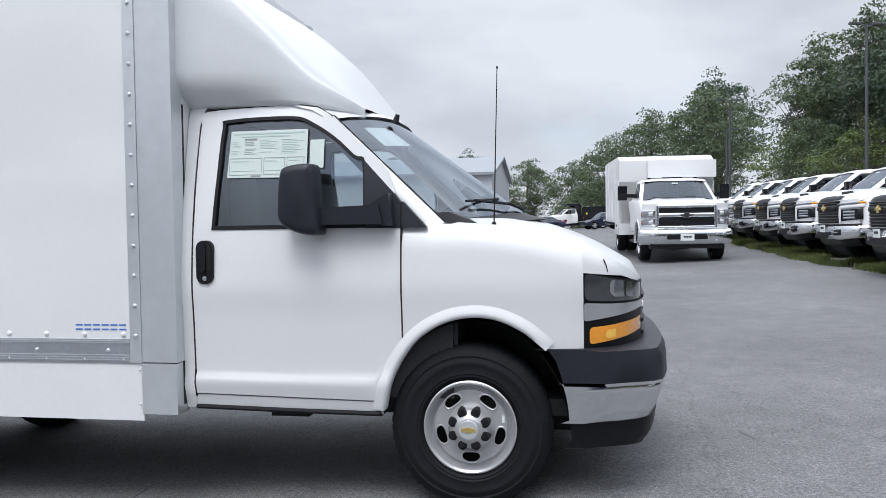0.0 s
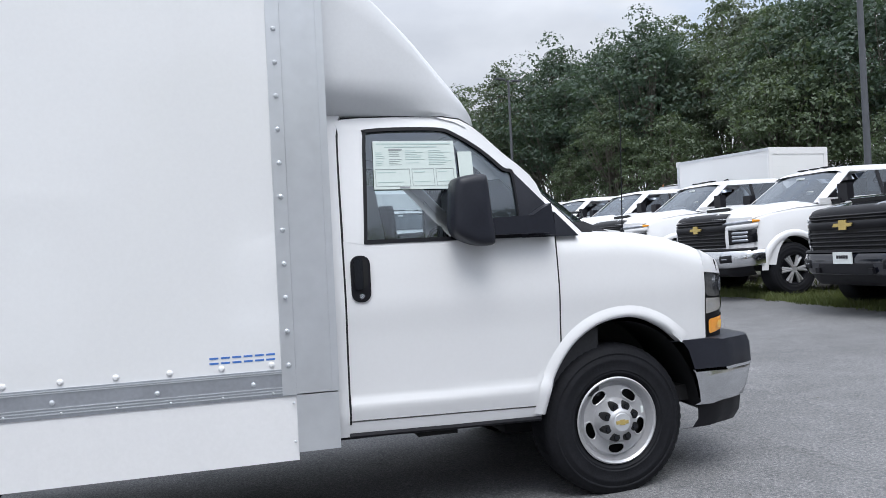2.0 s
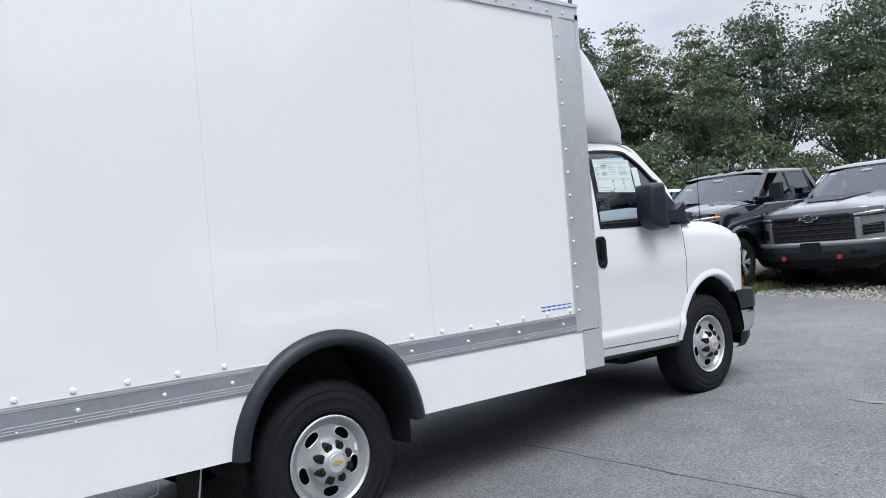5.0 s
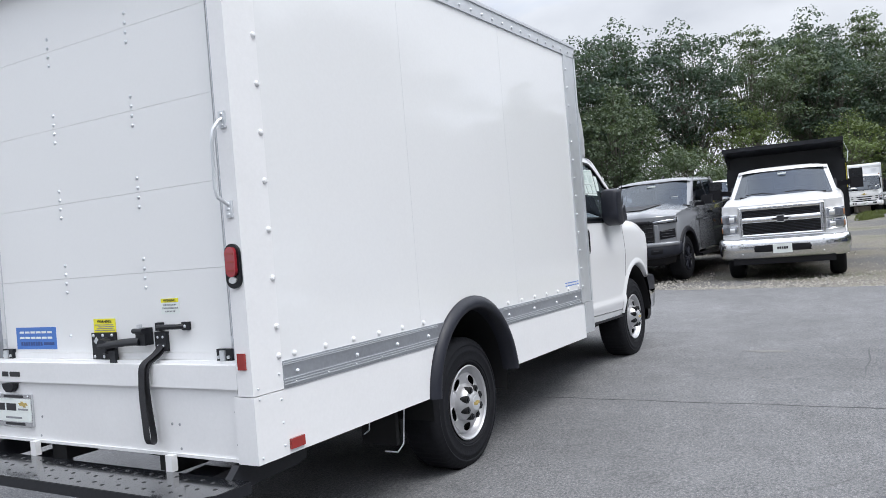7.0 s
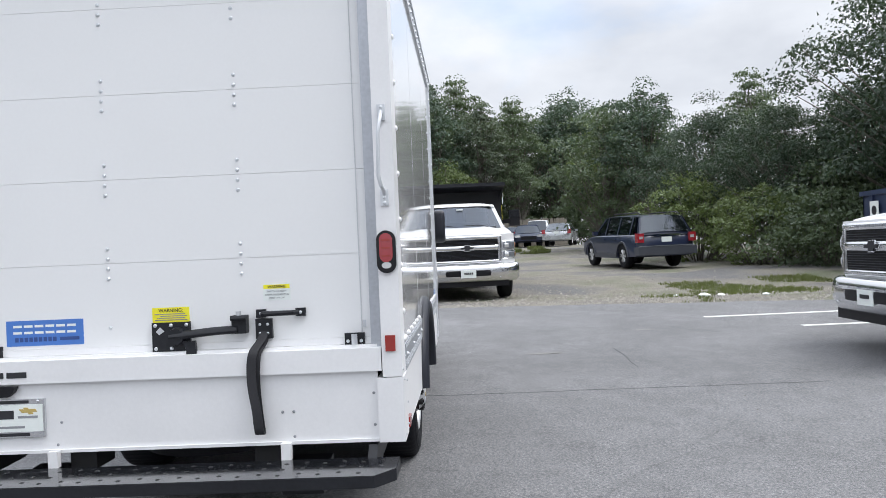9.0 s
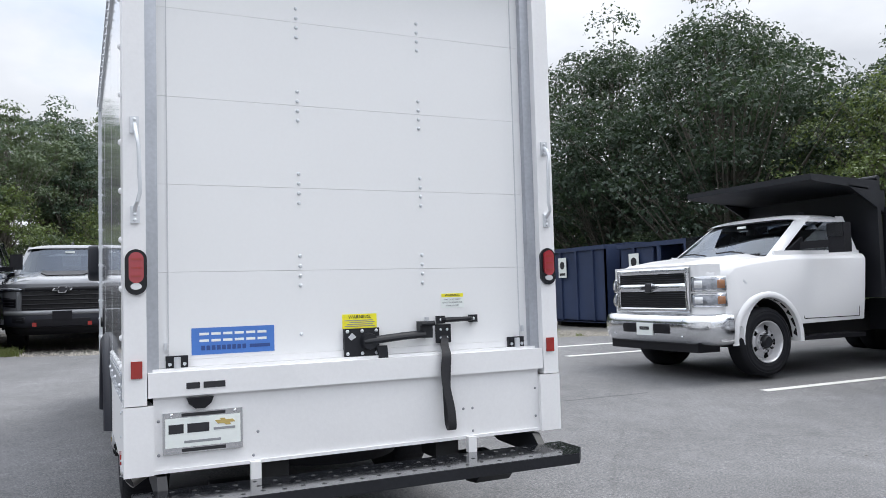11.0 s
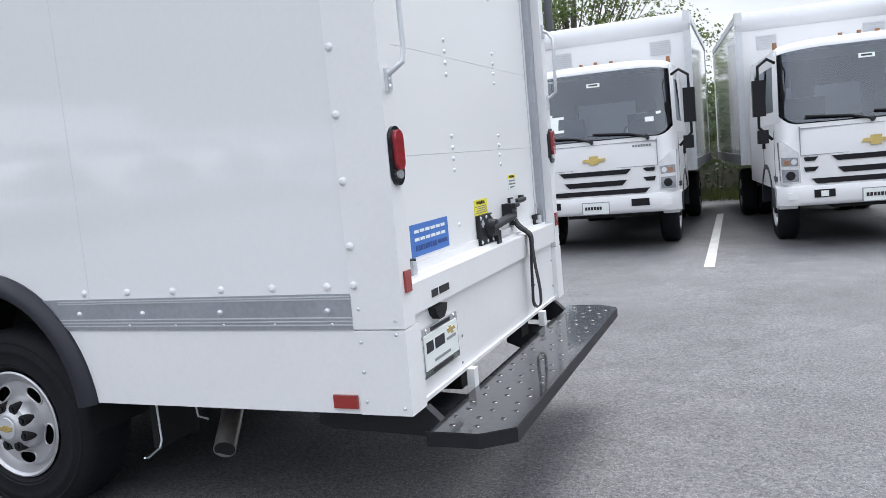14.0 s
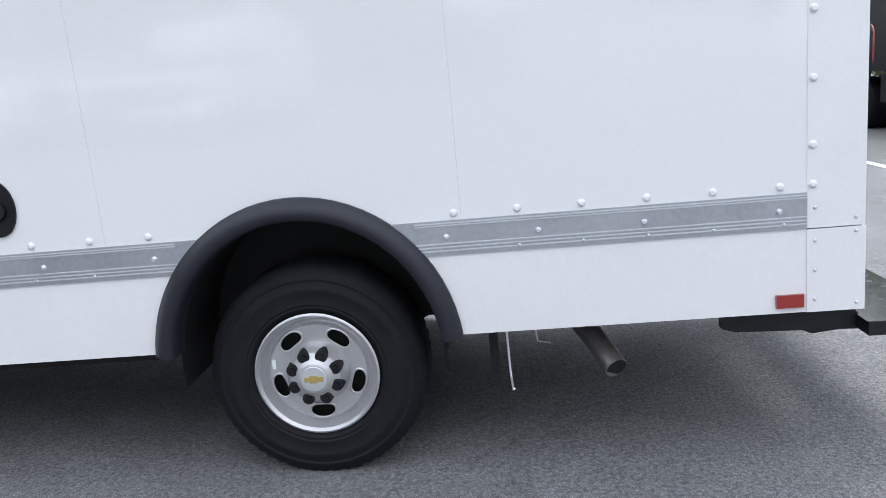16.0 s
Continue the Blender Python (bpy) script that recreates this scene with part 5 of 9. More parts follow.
# roof of the cab
rows = []
for x, zc, ze, w, k in ((-1.45, 2.03, 1.955, 0.855, 0.0), (-1.1, 2.04, 1.955, 0.858, 0.0), (-0.85, 2.02, 1.945, 0.862, 0.35), (-0.66, 1.985, 1.915, 0.868, 0.8), (-0.57, 1.965, 1.885, 0.875, 1.0)):
    rows.append([(x + k * (ws(u, 1)[0] + 0.56), w * u, ze + (zc - ze) * (1 - abs(u) ** 2.6)) for u in lin(-1, 1, 24)])
part("cab_roof", loft(rows), M_WHITE, truck, "white cab roof", smooth=60)
# windshield, A pillars and cowl
wsg = part("windshield", loft([[ws(u, v) for u in lin(-0.93, 0.93, 24)] for v in lin(0.02, 0.975, 8)]), M_GLASS, truck, "slanted windshield glass", smooth=60)
wsg.visible_shadow = False
for s in (-1, 1):
    rows = []
    for v in lin(-0.02, 1.02, 10):
        a, b = Vector(ws(s * 0.93, v)), Vector(ws(s * 1.0, v))
        b.y = s * min(abs(b.y), side_y(b.z) - 0.004)
        rows.append([tuple(a + Vector((0.012, 0, 0.006))), tuple(a * 0.5 + b * 0.5 + Vector((0.008, s * 0.004, 0.006))), tuple(b), (b.x - 0.03, b.y - s * 0.006, b.z - 0.01), (b.x - 0.06, b.y - s * 0.03, b.z - 0.02)])
    part("a_pillar", loft(rows), M_WHITE, truck, smooth=60)
    part("windshield_seal", tube([tuple(Vector(ws(s * 0.93, v)) + Vector((0.006, 0, 0.006))) for v in lin(0, 1, 8)], 0.008, 6), M_BLACK, truck)
part("windshield_header", loft([[(ws(u, 1)[0] - 0.01, 0.875 * u, 1.885 + 0.08 * (1 - abs(u) ** 2.6)) for u in lin(-0.96, 0.96, 20)], [(ws(u * 0.96, 0.975)[0] + 0.012, ws(u * 0.96, 0.975)[1], ws(u * 0.96, 0.975)[2] + 0.006) for u in lin(-0.96, 0.96, 20)]]), M_WHITE, truck, smooth=60)
part("cowl", loft([[(ws(u, 0)[0] + d, ws(u, 0)[1], ws(u, 0)[2] + dz) for u in lin(-0.88, 0.88, 20)] for d, dz in ((-0.04, 0.02), (0.05, -0.005), (0.12, -0.022))]), M_BLACK, truck, "black plastic cowl")
for y0, y1 in ((-0.62, -0.05), (0.1, 0.66)):
    wp = part("wiper", tube([(0.18, y1, 1.42), (0.13, (y0 + y1) / 2, 1.445), (-0.02, y0, 1.46)], 0.008, 6), M_BLACK, truck, "black wiper")
    part("wiper_blade", tube([(0.06, y0 + 0.35, 1.475), (-0.06, y0 - 0.06, 1.455)], 0.007, 6), M_BLACK, wp)
# hood: a curved sheet from cowl to nose, joined to the fenders
rows = []
for x in [-0.10, 0.0, 0.08, 0.14, 0.22, 0.30, 0.38, 0.46, 0.53, 0.59, 0.64, 0.68, 0.72, 0.75, 0.78, 0.80]:
    top_z = lerp([(-0.1, 1.338), (0.14, 1.325), (0.30, 1.295), (0.46, 1.245), (0.59, 1.19), (0.67, 1.155), (0.73, 1.118), (0.78, 1.075), (0.81, 1.04)], x)
    mid = lerp([(-0.1, 1.40), (0.07, 1.375), (0.235, 1.338), (0.354, 1.305), (0.49, 1.262), (0.60, 1.215), (0.66, 1.18), (0.75, 1.125), (0.80, 1.05)], x)
    w = side_y(top_z) - tuck(x) - 0.04
    rows.append([(x + 0.16 * (1 - u * u) * lerp([(-0.1, 1.0), (0.2, 0.6), (0.6, 0.15)], x), w * u, top_z + (mid - top_z) * (1 - abs(u) ** 2.4)) for u in lin(-1, 1, 24)])
rows.append([(0.812 + 0.024 * (1 - u * u), 0.50 * u, 1.0) for u in lin(-1, 1, 24)])
part("hood", loft(rows), M_WHITE, truck, "white rounded hood", smooth=60)
part("hood_seam", tube([(x, -(side_y(z) - tuck(x) - 0.001), z) for x, z in ((0.612, 1.165), (0.622, 1.14), (0.630, 1.105))], 0.003, 6), M_UNDER, truck)
gr_ = part("grille", loft([[(0.80 + 0.03 * (1 - u * u), 0.52 * u, z) for u in lin(-1, 1, 16)] for z in (0.74, 1.01)]), M_BLACK, truck, "black grille")
for z in (0.78, 0.84, 0.90, 0.96):
    part("grille_bar", tube([(0.805 + 0.03 * (1 - u * u), 0.52 * u, z) for u in lin(-1, 1, 16)], 0.012, 6), M_CHROME if z == 0.90 else M_DARKP, gr_)
# bumper
def bump(z, out, u):
    e = max(0, (abs(u) - 0.86) / 0.14)
    ret = lerp([(0.40, 0.06), (0.59, 0.155), (0.76, 0.20)], z)
    return (0.945 + out - 0.12 * abs(u) ** 3 - 0.25 * e ** 1.5 - (ret * max(0, (abs(u) - 0.985) / 0.015) if abs(u) > 0.985 else 0), 0.975 * u if abs(u) < 0.985 else math.copysign(0.972, u), z)
us_b = [-1.0, -0.985, -0.96, -0.93, -0.89, -0.84, -0.75, -0.6, -0.3, 0, 0.3, 0.6, 0.75, 0.84, 0.89, 0.93, 0.96, 0.985, 1.0]
bp_ = part("front_bumper", loft([[bump(z, o, u) for u in us_b] for z, o in ((0.412, -0.10), (0.425, -0.055), (0.47, -0.034), (0.54, -0.010), (0.585, 0.0), (0.597, -0.012))]), M_CHROME, truck, "chrome front bumper with grey upper pad", smooth=50)
part("bumper_pad", loft([[bump(z, o, u) for u in us_b] for z, o in ((0.592, -0.015), (0.60, 0.005), (0.70, 0.0), (0.745, -0.02), (0.755, -0.10), (0.755, -0.3))]), M_DARKP, bp_, smooth=50)
part("bumper_trim", loft([[bump(z, o + 0.008, u) for u in us_b] for z, o in ((0.583, -0.005), (0.598, -0.002))]), M_CHROME, bp_)
part("air_dam", loft([[(bump(z, o, u)[0], bump(z, o, u)[1] * k_, z) for u in us_b] for z, o, k_ in ((0.27, -0.16, 0.90), (0.285, -0.09, 0.945), (0.33, -0.06, 0.955), (0.43, -0.045, 0.96))]), M_BLACK, bp_, "black air dam", smooth=50)
for s in (-1, 1):
    part("bumper_end", prism([(0.40, 0.745), (0.62, 0.745), (0.62, 0.43), (0.53, 0.43)], "y", s * 0.70, s * 0.925), M_UNDER, bp_)
part("floor_pan", box(-1.4, 0.6, -0.86, 0.86, 0.42, 0.5), M_UNDER, truck)
part("firewall", box(-0.12, -0.08, -0.88, 0.88, 0.5, 1.33), M_INSIDE, truck)
part("rear_cab_wall", box(-1.45, -1.42, -0.8, 0.8, 0.5, 1.95), M_INSIDE, truck)
# interior
part("dashboard", prism([(0.05, 1.33), (-0.12, 1.40), (-0.42, 1.38), (-0.48, 1.22), (-0.40, 1.0), (0.0, 0.95)], "y", -0.86, 0.86), M_INSIDE, truck, "grey dashboard", bevel=0.03)
for s in (-1, 1):
    seat = part("seat", prism([(-1.30, 1.0), (-1.33, 1.55), (-1.27, 1.64), (-1.18, 1.62), (-1.10, 1.12), (-0.72, 1.08), (-0.68, 0.95), (-1.25, 0.90)], "y", s * 0.45 - 0.24, s * 0.45 + 0.24), M_GREYINK, truck, "grey cloth seat", bevel=0.05, seg=3)
    part("headrest", box(-1.36, -1.27, s * 0.45 - 0.13, s * 0.45 + 0.13, 1.66, 1.83), M_GREYINK, seat, bevel=0.03, seg=3)
part("steering_wheel", tube([(-0.62 + 0.08 * math.sin(a), 0.45 + 0.19 * math.cos(a), 1.27 + 0.17 * math.sin(a)) for a in np.linspace(0, 2 * math.pi, 25)], 0.015, 8), M_BLACK, truck)
# window stickers on the right door glass
ws_ = part("window_sticker", prism([(-1.225, 1.585), (-1.215, 1.825), (-0.812, 1.825), (-0.812, 1.58)], "y", -0.83, -0.832, inset=[(-1.225, 1.585), (-1.215, 1.825), (-0.812, 1.825), (-0.812, 1.58)]), M_STICK, truck, "pale window price sticker with small print", m=pose(0, 0, 0))
ws_.matrix_basis = Matrix.Translation((0, -0.924, 1.605)) @ Matrix.Rotation(radians(-11), 4, "X") @ Matrix.Translation((0, 0.83, -1.605))
def sbar(x0, x1, z0, z1, m=M_GREENP):
    part("sticker_print", box(x0, x1, -0.8335, -0.8315, z0, z1), m, ws_)
sbar(-1.20, -0.83, 1.806, 1.813)
sbar(-1.16, -0.90, 1.792, 1.797)
random.seed(4)
for c0, c1, m in ((-1.205, -1.155, M_GREENP), (-1.14, -1.075, M_SOFTINK), (-1.06, -0.96, M_GREENP), (-0.945, -0.83, M_GREENP)):
    for k in range(9):
        if random.random() < 0.85:
            sbar(c0, c0 + (c1 - c0) * random.uniform(0.5, 1), 1.704 + k * 0.0088, 1.7065 + k * 0.0088, m)
sbar(-1.14, -1.075, 1.778, 1.784, M_GREYINK)
for x0, x1 in ((-1.215, -1.045), (-1.035, -0.925), (-0.915, -0.825)):
    sbar(x0, x1, 1.682, 1.685, M_SOFTINK)
    sbar(x0, x1, 1.598, 1.600, M_SOFTINK)
    sbar(x0, x0 + 0.002, 1.600, 1.682, M_SOFTINK)
    sbar(x1 - 0.002, x1, 1.600, 1.682, M_SOFTINK)
    sbar(x0 + 0.01, x0 + 0.6 * (x1 - x0), 1.666, 1.670)
    sbar(x0 + 0.01, x0 + 0.8 * (x1 - x0), 1.618, 1.621)
sbar(-1.10, -1.05, 1.587, 1.595, M_GREYINK)
s2 = part("window_sticker", box(-0.797, -0.725, -0.846, -0.844, 1.625, 1.768), M_STICK, truck, "small white window paper", m=pose(0, 0, 0))
s2.matrix_basis = Matrix.Translation((0, -0.921, 1.63)) @ Matrix.Rotation(radians(-11), 4, "X") @ Matrix.Translation((0, 0.845, -1.63))
p3 = part("dash_paper", loft([[(ws(u, v)[0] - 0.02, ws(u, v)[1], ws(u, v)[2] - 0.012) for u in lin(-0.72, -0.42, 5)] for v in lin(0.72, 0.90, 3)]), M_PAPER, truck, "paper behind the windshield")
# antenna
ant = part("antenna", cyl((0.10, -0.86, 1.32), (0.125, -0.86, 2.08), 0.0035, 0.0022, 6), M_BLACK, truck, "thin black whip antenna")
part("antenna_base", cyl((0.10, -0.86, 1.30), (0.10, -0.86, 1.345), 0.018, 0.010, 10), M_BLACK, ant)
part("antenna_tip", cyl((0.125, -0.86, 2.075), (0.125, -0.86, 2.085), 0.005, n=6), M_BLACK, ant)
# roof fairing between cab and box
rows = []
TOPF = [(-1.46, 2.745), (-1.36, 2.70), (-1.26, 2.64), (-1.05, 2.505), (-0.95, 2.42), (-0.86, 2.335), (-0.78, 2.235), (-0.72, 2.145), (-0.66, 2.05), (-0.62, 1.99), (-0.60, 1.96)]
for x in (-1.46, -1.43, -1.40, -1.36, -1.32, -1.24, -1.16, -1.08, -1.0, -0.93, -0.86, -0.80, -0.75, -0.71, -0.675, -0.645, -0.62, -0.605):
    zt = lerp(TOPF, x)
    w = lerp([(-1.46, 1.0), (-1.42, 0.985), (-1.38, 0.962), (-1.2, 0.945), (-0.95, 0.895), (-0.80, 0.835), (-0.70, 0.75), (-0.64, 0.66), (-0.605, 0.58)], x)
    zb = lerp([(-1.46, 1.968), (-0.9, 1.958), (-0.75, 1.945), (-0.65, 1.93), (-0.605, 1.915)], x)
    hh = min(1.0, (zt - zb) / 0.5)
    zc = zb + (zt - zb) * lerp([(-1.46, 0.90), (-1.2, 0.80), (-1.0, 0.62), (-0.85, 0.42), (-0.7, 0.30), (-0.605, 0.25)], x)
    foot = min(w, 0.872)
    r = 0.07 * hh
    half = [(foot - 0.03, zb - 0.02), (foot, zb), (foot + (w - foot) * 0.22, zb + 0.018 * hh), (foot + (w - foot) * 0.62, zb + 0.05 * hh), (foot + (w - foot) * 0.92, zb + 0.095 * hh), (w, zb + 0.15 * hh)]
    lo = zb + 0.15 * hh
    zc = max(zc, lo + 0.02)
    half += [(w - 0.006 * q, lo + (zc - lo) * q) for q in (0.35, 0.7, 1.0)]
    half += [(w - 0.006 - r * (1 - math.cos(radians(q))), zc + 0.45 * r * math.sin(radians(q))) for q in (25, 50, 75)]
    y9, z9 = half[-1]
    half += [(y9 * math.cos(radians(q)), z9 + (zt - z9) * math.sin(radians(q)) ** 1.1) for q in (8, 16, 26, 38, 52, 68, 90)]
    rows.append([(x, -y, z) for y, z in half] + [(x, y, z) for y, z in half[-2::-1]])
part("roof_fairing", loft(rows), M_FAIR, truck, "white moulded wind fairing above the cab", smooth=70)
part("roof_marker", cyl((-0.50, -0.32, 1.92), (-0.49, -0.32, 1.955), 0.018, 0.012, 10), M_BLACK, truck)


# ---- trees ----
def tree_mesh(h, cr, seed, clumps, leaves, leaf, base=0.22, thin=1.0):
    """Vertices of a crown of many small leaves on spreading boughs, and the boughs' ends."""
    rng = np.random.default_rng(seed)
    cs = []
    while len(cs) < clumps:
        p = rng.uniform(-1, 1, 3)
        r = np.linalg.norm(p)
        if r > 1 or r < 0.3:
            continue
        z = base + (1 - base) * (p[2] * 0.5 + 0.5)
        wid = math.sin(math.pi * min(1, max(0.08, (z - base) / (1 - base) * 0.84 + 0.14))) ** 0.7
        jit = 1 + 0.55 * noise.noise((p[0] * 1.7 + seed, p[1] * 1.7, p[2] * 2.4))
        cs.append((p[0] * cr * wid * jit, p[1] * cr * wid * jit, z * h * (0.90 + 0.13 * rng.random())))
    cs = np.array(cs)
    size = cr * rng.uniform(0.16, 0.34, clumps) * thin
    n = clumps * leaves
    cen = np.repeat(cs, leaves, 0)
    d = rng.normal(0, 1, (n, 3))
    d /= np.linalg.norm(d, axis=1, keepdims=True)
    d[:, 2] = np.abs(d[:, 2]) * 1.15 - 0.38
    rad = np.repeat(size, leaves) * rng.uniform(0.3, 1.15, n) ** 0.6
    flat = np.repeat(np.stack([rng.uniform(0.9, 1.5, clumps), rng.uniform(0.9, 1.5, clumps), rng.uniform(0.5, 0.9, clumps)], 1), leaves, 0)
    pos = cen + d * rad[:, None] * flat
    # boughs droop towards their ends
    pos[:, 2] -= 0.10 * np.hypot(pos[:, 0] - cen[:, 0], pos[:, 1] - cen[:, 1])
    nrm = d * 0.8 + rng.normal(0, 0.55, (n, 3)) + np.array([0, 0, 0.5])
    nrm /= np.linalg.norm(nrm, axis=1, keepdims=True)
    t = np.cross(nrm, rng.normal(0, 1, (n, 3)))
    t /= np.linalg.norm(t, axis=1, keepdims=True)
    b = np.cross(nrm, t)
    s = leaf * rng.uniform(0.55, 1.4, n)[:, None]
    v = np.stack([pos + t * s, pos - t * s * 0.8 + b * s * 0.62, pos - t * s * 0.75 - b * s * 0.62], 1).reshape(-1, 3)
    f = np.arange(n * 3).reshape(-1, 3)
    return v.tolist(), f.tolist(), cs


def make_tree(name, label, h, cr, seed, leafm, clumps=70, leaves=95, leaf=0.17, base=0.22, thin=1.0, trunk=True, cat="tree"):
    root = thing(name, label, cat)
    v, f, cs = tree_mesh(h, cr, seed, clumps, leaves, leaf, base, thin)
    mesh_part("crown", v, f, leafm, root)
    rng = random.Random(seed)
    bm = bmesh.new()
    r0 = 0.016 * h + 0.05
    pts = [(0.12 * h * 0.1 * math.sin(i * 1.3 + seed), 0.1 * h * 0.1 * math.cos(i * 1.7 + seed), -0.3 + h * 0.93 * i / 7) for i in range(8)]
    if trunk:
        for i in range(7):
            cyl(pts[i], pts[i + 1], r0 * (1 - i / 8), r0 * (1 - (i + 1) / 8), 9, bm, caps=False)
    for c in cs[::2 if trunk else 3]:
        k = min(6, max(1, int((c[2] / h) * 6.2) - 1)) if trunk else 0
        p = Vector(pts[k])
        q = Vector(c)
        mid = p.lerp(q, 0.5) + Vector((0, 0, -0.04 * h))
        rr = r0 * 0.33 * (1 - k / 9)
        cyl(p, mid, rr, rr * 0.6, 6, bm, caps=False)
        cyl(mid, q, rr * 0.6, rr * 0.2, 6, bm, caps=False)
    part("trunk", bm, M_BARK, root, "rough brown trunk and limbs", smooth=60)
    return root


PROTO = [
    make_tree("tree", "tall dense broadleaf tree with dark green leaves", 13, 4.0, 1, LEAVES[0], 165, 85, 0.112, 0.34, 0.9),
    make_tree("tree", "tall mid-green broadleaf tree with an open crown", 14, 3.3, 2, LEAVES[1], 150, 80, 0.108, 0.40, 0.85),
    make_tree("tree", "rounded broadleaf tree with fresh green leaves", 10, 4.0, 3, LEAVES[1], 150, 90, 0.105, 0.12, 0.9),
    make_tree("tree", "slender tree with sparse dull green leaves", 14, 2.6, 4, LEAVES[3], 110, 80, 0.115, 0.42, 0.95),
    make_tree("tree", "airy light green tree with thin branches", 9, 3.9, 5, LEAVES[2], 110, 65, 0.105, 0.2, 0.85),
    make_tree("bush", "dense green bush at the edge of the wood", 4.2, 3.0, 6, LEAVES[1], 120, 78, 0.080, 0.0, 0.8, False, "bush"),
    make_tree("bush", "light green vine-covered bush", 4.8, 2.8, 7, LEAVES[2], 120, 78, 0.078, 0.0, 0.8, False, "bush"),
    make_tree("tree", "large dense oak-like tree with dark green leaves", 10, 4.6, 8, LEAF_OAK, 360, 125, 0.068, 0.1, 0.66),
    make_tree("tree", "airy light green tree with thin branches and gaps", 9, 4.2, 9, LEAVES[2], 250, 85, 0.060, 0.18, 0.62),
]
NAT = [13, 14, 10, 14, 9, 4.2, 4.8, 10, 9]
placed = set()


def plant(k, x, y, h, turn=None):
    s = h / NAT[k]
    z = gz(x, y) - (0.35 if k in (5, 6) else 0.05)
    turn = random.Random(int(x * 31 + y * 17)).uniform(0, 360) if turn is None else turn
    m = pose(x, y, z, 0, 0, turn)
    ob = PROTO[k] if k not in placed else copy_thing(PROTO[k], m)
    placed.add(k)
    ob.matrix_basis = m @ Matrix.Diagonal((s, s, s, 1))
    tagged(ob, group="trees round the lot")


rt = random.Random(11)
# wood beyond the vehicle row: back line, front line, undergrowth
LINE = [(57, -18), (55, -7), (48, 4), (37, 15), (28, 26), (25, 36), (22, 46), (20, 57), (18, 70)]
for i in range(30):
    t = i / 29 * (len(LINE) - 1)
    a, b = LINE[int(t)], LINE[min(int(t) + 1, len(LINE) - 1)]
    x, y = a[0] + (b[0] - a[0]) * (t % 1), a[1] + (b[1] - a[1]) * (t % 1)
    plant(rt.choice((0, 1, 3, 0)) if not 0 < y < 18 else rt.choice((0, 1, 0, 0)), x + rt.uniform(1.5, 5), y + rt.uniform(-1, 1), lerp([(-18, 12.0), (0, 13.8), (5, 15.2), (15, 13.4), (26, 13.0), (46, 15.0), (57, 15.5), (70, 14.5)], y) * rt.uniform(0.84, 1.08))
    if i % 2 == 0:
        plant(rt.choice((2, 4, 1)), x - rt.uniform(0, 2), y + rt.uniform(-1, 1), rt.uniform(6.5, 9.5))
    if i % 3:
        bush = (rt.choice((5, 5, 5, 6)), x - rt.uniform(1.0, 2.5), y + rt.uniform(-1, 1), rt.uniform(3.0, 4.8))
        if not -9 < y < 2.0:
            plant(*bush)
# a second row behind closes the gaps
for i in range(16):
    t = i / 15 * (len(LINE) - 2.2)
    a, b = LINE[int(t)], LINE[int(t) + 1]
    x, y = a[0] + (b[0] - a[0]) * (t % 1), a[1] + (b[1] - a[1]) * (t % 1)
    if 3 < y < 30:
        continue
    plant(rt.choice((0, 1)), x + rt.uniform(7, 10), y + rt.uniform(0, 3), lerp([(-18, 14.0), (-4, 15.0), (3, 16.0), (8, 16.6), (15, 15.0), (26, 15.0), (46, 17.0), (57, 14.0)], y) * rt.uniform(0.88, 1.05))
for x, y, h, k in ((33, 23, 9.5, 2), (29, 24, 5, 5), (30, 21, 5.5, 5), (33, 17, 5.5, 5), (27, 29, 10, 2), (38, 8, 5, 5)):
    plant(k, x, y, h)
# thicket behind the board fence
for x, y, h, k in ((62, -13, 6, 5), (61, -8, 6.5, 5), (60, -4, 6, 5), (58, 0, 6.5, 5), (55, 4, 6, 5), (63, -10, 9, 2), (60, -1, 9, 2)):
    plant(k, x, y, h)
# far trees beyond the lot
for x, y, h, k in ((14, 84, 15.5, 2), (9, 96, 15, 2), (4, 104, 12.5, 2), (16, 92, 17.5, 0), (-1, 118, 11, 2), (-8, 122, 12, 2), (-16, 112, 12, 0), (1, 98, 6, 5), (-26, 108, 12, 2), (-38, 104, 12, 0), (-52, 96, 13, 1), (10, 78, 6, 6)):
    plant(k, x, y, h)
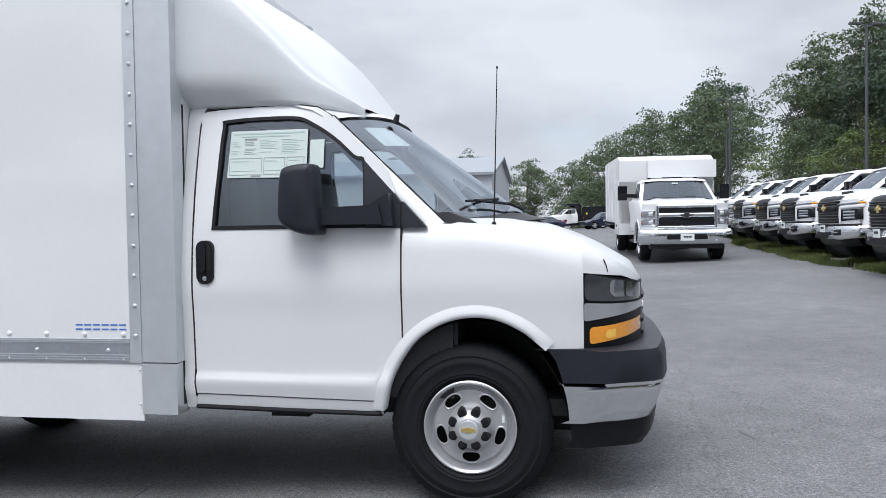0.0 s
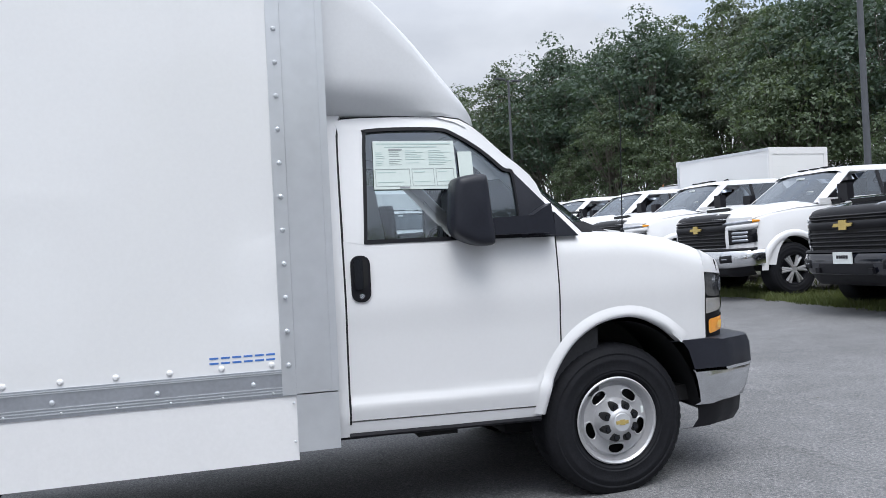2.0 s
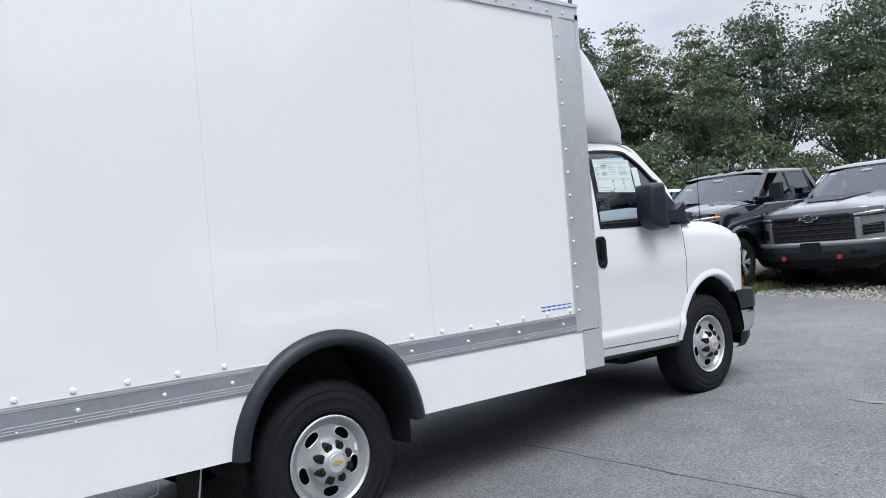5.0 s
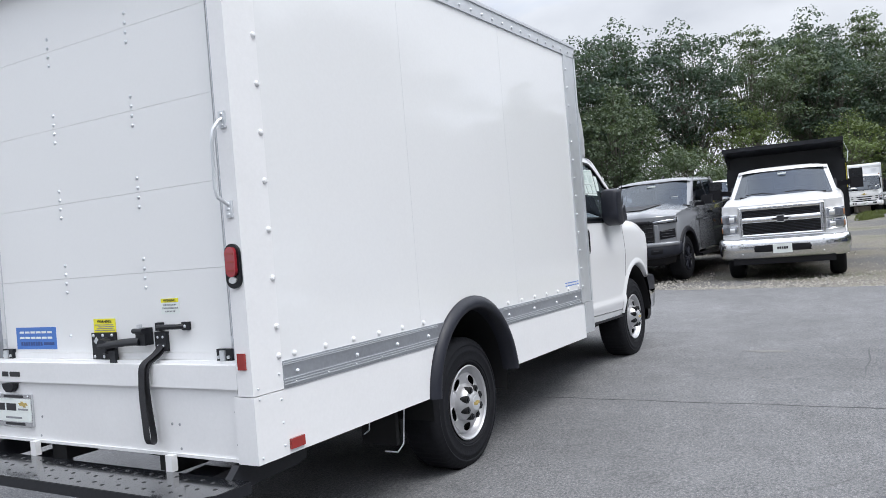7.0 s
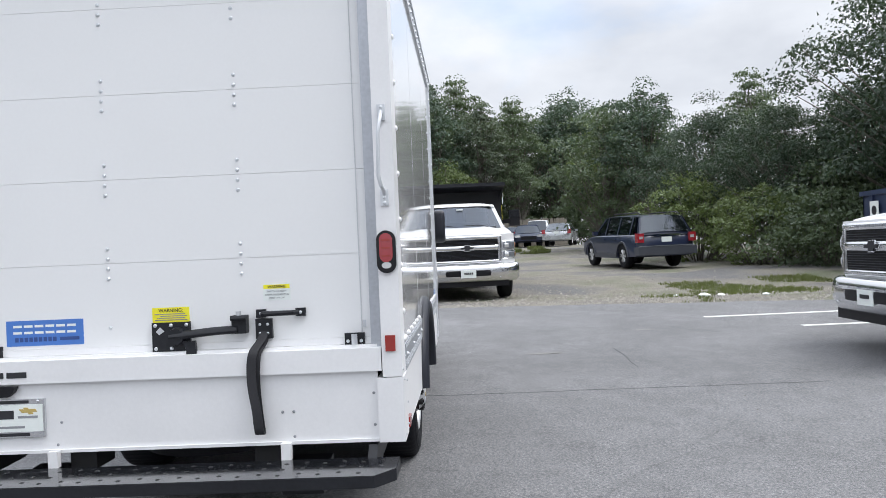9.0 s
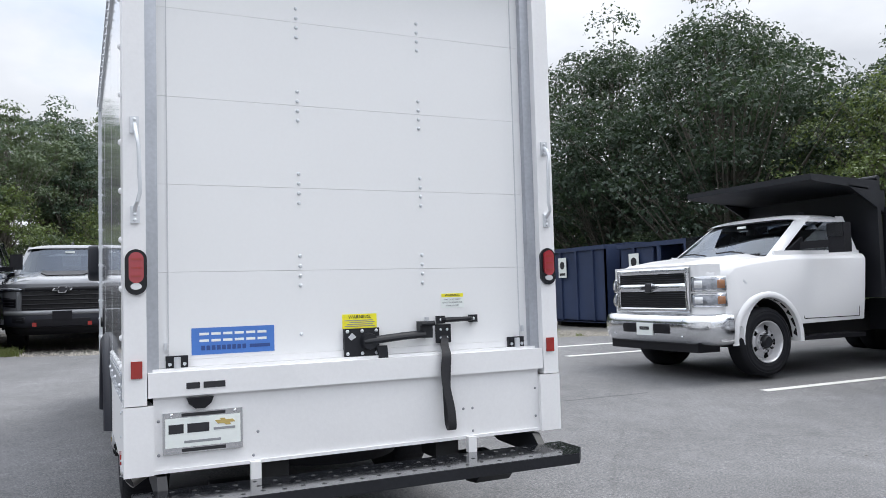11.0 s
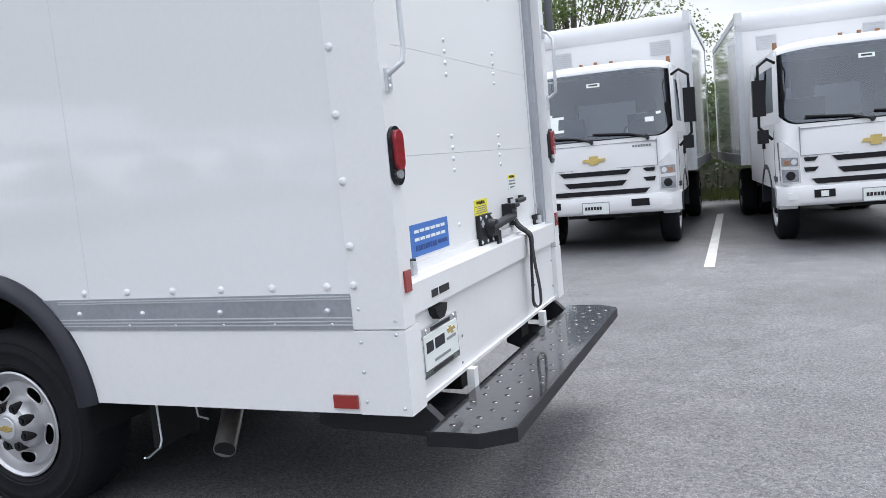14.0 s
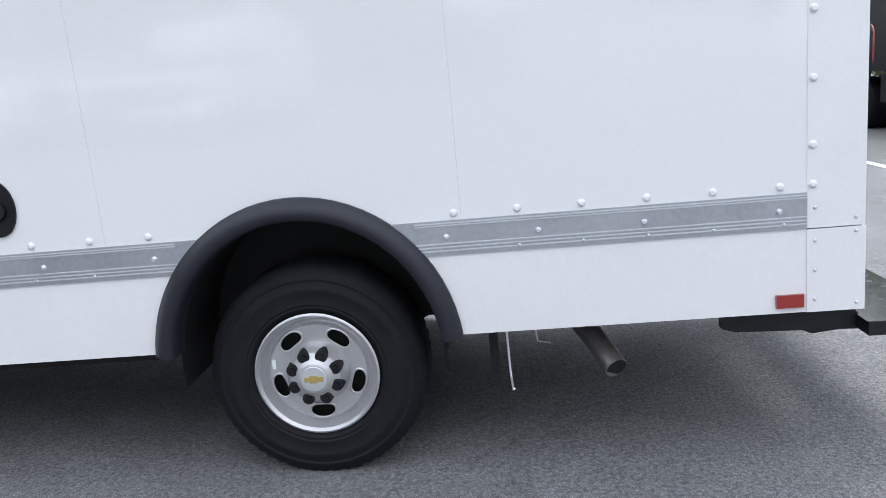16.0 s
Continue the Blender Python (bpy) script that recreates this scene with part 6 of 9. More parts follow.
# bushes and trees behind the parked car and the dumpsters
for x, y, h, k in ((17.5, -12.0, 5.6, 7), (15.5, -10.4, 3.0, 6), (21.5, -10.8, 6.0, 7), (19.5, -9.6, 3.8, 6), (13.2, -11.4, 2.6, 5), (16.2, -14.0, 6.0, 0), (23.5, -13, 7.5, 1), (30.5, -8.3, 7.8, 2), (29, -10, 8, 0), (34, -9.8, 7.5, 4), (14.8, -12.4, 3.6, 5),
                   (13.0, -15.5, 9.8, 7), (8.6, -16.2, 9.6, 7), (5.0, -19.5, 7.6, 7), (11.0, -20, 9.5, 0), (6.5, -22, 9.0, 1), (1.6, -18.5, 7.6, 8), (-1.8, -19.0, 7.6, 8), (1, -24.5, 6.5, 3), (4.0, -17.4, 6.6, 8), (-5.4, -16.6, 2.9, 5), (-6.8, -17.6, 3.3, 6), (-3.8, -17.4, 3.0, 5), (-9.5, -17.4, 3.2, 5), (3.0, -15.6, 2.6, 5), (6.5, -14.8, 2.8, 5), (9.8, -14.2, 3.0, 5), (-0.5, -16.8, 2.6, 6), (12, -22, 5, 5), (7, -23, 5, 5), (2, -24, 5, 5), (-4, -23, 4.5, 6), (-10, -23, 5, 5), (-15, -21, 5, 6), (17, -18, 6, 5), (22, -18, 7, 5)):
    plant(k, x, y, h)
# trees on the sides that only show as reflections
for x, y, h, k in ((-16, -20, 9, 2), (-22, -22, 11, 0), (-29, -22, 12, 1), (-36, -20, 11, 0), (-44, -18, 12, 1), (-34, 42, 12, 0), (-36, 38, 12, 0), (-44, 30, 12, 1), (-50, 18, 12, 0), (-52, 6, 13, 1), (-52, -6, 12, 0)):
    plant(k, x, y, h)


# ---- other vehicles ----
def seat_on_ground(x, y, heading, wb, back):
    """A pose at a vehicle's nose, leaning with the ground under its axles. heading in degrees; back: nose to front axle."""
    h = radians(heading)
    fx, fy_ = math.cos(h), math.sin(h)
    a = gz(x - fx * back, y - fy_ * back)
    b = gz(x - fx * (back + wb), y - fy_ * (back + wb))
    pitch = math.atan2(a - b, wb)
    return Matrix.Translation((x, y, a + math.tan(pitch) * back)) @ Matrix.Rotation(h, 4, "Z") @ Matrix.Rotation(-pitch, 4, "Y")


def mark_bars(parent, x, y, z, w, h, n, mt):
    """Plain bars in place of a short word."""
    step = w / n
    for i in range(n):
        a, c = y - w / 2 + i * step + step * 0.15, y - w / 2 + (i + 1) * step - step * 0.1
        part("mark_bar", box(x - 0.002, x + 0.004, a, c, z - h / 2, z + h / 2), mt, parent)


def bowtie(parent, x, y, z, w, mt):
    h = w * 0.36
    pts = [(-0.5, -0.18), (-0.42, 0.18), (-0.2, 0.18), (-0.17, 0.5), (0.2, 0.5), (0.18, 0.18), (0.5, 0.18), (0.42, -0.18), (0.2, -0.18), (0.17, -0.5), (-0.2, -0.5), (-0.18, -0.18)]
    return part("emblem", prism([(y + a * w, z + b * h) for a, b in pts], "x", x - 0.004, x + 0.012), mt, parent, bevel=0.004)


def cab_glasshouse(root, paint, x_base0, x_top0, x_top1, x_base1, z0, z1, w0, w1, doors, glassm):
    """Pillars, roof and panes of a cab; the front pane slopes from x_base0 to x_top0."""
    def arch_row(x, drop, k=1.0):
        row = []
        for i in range(25):
            a = math.pi * (1 - i / 24)
            c, d = math.cos(a), math.sin(a)
            row.append((x, (w1 + 0.028) * k * math.copysign(abs(c) ** 0.55, c), z1 - 0.125 + (0.125 - drop) * abs(d) ** 0.75))
        return row
    roof = loft([arch_row(x_top0 + 0.075, 0.075, 0.985), arch_row(x_top0 + 0.02, 0.035), arch_row(x_top0 - 0.10, 0.010), arch_row(x_top0 - 0.35, 0.0), arch_row((x_top0 + x_top1) / 2, 0.0), arch_row(x_top1 + 0.12, 0.006), arch_row(x_top1 + 0.03, 0.025), arch_row(x_top1 - 0.03, 0.08, 0.985)])
    part("roof", roof, paint, root, smooth=60)

    def screen(u, v):
        """A point of the windshield, bowed and wrapped back at its sides."""
        return (x_base0 + (x_top0 - x_base0) * v + 0.09 * (1 - v * 0.5) - 0.13 * abs(u) ** 2.6 * (1 - 0.4 * v), u * (w0 + (w1 - w0) * v) * 0.975, z0 + (z1 - 0.065 - z0) * v)
    part("windshield", loft([[screen(u, v) for u in lin(-0.95, 0.95, 18)] for v in lin(0, 1, 6)]), glassm, root, "sloping windshield", smooth=60)
    part("screen_border", loft([[(p[0] + 0.003, p[1], p[2] + 0.003) for p in [screen(u, v) for u in lin(-0.95, 0.95, 18)]] for v in (0.93, 1.0)]), M_BLACK, root, smooth=60)
    for s in (-1, 1):
        # pillars
        def P(x, z, off=0.0):
            f = (z - z0) / (z1 - z0)
            return (x, s * (w0 + (w1 - w0) * f + off), z)
        rows = []
        for v in lin(-0.03, 1.03, 7):
            p, xs_ = screen(s * 0.945, v), x_base0 + (x_top0 - x_base0) * v
            e = P(xs_ - 0.16, z0 + (z1 - 0.065 - z0) * v, 0.004)
            f = P(xs_ - 0.06, z0 + (z1 - 0.065 - z0) * v, 0.003)
            rows.append([(p[0] - 0.03, p[1] - s * 0.02, p[2]), (p[0] + 0.006, p[1], p[2] + 0.004), f, e, (e[0], e[1] - s * 0.03, e[2])])
        part("a_pillar", loft(rows), paint, root, smooth=60)
        part("c_pillar", loft([[P(x_base1 + (x_top1 - x_base1) * v + 0.14, z0 + (z1 - 0.05 - z0) * v, 0.003), P(x_base1 + (x_top1 - x_base1) * v, z0 + (z1 - 0.05 - z0) * v, 0.003), P(x_base1 + (x_top1 - x_base1) * v, z0 + (z1 - 0.05 - z0) * v, -0.12)] for v in lin(0, 1, 4)]), paint, root)
        for i, (xa, xb) in enumerate(doors):
            za, zb = z0 + 0.045, z1 - 0.125
            lean = (x_base0 - x_top0) if i == 0 else 0.0
            pane = [[P(xa + (xb - xa) * u - (lean * v if i == 0 else 0) * (1 - u), za + (zb - za) * v, -0.004) for u in lin(0, 1, 4)] for v in lin(0, 1, 4)]
            part("side_window", loft(pane), glassm, root, "dark tinted side window")
            part("b_pillar", loft([[P(xb + 0.0, za, 0.002), P(xb - 0.07, za, 0.002)], [P(xb + 0.0, zb, 0.002), P(xb - 0.07, zb, 0.002)]]), M_BLACK, root)
    for s in (-1, 1):
        part("belt_rail", box(x_base1, x_base0 - 0.05, min(s * (w0 - 0.03), s * (w0 + 0.006)), max(s * (w0 - 0.03), s * (w0 + 0.006)), z0 - 0.05, z0 + 0.05), paint, root, bevel=0.008)
    part("rear_window", loft([[(x_base1 + (x_top1 - x_base1) * v - 0.0, u * (w0 + (w1 - w0) * v) * 0.9, z0 + 0.03 + (z1 - 0.1 - z0) * v) for u in lin(-1, 1, 4)] for v in (0, 1)]), glassm, root)
    part("cab_interior", box(x_top1 + 0.1, x_base0 - 0.75, -w1 * 0.75, w1 * 0.75, z0 - 0.35, z0 + 0.12), M_INSIDE, root)
    part("cab_dash", box(x_base0 - 0.7, x_base0 - 0.05, -w0 * 0.9, w0 * 0.9, z0 - 0.3, z0 - 0.02), M_INSIDE, root)
    for s in (-1, 1):
        part("seat", box(x_base0 - 1.25, x_base0 - 1.08, s * 0.42 - 0.24, s * 0.42 + 0.24, z0 - 0.3, z0 + 0.34), M_INSIDE, root, bevel=0.05)


class Nose:
    """The front of a truck: bands and panels laid on its plan curve; beyond 1 they run back along the fender."""

    def __init__(self, front, half, x0):
        self.front, self.half, self.x0 = front, half, x0

    def at(self, q, z, o=0.0):
        g, a, h = math.copysign(1.0, q), abs(q), self.half
        if a <= 1:
            return (self.front(q) + self.x0 + o, h * q + g * o * 0.7 * max(0.0, (a - 0.75) / 0.25), z)
        return (self.front(1) + self.x0 + o * 0.4 - (a - 1) * h, g * (h + max(o, -0.01) * 0.7), z)

    def strip(self, q0, q1, z0, z1, o, back=0.05, n=12, edge=0.008):
        """A raised band with folded edges; z0 and z1 are heights, one or a pair for both ends."""
        z0, z1 = [z if isinstance(z, tuple) else (z, z) for z in (z0, z1)]
        rows = []
        for k in range(n + 1):
            q = q0 + (q1 - q0) * k / n
            a, c = z0[0] + (z0[1] - z0[0]) * k / n, z1[0] + (z1[1] - z1[0]) * k / n
            oo = o if 0 < k < n else o - edge
            rows.append([self.at(q, a, oo - back), self.at(q, a, oo - edge), self.at(q, a + edge, oo), self.at(q, (a + c) / 2, oo + 0.004), self.at(q, c - edge, oo), self.at(q, c, oo - edge), self.at(q, c, oo - back)])
        return loft(rows)


def pickup(label, paint, style, m):
    """A crew-cab pickup; the origin is on the ground under the nose, which looks along +x."""
    root = thing("pickup_truck", label, "pickup truck", m, group="pickups parked in a row")
    heavy = style != "silver"
    bumpm = {"chrome": M_CHROMEB, "black": M_BLKP, "silver": M_DARKP}[style]
    fr, rr, R = -1.06, -5.08, 0.425

    def front(u):
        """Plan of the nose: nearly flat, swept back at the corners."""
        return -0.05 * u * u - 0.24 * max(0.0, (abs(u) - 0.6) / 0.4) ** 2

    nose = Nose(front, 1.0, -0.06)
    fp, strip = nose.at, nose.strip
    aF, aR = arc(fr, 0.45, 0.51, 0, 180, 14), arc(rr, 0.45, 0.51, 0, 180, 14)
    prof = [(-0.13, 0.55), (fr + 0.51, 0.52)] + aF[1:-1] + [(fr - 0.51, 0.50), (rr + 0.51, 0.50)] + aR[1:-1] + [(rr - 0.51, 0.58), (-6.15, 0.62), (-6.18, 1.0), (-6.17, 1.44), (-4.05, 1.45), (-3.98, 1.42), (-1.75, 1.41), (-1.2, 1.40), (-0.5, 1.345), (-0.22, 1.30), (-0.15, 1.20)]
    us = [-1, -0.992, -0.975, -0.95, -0.9, -0.82, -0.7, -0.35, 0.35, 0.7, 0.82, 0.9, 0.95, 0.975, 0.992, 1]
    bm = bmesh.new()
    grid = []
    for u in us:
        e = 0.06 * max(0, (abs(u) - 0.94) / 0.06) ** 2
        grid.append([bm.verts.new((x + front(u) * min(1, max(0, (x + 1.1) / 0.9)), 1.005 * u - math.copysign(0.035 * max(0, (z - 1.0) / 0.4) + 0.02 * max(0, (0.75 - z) / 0.25), u) * (abs(u) > 0.6), z - e * (z > 1.15))) for x, z in prof])
    m_ = len(prof)
    for a, c in zip(grid, grid[1:]):
        for i in range(m_):
            bm.faces.new((a[i], a[(i + 1) % m_], c[(i + 1) % m_], c[i]))
    bm.faces.new(grid[0])
    bm.faces.new(grid[-1][::-1])
    part("body", bm, paint, root, "pickup body", smooth=40)
    # hood with a raised centre and a scoop
    rows = []
    for x, z in ((-0.075, 1.25), (-0.08, 1.30), (-0.12, 1.345), (-0.22, 1.375), (-0.45, 1.41), (-0.8, 1.445), (-1.2, 1.475), (-1.62, 1.49), (-1.80, 1.465)):
        f = min(1, max(0, (x + 1.2) / 0.9))
        rows.append([(x + front(0.96 * u) * f, 0.96 * u, z - 0.095 * abs(u) ** 4 + 0.020 * max(0, 1 - abs(abs(u) - 0.46) / 0.16)) for u in lin(-1, 1, 32)])
    part("hood", loft(rows), paint, root, "raised hood", smooth=50)
    if heavy:
        sc = part("hood_scoop", prism([(-0.50, 1.40), (-0.44, 1.462), (-0.52, 1.485), (-0.8, 1.49), (-1.3, 1.45)], "y", -0.36, 0.36), paint, root, "hood scoop", bevel=0.02)
        part("scoop_mouth", box(-0.50, -0.438, -0.31, 0.31, 1.41, 1.458), M_UNDER, sc, bevel=0.01)
        part("hood_cap", loft([[(x + front(u) + 0.008, u, z + 0.009 - 0.095 * abs(u) ** 4) for u in lin(-0.70, 0.70, 20)] for x, z in ((-0.07, 1.245), (-0.075, 1.30), (-0.115, 1.345), (-0.17, 1.365))]), M_BLACK, root, "black hood edge", smooth=50)
    else:
        part("hood_decal", loft([[(x, u * w, z + 0.016 - 0.095 * abs(u * w) ** 4 + 0.020 * max(0, 1 - abs(abs(u * w) / 0.96 - 0.46) / 0.16)) for u in lin(-1, 1, 14)] for x, z, w in ((-0.55, 1.42, 0.30), (-0.8, 1.445, 0.42), (-1.2, 1.475, 0.46), (-1.45, 1.484, 0.40))]), M_STEELB, root, "dark hood decal", smooth=50)
    for s in (-1, 1):
        part("wiper", tube([(-1.70, s * 0.1 + 0.4, 1.50), (-1.72, s * 0.1, 1.525), (-1.73, s * 0.1 - 0.3, 1.53)], 0.011, 6), M_BLACK, root)
    cab_glasshouse(root, paint, -1.58, -2.28, -3.75, -3.98, 1.45, 2.03, 0.945, 0.77, ((-2.01, -2.86), (-2.93, -3.60)), M_WSHP)
    # front end
    part("fascia", loft([[fp(q, z, -0.005) for q in lin(-1.0, 1.0, 28)] for z in (0.78, 0.9, 1.05, 1.2, 1.285)]), paint, root, "nose panel", smooth=50)
    if heavy:
        g = part("grille", strip(-0.69, 0.69, 0.83, 1.265, 0.012, n=18), M_UNDER, root, "black slatted grille", smooth=40)
        for z in (0.87, 0.925, 0.98, 1.035, 1.215, 1.252):
            part("grille_slat", strip(-0.68, 0.68, z - 0.014, z + 0.014, 0.034, 0.03, 16), M_BLACK, g, smooth=40)
        part("grille_bar", strip(-0.70, 0.70, 1.085, 1.185, 0.042, 0.04, 16, 0.014), M_BLACK, g, "black centre bar", smooth=40)
        bowtie(root, 0.0, 0, 1.137, 0.34, M_GOLD)
    else:
        g = part("grille", strip(-0.66, 0.66, 0.80, 1.15, 0.012, n=18), M_UNDER, root, "black honeycomb grille", smooth=40)
        for k, z in enumerate((0.84, 0.92, 1.0, 1.08)):
            part("grille_slat", strip(-0.65, 0.65, z - 0.013, z + 0.013, 0.03, 0.03, 16), M_BLACK, g, smooth=40)
            for y in np.arange(-0.54 + 0.09 * (k % 2), 0.6, 0.18):
                part("grille_web", box(-0.05, -0.035 + front(y), y - 0.012, y + 0.012, z, z + 0.08), M_BLACK, g)
        part("grille_bar", strip(-0.60, 0.60, 1.155, 1.225, 0.03, 0.04, 16), M_BLACK, g, "black centre bar", smooth=40)
        bowtie(root, -0.012, 0, 1.185, 0.34, M_CHROMEB)
        bowtie(root, -0.006, 0, 1.185, 0.28, M_INK)
    for s in (-1, 1):
        if heavy:
            h = part("headlamp", strip(s * 0.725, s * 1.07, (0.87, 0.90), (1.09, 1.10), 0.012), M_GLOSSB, root, "stacked headlamp", smooth=40)
            for z in (0.905, 0.963, 1.02):
                part("lamp_lens", strip(s * 0.775, s * 0.955, z + 0.004, z + 0.047, 0.020, 0.02), M_LENS, h, "clear lamp lens", smooth=40)
            part("marker_lamp", strip(s * 0.64, s * 1.06, (1.175, 1.20), (1.215, 1.245), 0.022), M_LENS, h, "clear marker strip", smooth=40)
            part("marker_lamp", strip(s * 1.0, s * 1.13, (1.195, 1.205), (1.245, 1.235), 0.026), M_AMBER, h, "amber side marker", smooth=40)
            part("nose_bracket", strip(s * 0.69, s * 1.10, (1.10, 1.125), (1.165, 1.19), 0.02), paint, root, smooth=40)
            part("nose_bracket", strip(s * 0.685, s * 0.735, 0.80, 1.15, 0.024), paint, root, smooth=40)
        else:
            h = part("headlamp", strip(s * 0.60, s * 1.10, (1.155, 1.16), (1.215, 1.245), 0.014), M_GLOSSB, root, "slim headlamp", smooth=40)
            part("lamp_lens", strip(s * 0.66, s * 1.03, (1.168, 1.175), (1.205, 1.23), 0.022, 0.02), M_LENS, h, "clear lamp lens", smooth=40)
            part("side_vent", strip(s * 0.76, s * 0.99, (0.86, 0.88), (1.02, 1.05), 0.006), M_BLACK, root, "black slatted corner vent", smooth=40)
            for z in (0.91, 0.96, 1.01):
                part("vent_slat", strip(s * 0.78, s * 0.97, z - 0.006, z + 0.006, 0.018, 0.02), M_DARKP, root, smooth=40)
            part("nose_bracket", strip(s * 0.68, s * 0.75, 0.80, 1.14, 0.03), paint, root, smooth=40)
        part("tow_hook", box(-0.03, 0.05, s * 0.45 - 0.035, s * 0.45 + 0.035, 0.53, 0.60), {"chrome": M_CHROME, "black": M_BLACK, "silver": M_REFL}[style], root, bevel=0.015)

    def bumper_row(z, o, q1=1.18):
        return [(lambda p: (p[0], p[1], p[2] + 0.05 * max(0, (abs(q) - 0.7) / 0.5) * (z < 0.6)))(fp(q, z, o)) for q in lin(-q1, q1, 40)]
    b = part("front_bumper", loft([bumper_row(z, o) for z, o in ((0.50, -0.04), (0.515, 0.05), (0.56, 0.075), (0.64, 0.085), (0.72, 0.08), (0.775, 0.06), (0.79, -0.04))]), bumpm, root, "front bumper", smooth=60)
    part("bumper_intake", strip(-0.46, 0.46, 0.525, 0.665, 0.092, 0.03, 14), M_BLACK, b, smooth=40)
    part("bumper_pad", loft([bumper_row(z, o, 1.05) for z, o in ((0.782, -0.02), (0.792, 0.062), (0.812, 0.055), (0.818, -0.04))]), M_BLACK if heavy else paint, b, "bumper top pad", smooth=50)
    if not heavy:
        part("bumper_band", strip(-1.05, 1.05, 0.735, 0.80, 0.088, 0.05, 30), paint, b, "painted bumper band", smooth=40)
    for s in (-1, 1):
        part("fog_lamp_pocket", strip(s * 0.60, s * 0.80, (0.59, 0.60), (0.70, 0.715), 0.091, 0.03), M_BLACK, b, smooth=40)
        part("fog_lamp", strip(s * 0.64, s * 0.75, 0.635, 0.665, 0.094, 0.02), M_LENS if heavy else M_DARKP, b, smooth=40)
    part("air_dam", loft([bumper_row(z, o, 0.98) for z, o in ((0.36, -0.18), (0.37, -0.10), (0.44, -0.03), (0.52, 0.0))]), M_BLACK, root, smooth=50)
    pl = part("dealer_plate", box(0.032, 0.045, -0.16, 0.16, 0.655, 0.80), M_PAPER if heavy else M_BLACK, root, "white dealer plate" if heavy else "black plate holder")
    if heavy:
        mark_bars(pl, 0.047, 0.0, 0.74, 0.2, 0.04, 5, M_INK)
    for s in (-1, 1):
        mm = part("door_mirror", box(-1.98, -1.86, min(s * 1.09, s * 1.29), max(s * 1.09, s * 1.29), 1.42, 1.70 if heavy else 1.60), M_BLACK, root, "black door mirror", bevel=0.035, seg=3)
        part("mirror_arm", prism([(-1.94, 1.40), (-1.86, 1.40), (-1.84, 1.47), (-1.94, 1.47)], "y", s * 0.94, s * 1.15), M_BLACK, mm, bevel=0.012)
        part("mirror_sail", prism([(-1.74, 1.46), (-1.98, 1.46), (-1.98, 1.64)], "y", s * 0.915, s * 0.94), M_BLACK, root)
        for x in (-1.90, -2.92, -3.95):
            part("door_seam", box(x - 0.005, x + 0.005, min(s * 0.995, s * 1.0065), max(s * 0.995, s * 1.0065), 0.56, 1.22), M_UNDER, root)
        for x in (-2.72, -3.72):
            part("door_handle", box(x - 0.11, x + 0.11, min(s * 0.985, s * 1.02), max(s * 0.985, s * 1.02), 1.22, 1.26), M_BLACK, root, bevel=0.01)
        part("side_step", box(-4.3, -1.75, min(s * 0.90, s * 1.05), max(s * 0.90, s * 1.05), 0.38, 0.44), M_BLACK, root, bevel=0.02)
        part("side_mark", box(-2.55, -2.20, min(s * 0.995, s * 1.008), max(s * 0.995, s * 1.008), 1.10, 1.125), M_GREYINK, root)
        part("body_crease", loft([[(x, s * (1.004 - 0.02), z - 0.05), (x, s * 1.012, z), (x, s * (1.003 - 0.014), z + 0.07)] for x, z in ((-1.75, 1.14), (-2.6, 1.15), (-3.6, 1.16), (-4.5, 1.17))]), paint, root, smooth=60)
        for wx in (fr, rr):
            rows = []
            for i in range(19):
                a = radians(180 * i / 18)
                rows.append([(wx + q * math.cos(a), s * y, 0.45 + q * math.sin(a)) for q, y in ((0.60, 0.992), (0.575, 1.028), (0.53, 1.034), (0.50, 1.024), (0.495, 0.95))])
            part("arch_trim", loft(rows), M_BLACK if style == "silver" else paint, root, smooth=50)
            part("wheel_well", loft([[(wx + 0.50 * math.cos(radians(a)), s * y, 0.45 + 0.50 * math.sin(radians(a))) for y in (0.97, 0.6)] for a in range(0, 181, 15)]), M_UNDER, root)
            wheel(root, wx, s * 0.965, R, s, R=R, W=0.27, rim=0.24, style="alloy" if heavy else "dark")
    part("bed_floor", box(-6.1, -4.1, -0.8, 0.8, 0.9, 0.95), M_UNDER, root)
    part("axles", box(-5.3, -0.9, -0.5, 0.5, 0.40, 0.52), M_UNDER, root)
    if heavy:
        for y in (-0.28, 0, 0.28):
            part("roof_lamp", box(-2.44, -2.32, y - 0.06, y + 0.06, 2.022, 2.042), M_BLACK, root, bevel=0.006)
    part("shark_fin", prism([(-2.75, 2.02), (-2.95, 2.09), (-3.0, 2.02)], "y", -0.02, 0.02), M_BLACK, root)
    part("windshield_label", box(-2.10, -2.075, -0.09, 0.09, 1.86, 1.89), M_PAPER, root)
    part("windshield_label", box(-1.80, -1.775, 0.50, 0.64, 1.58, 1.63), M_PAPER, root)
    return root


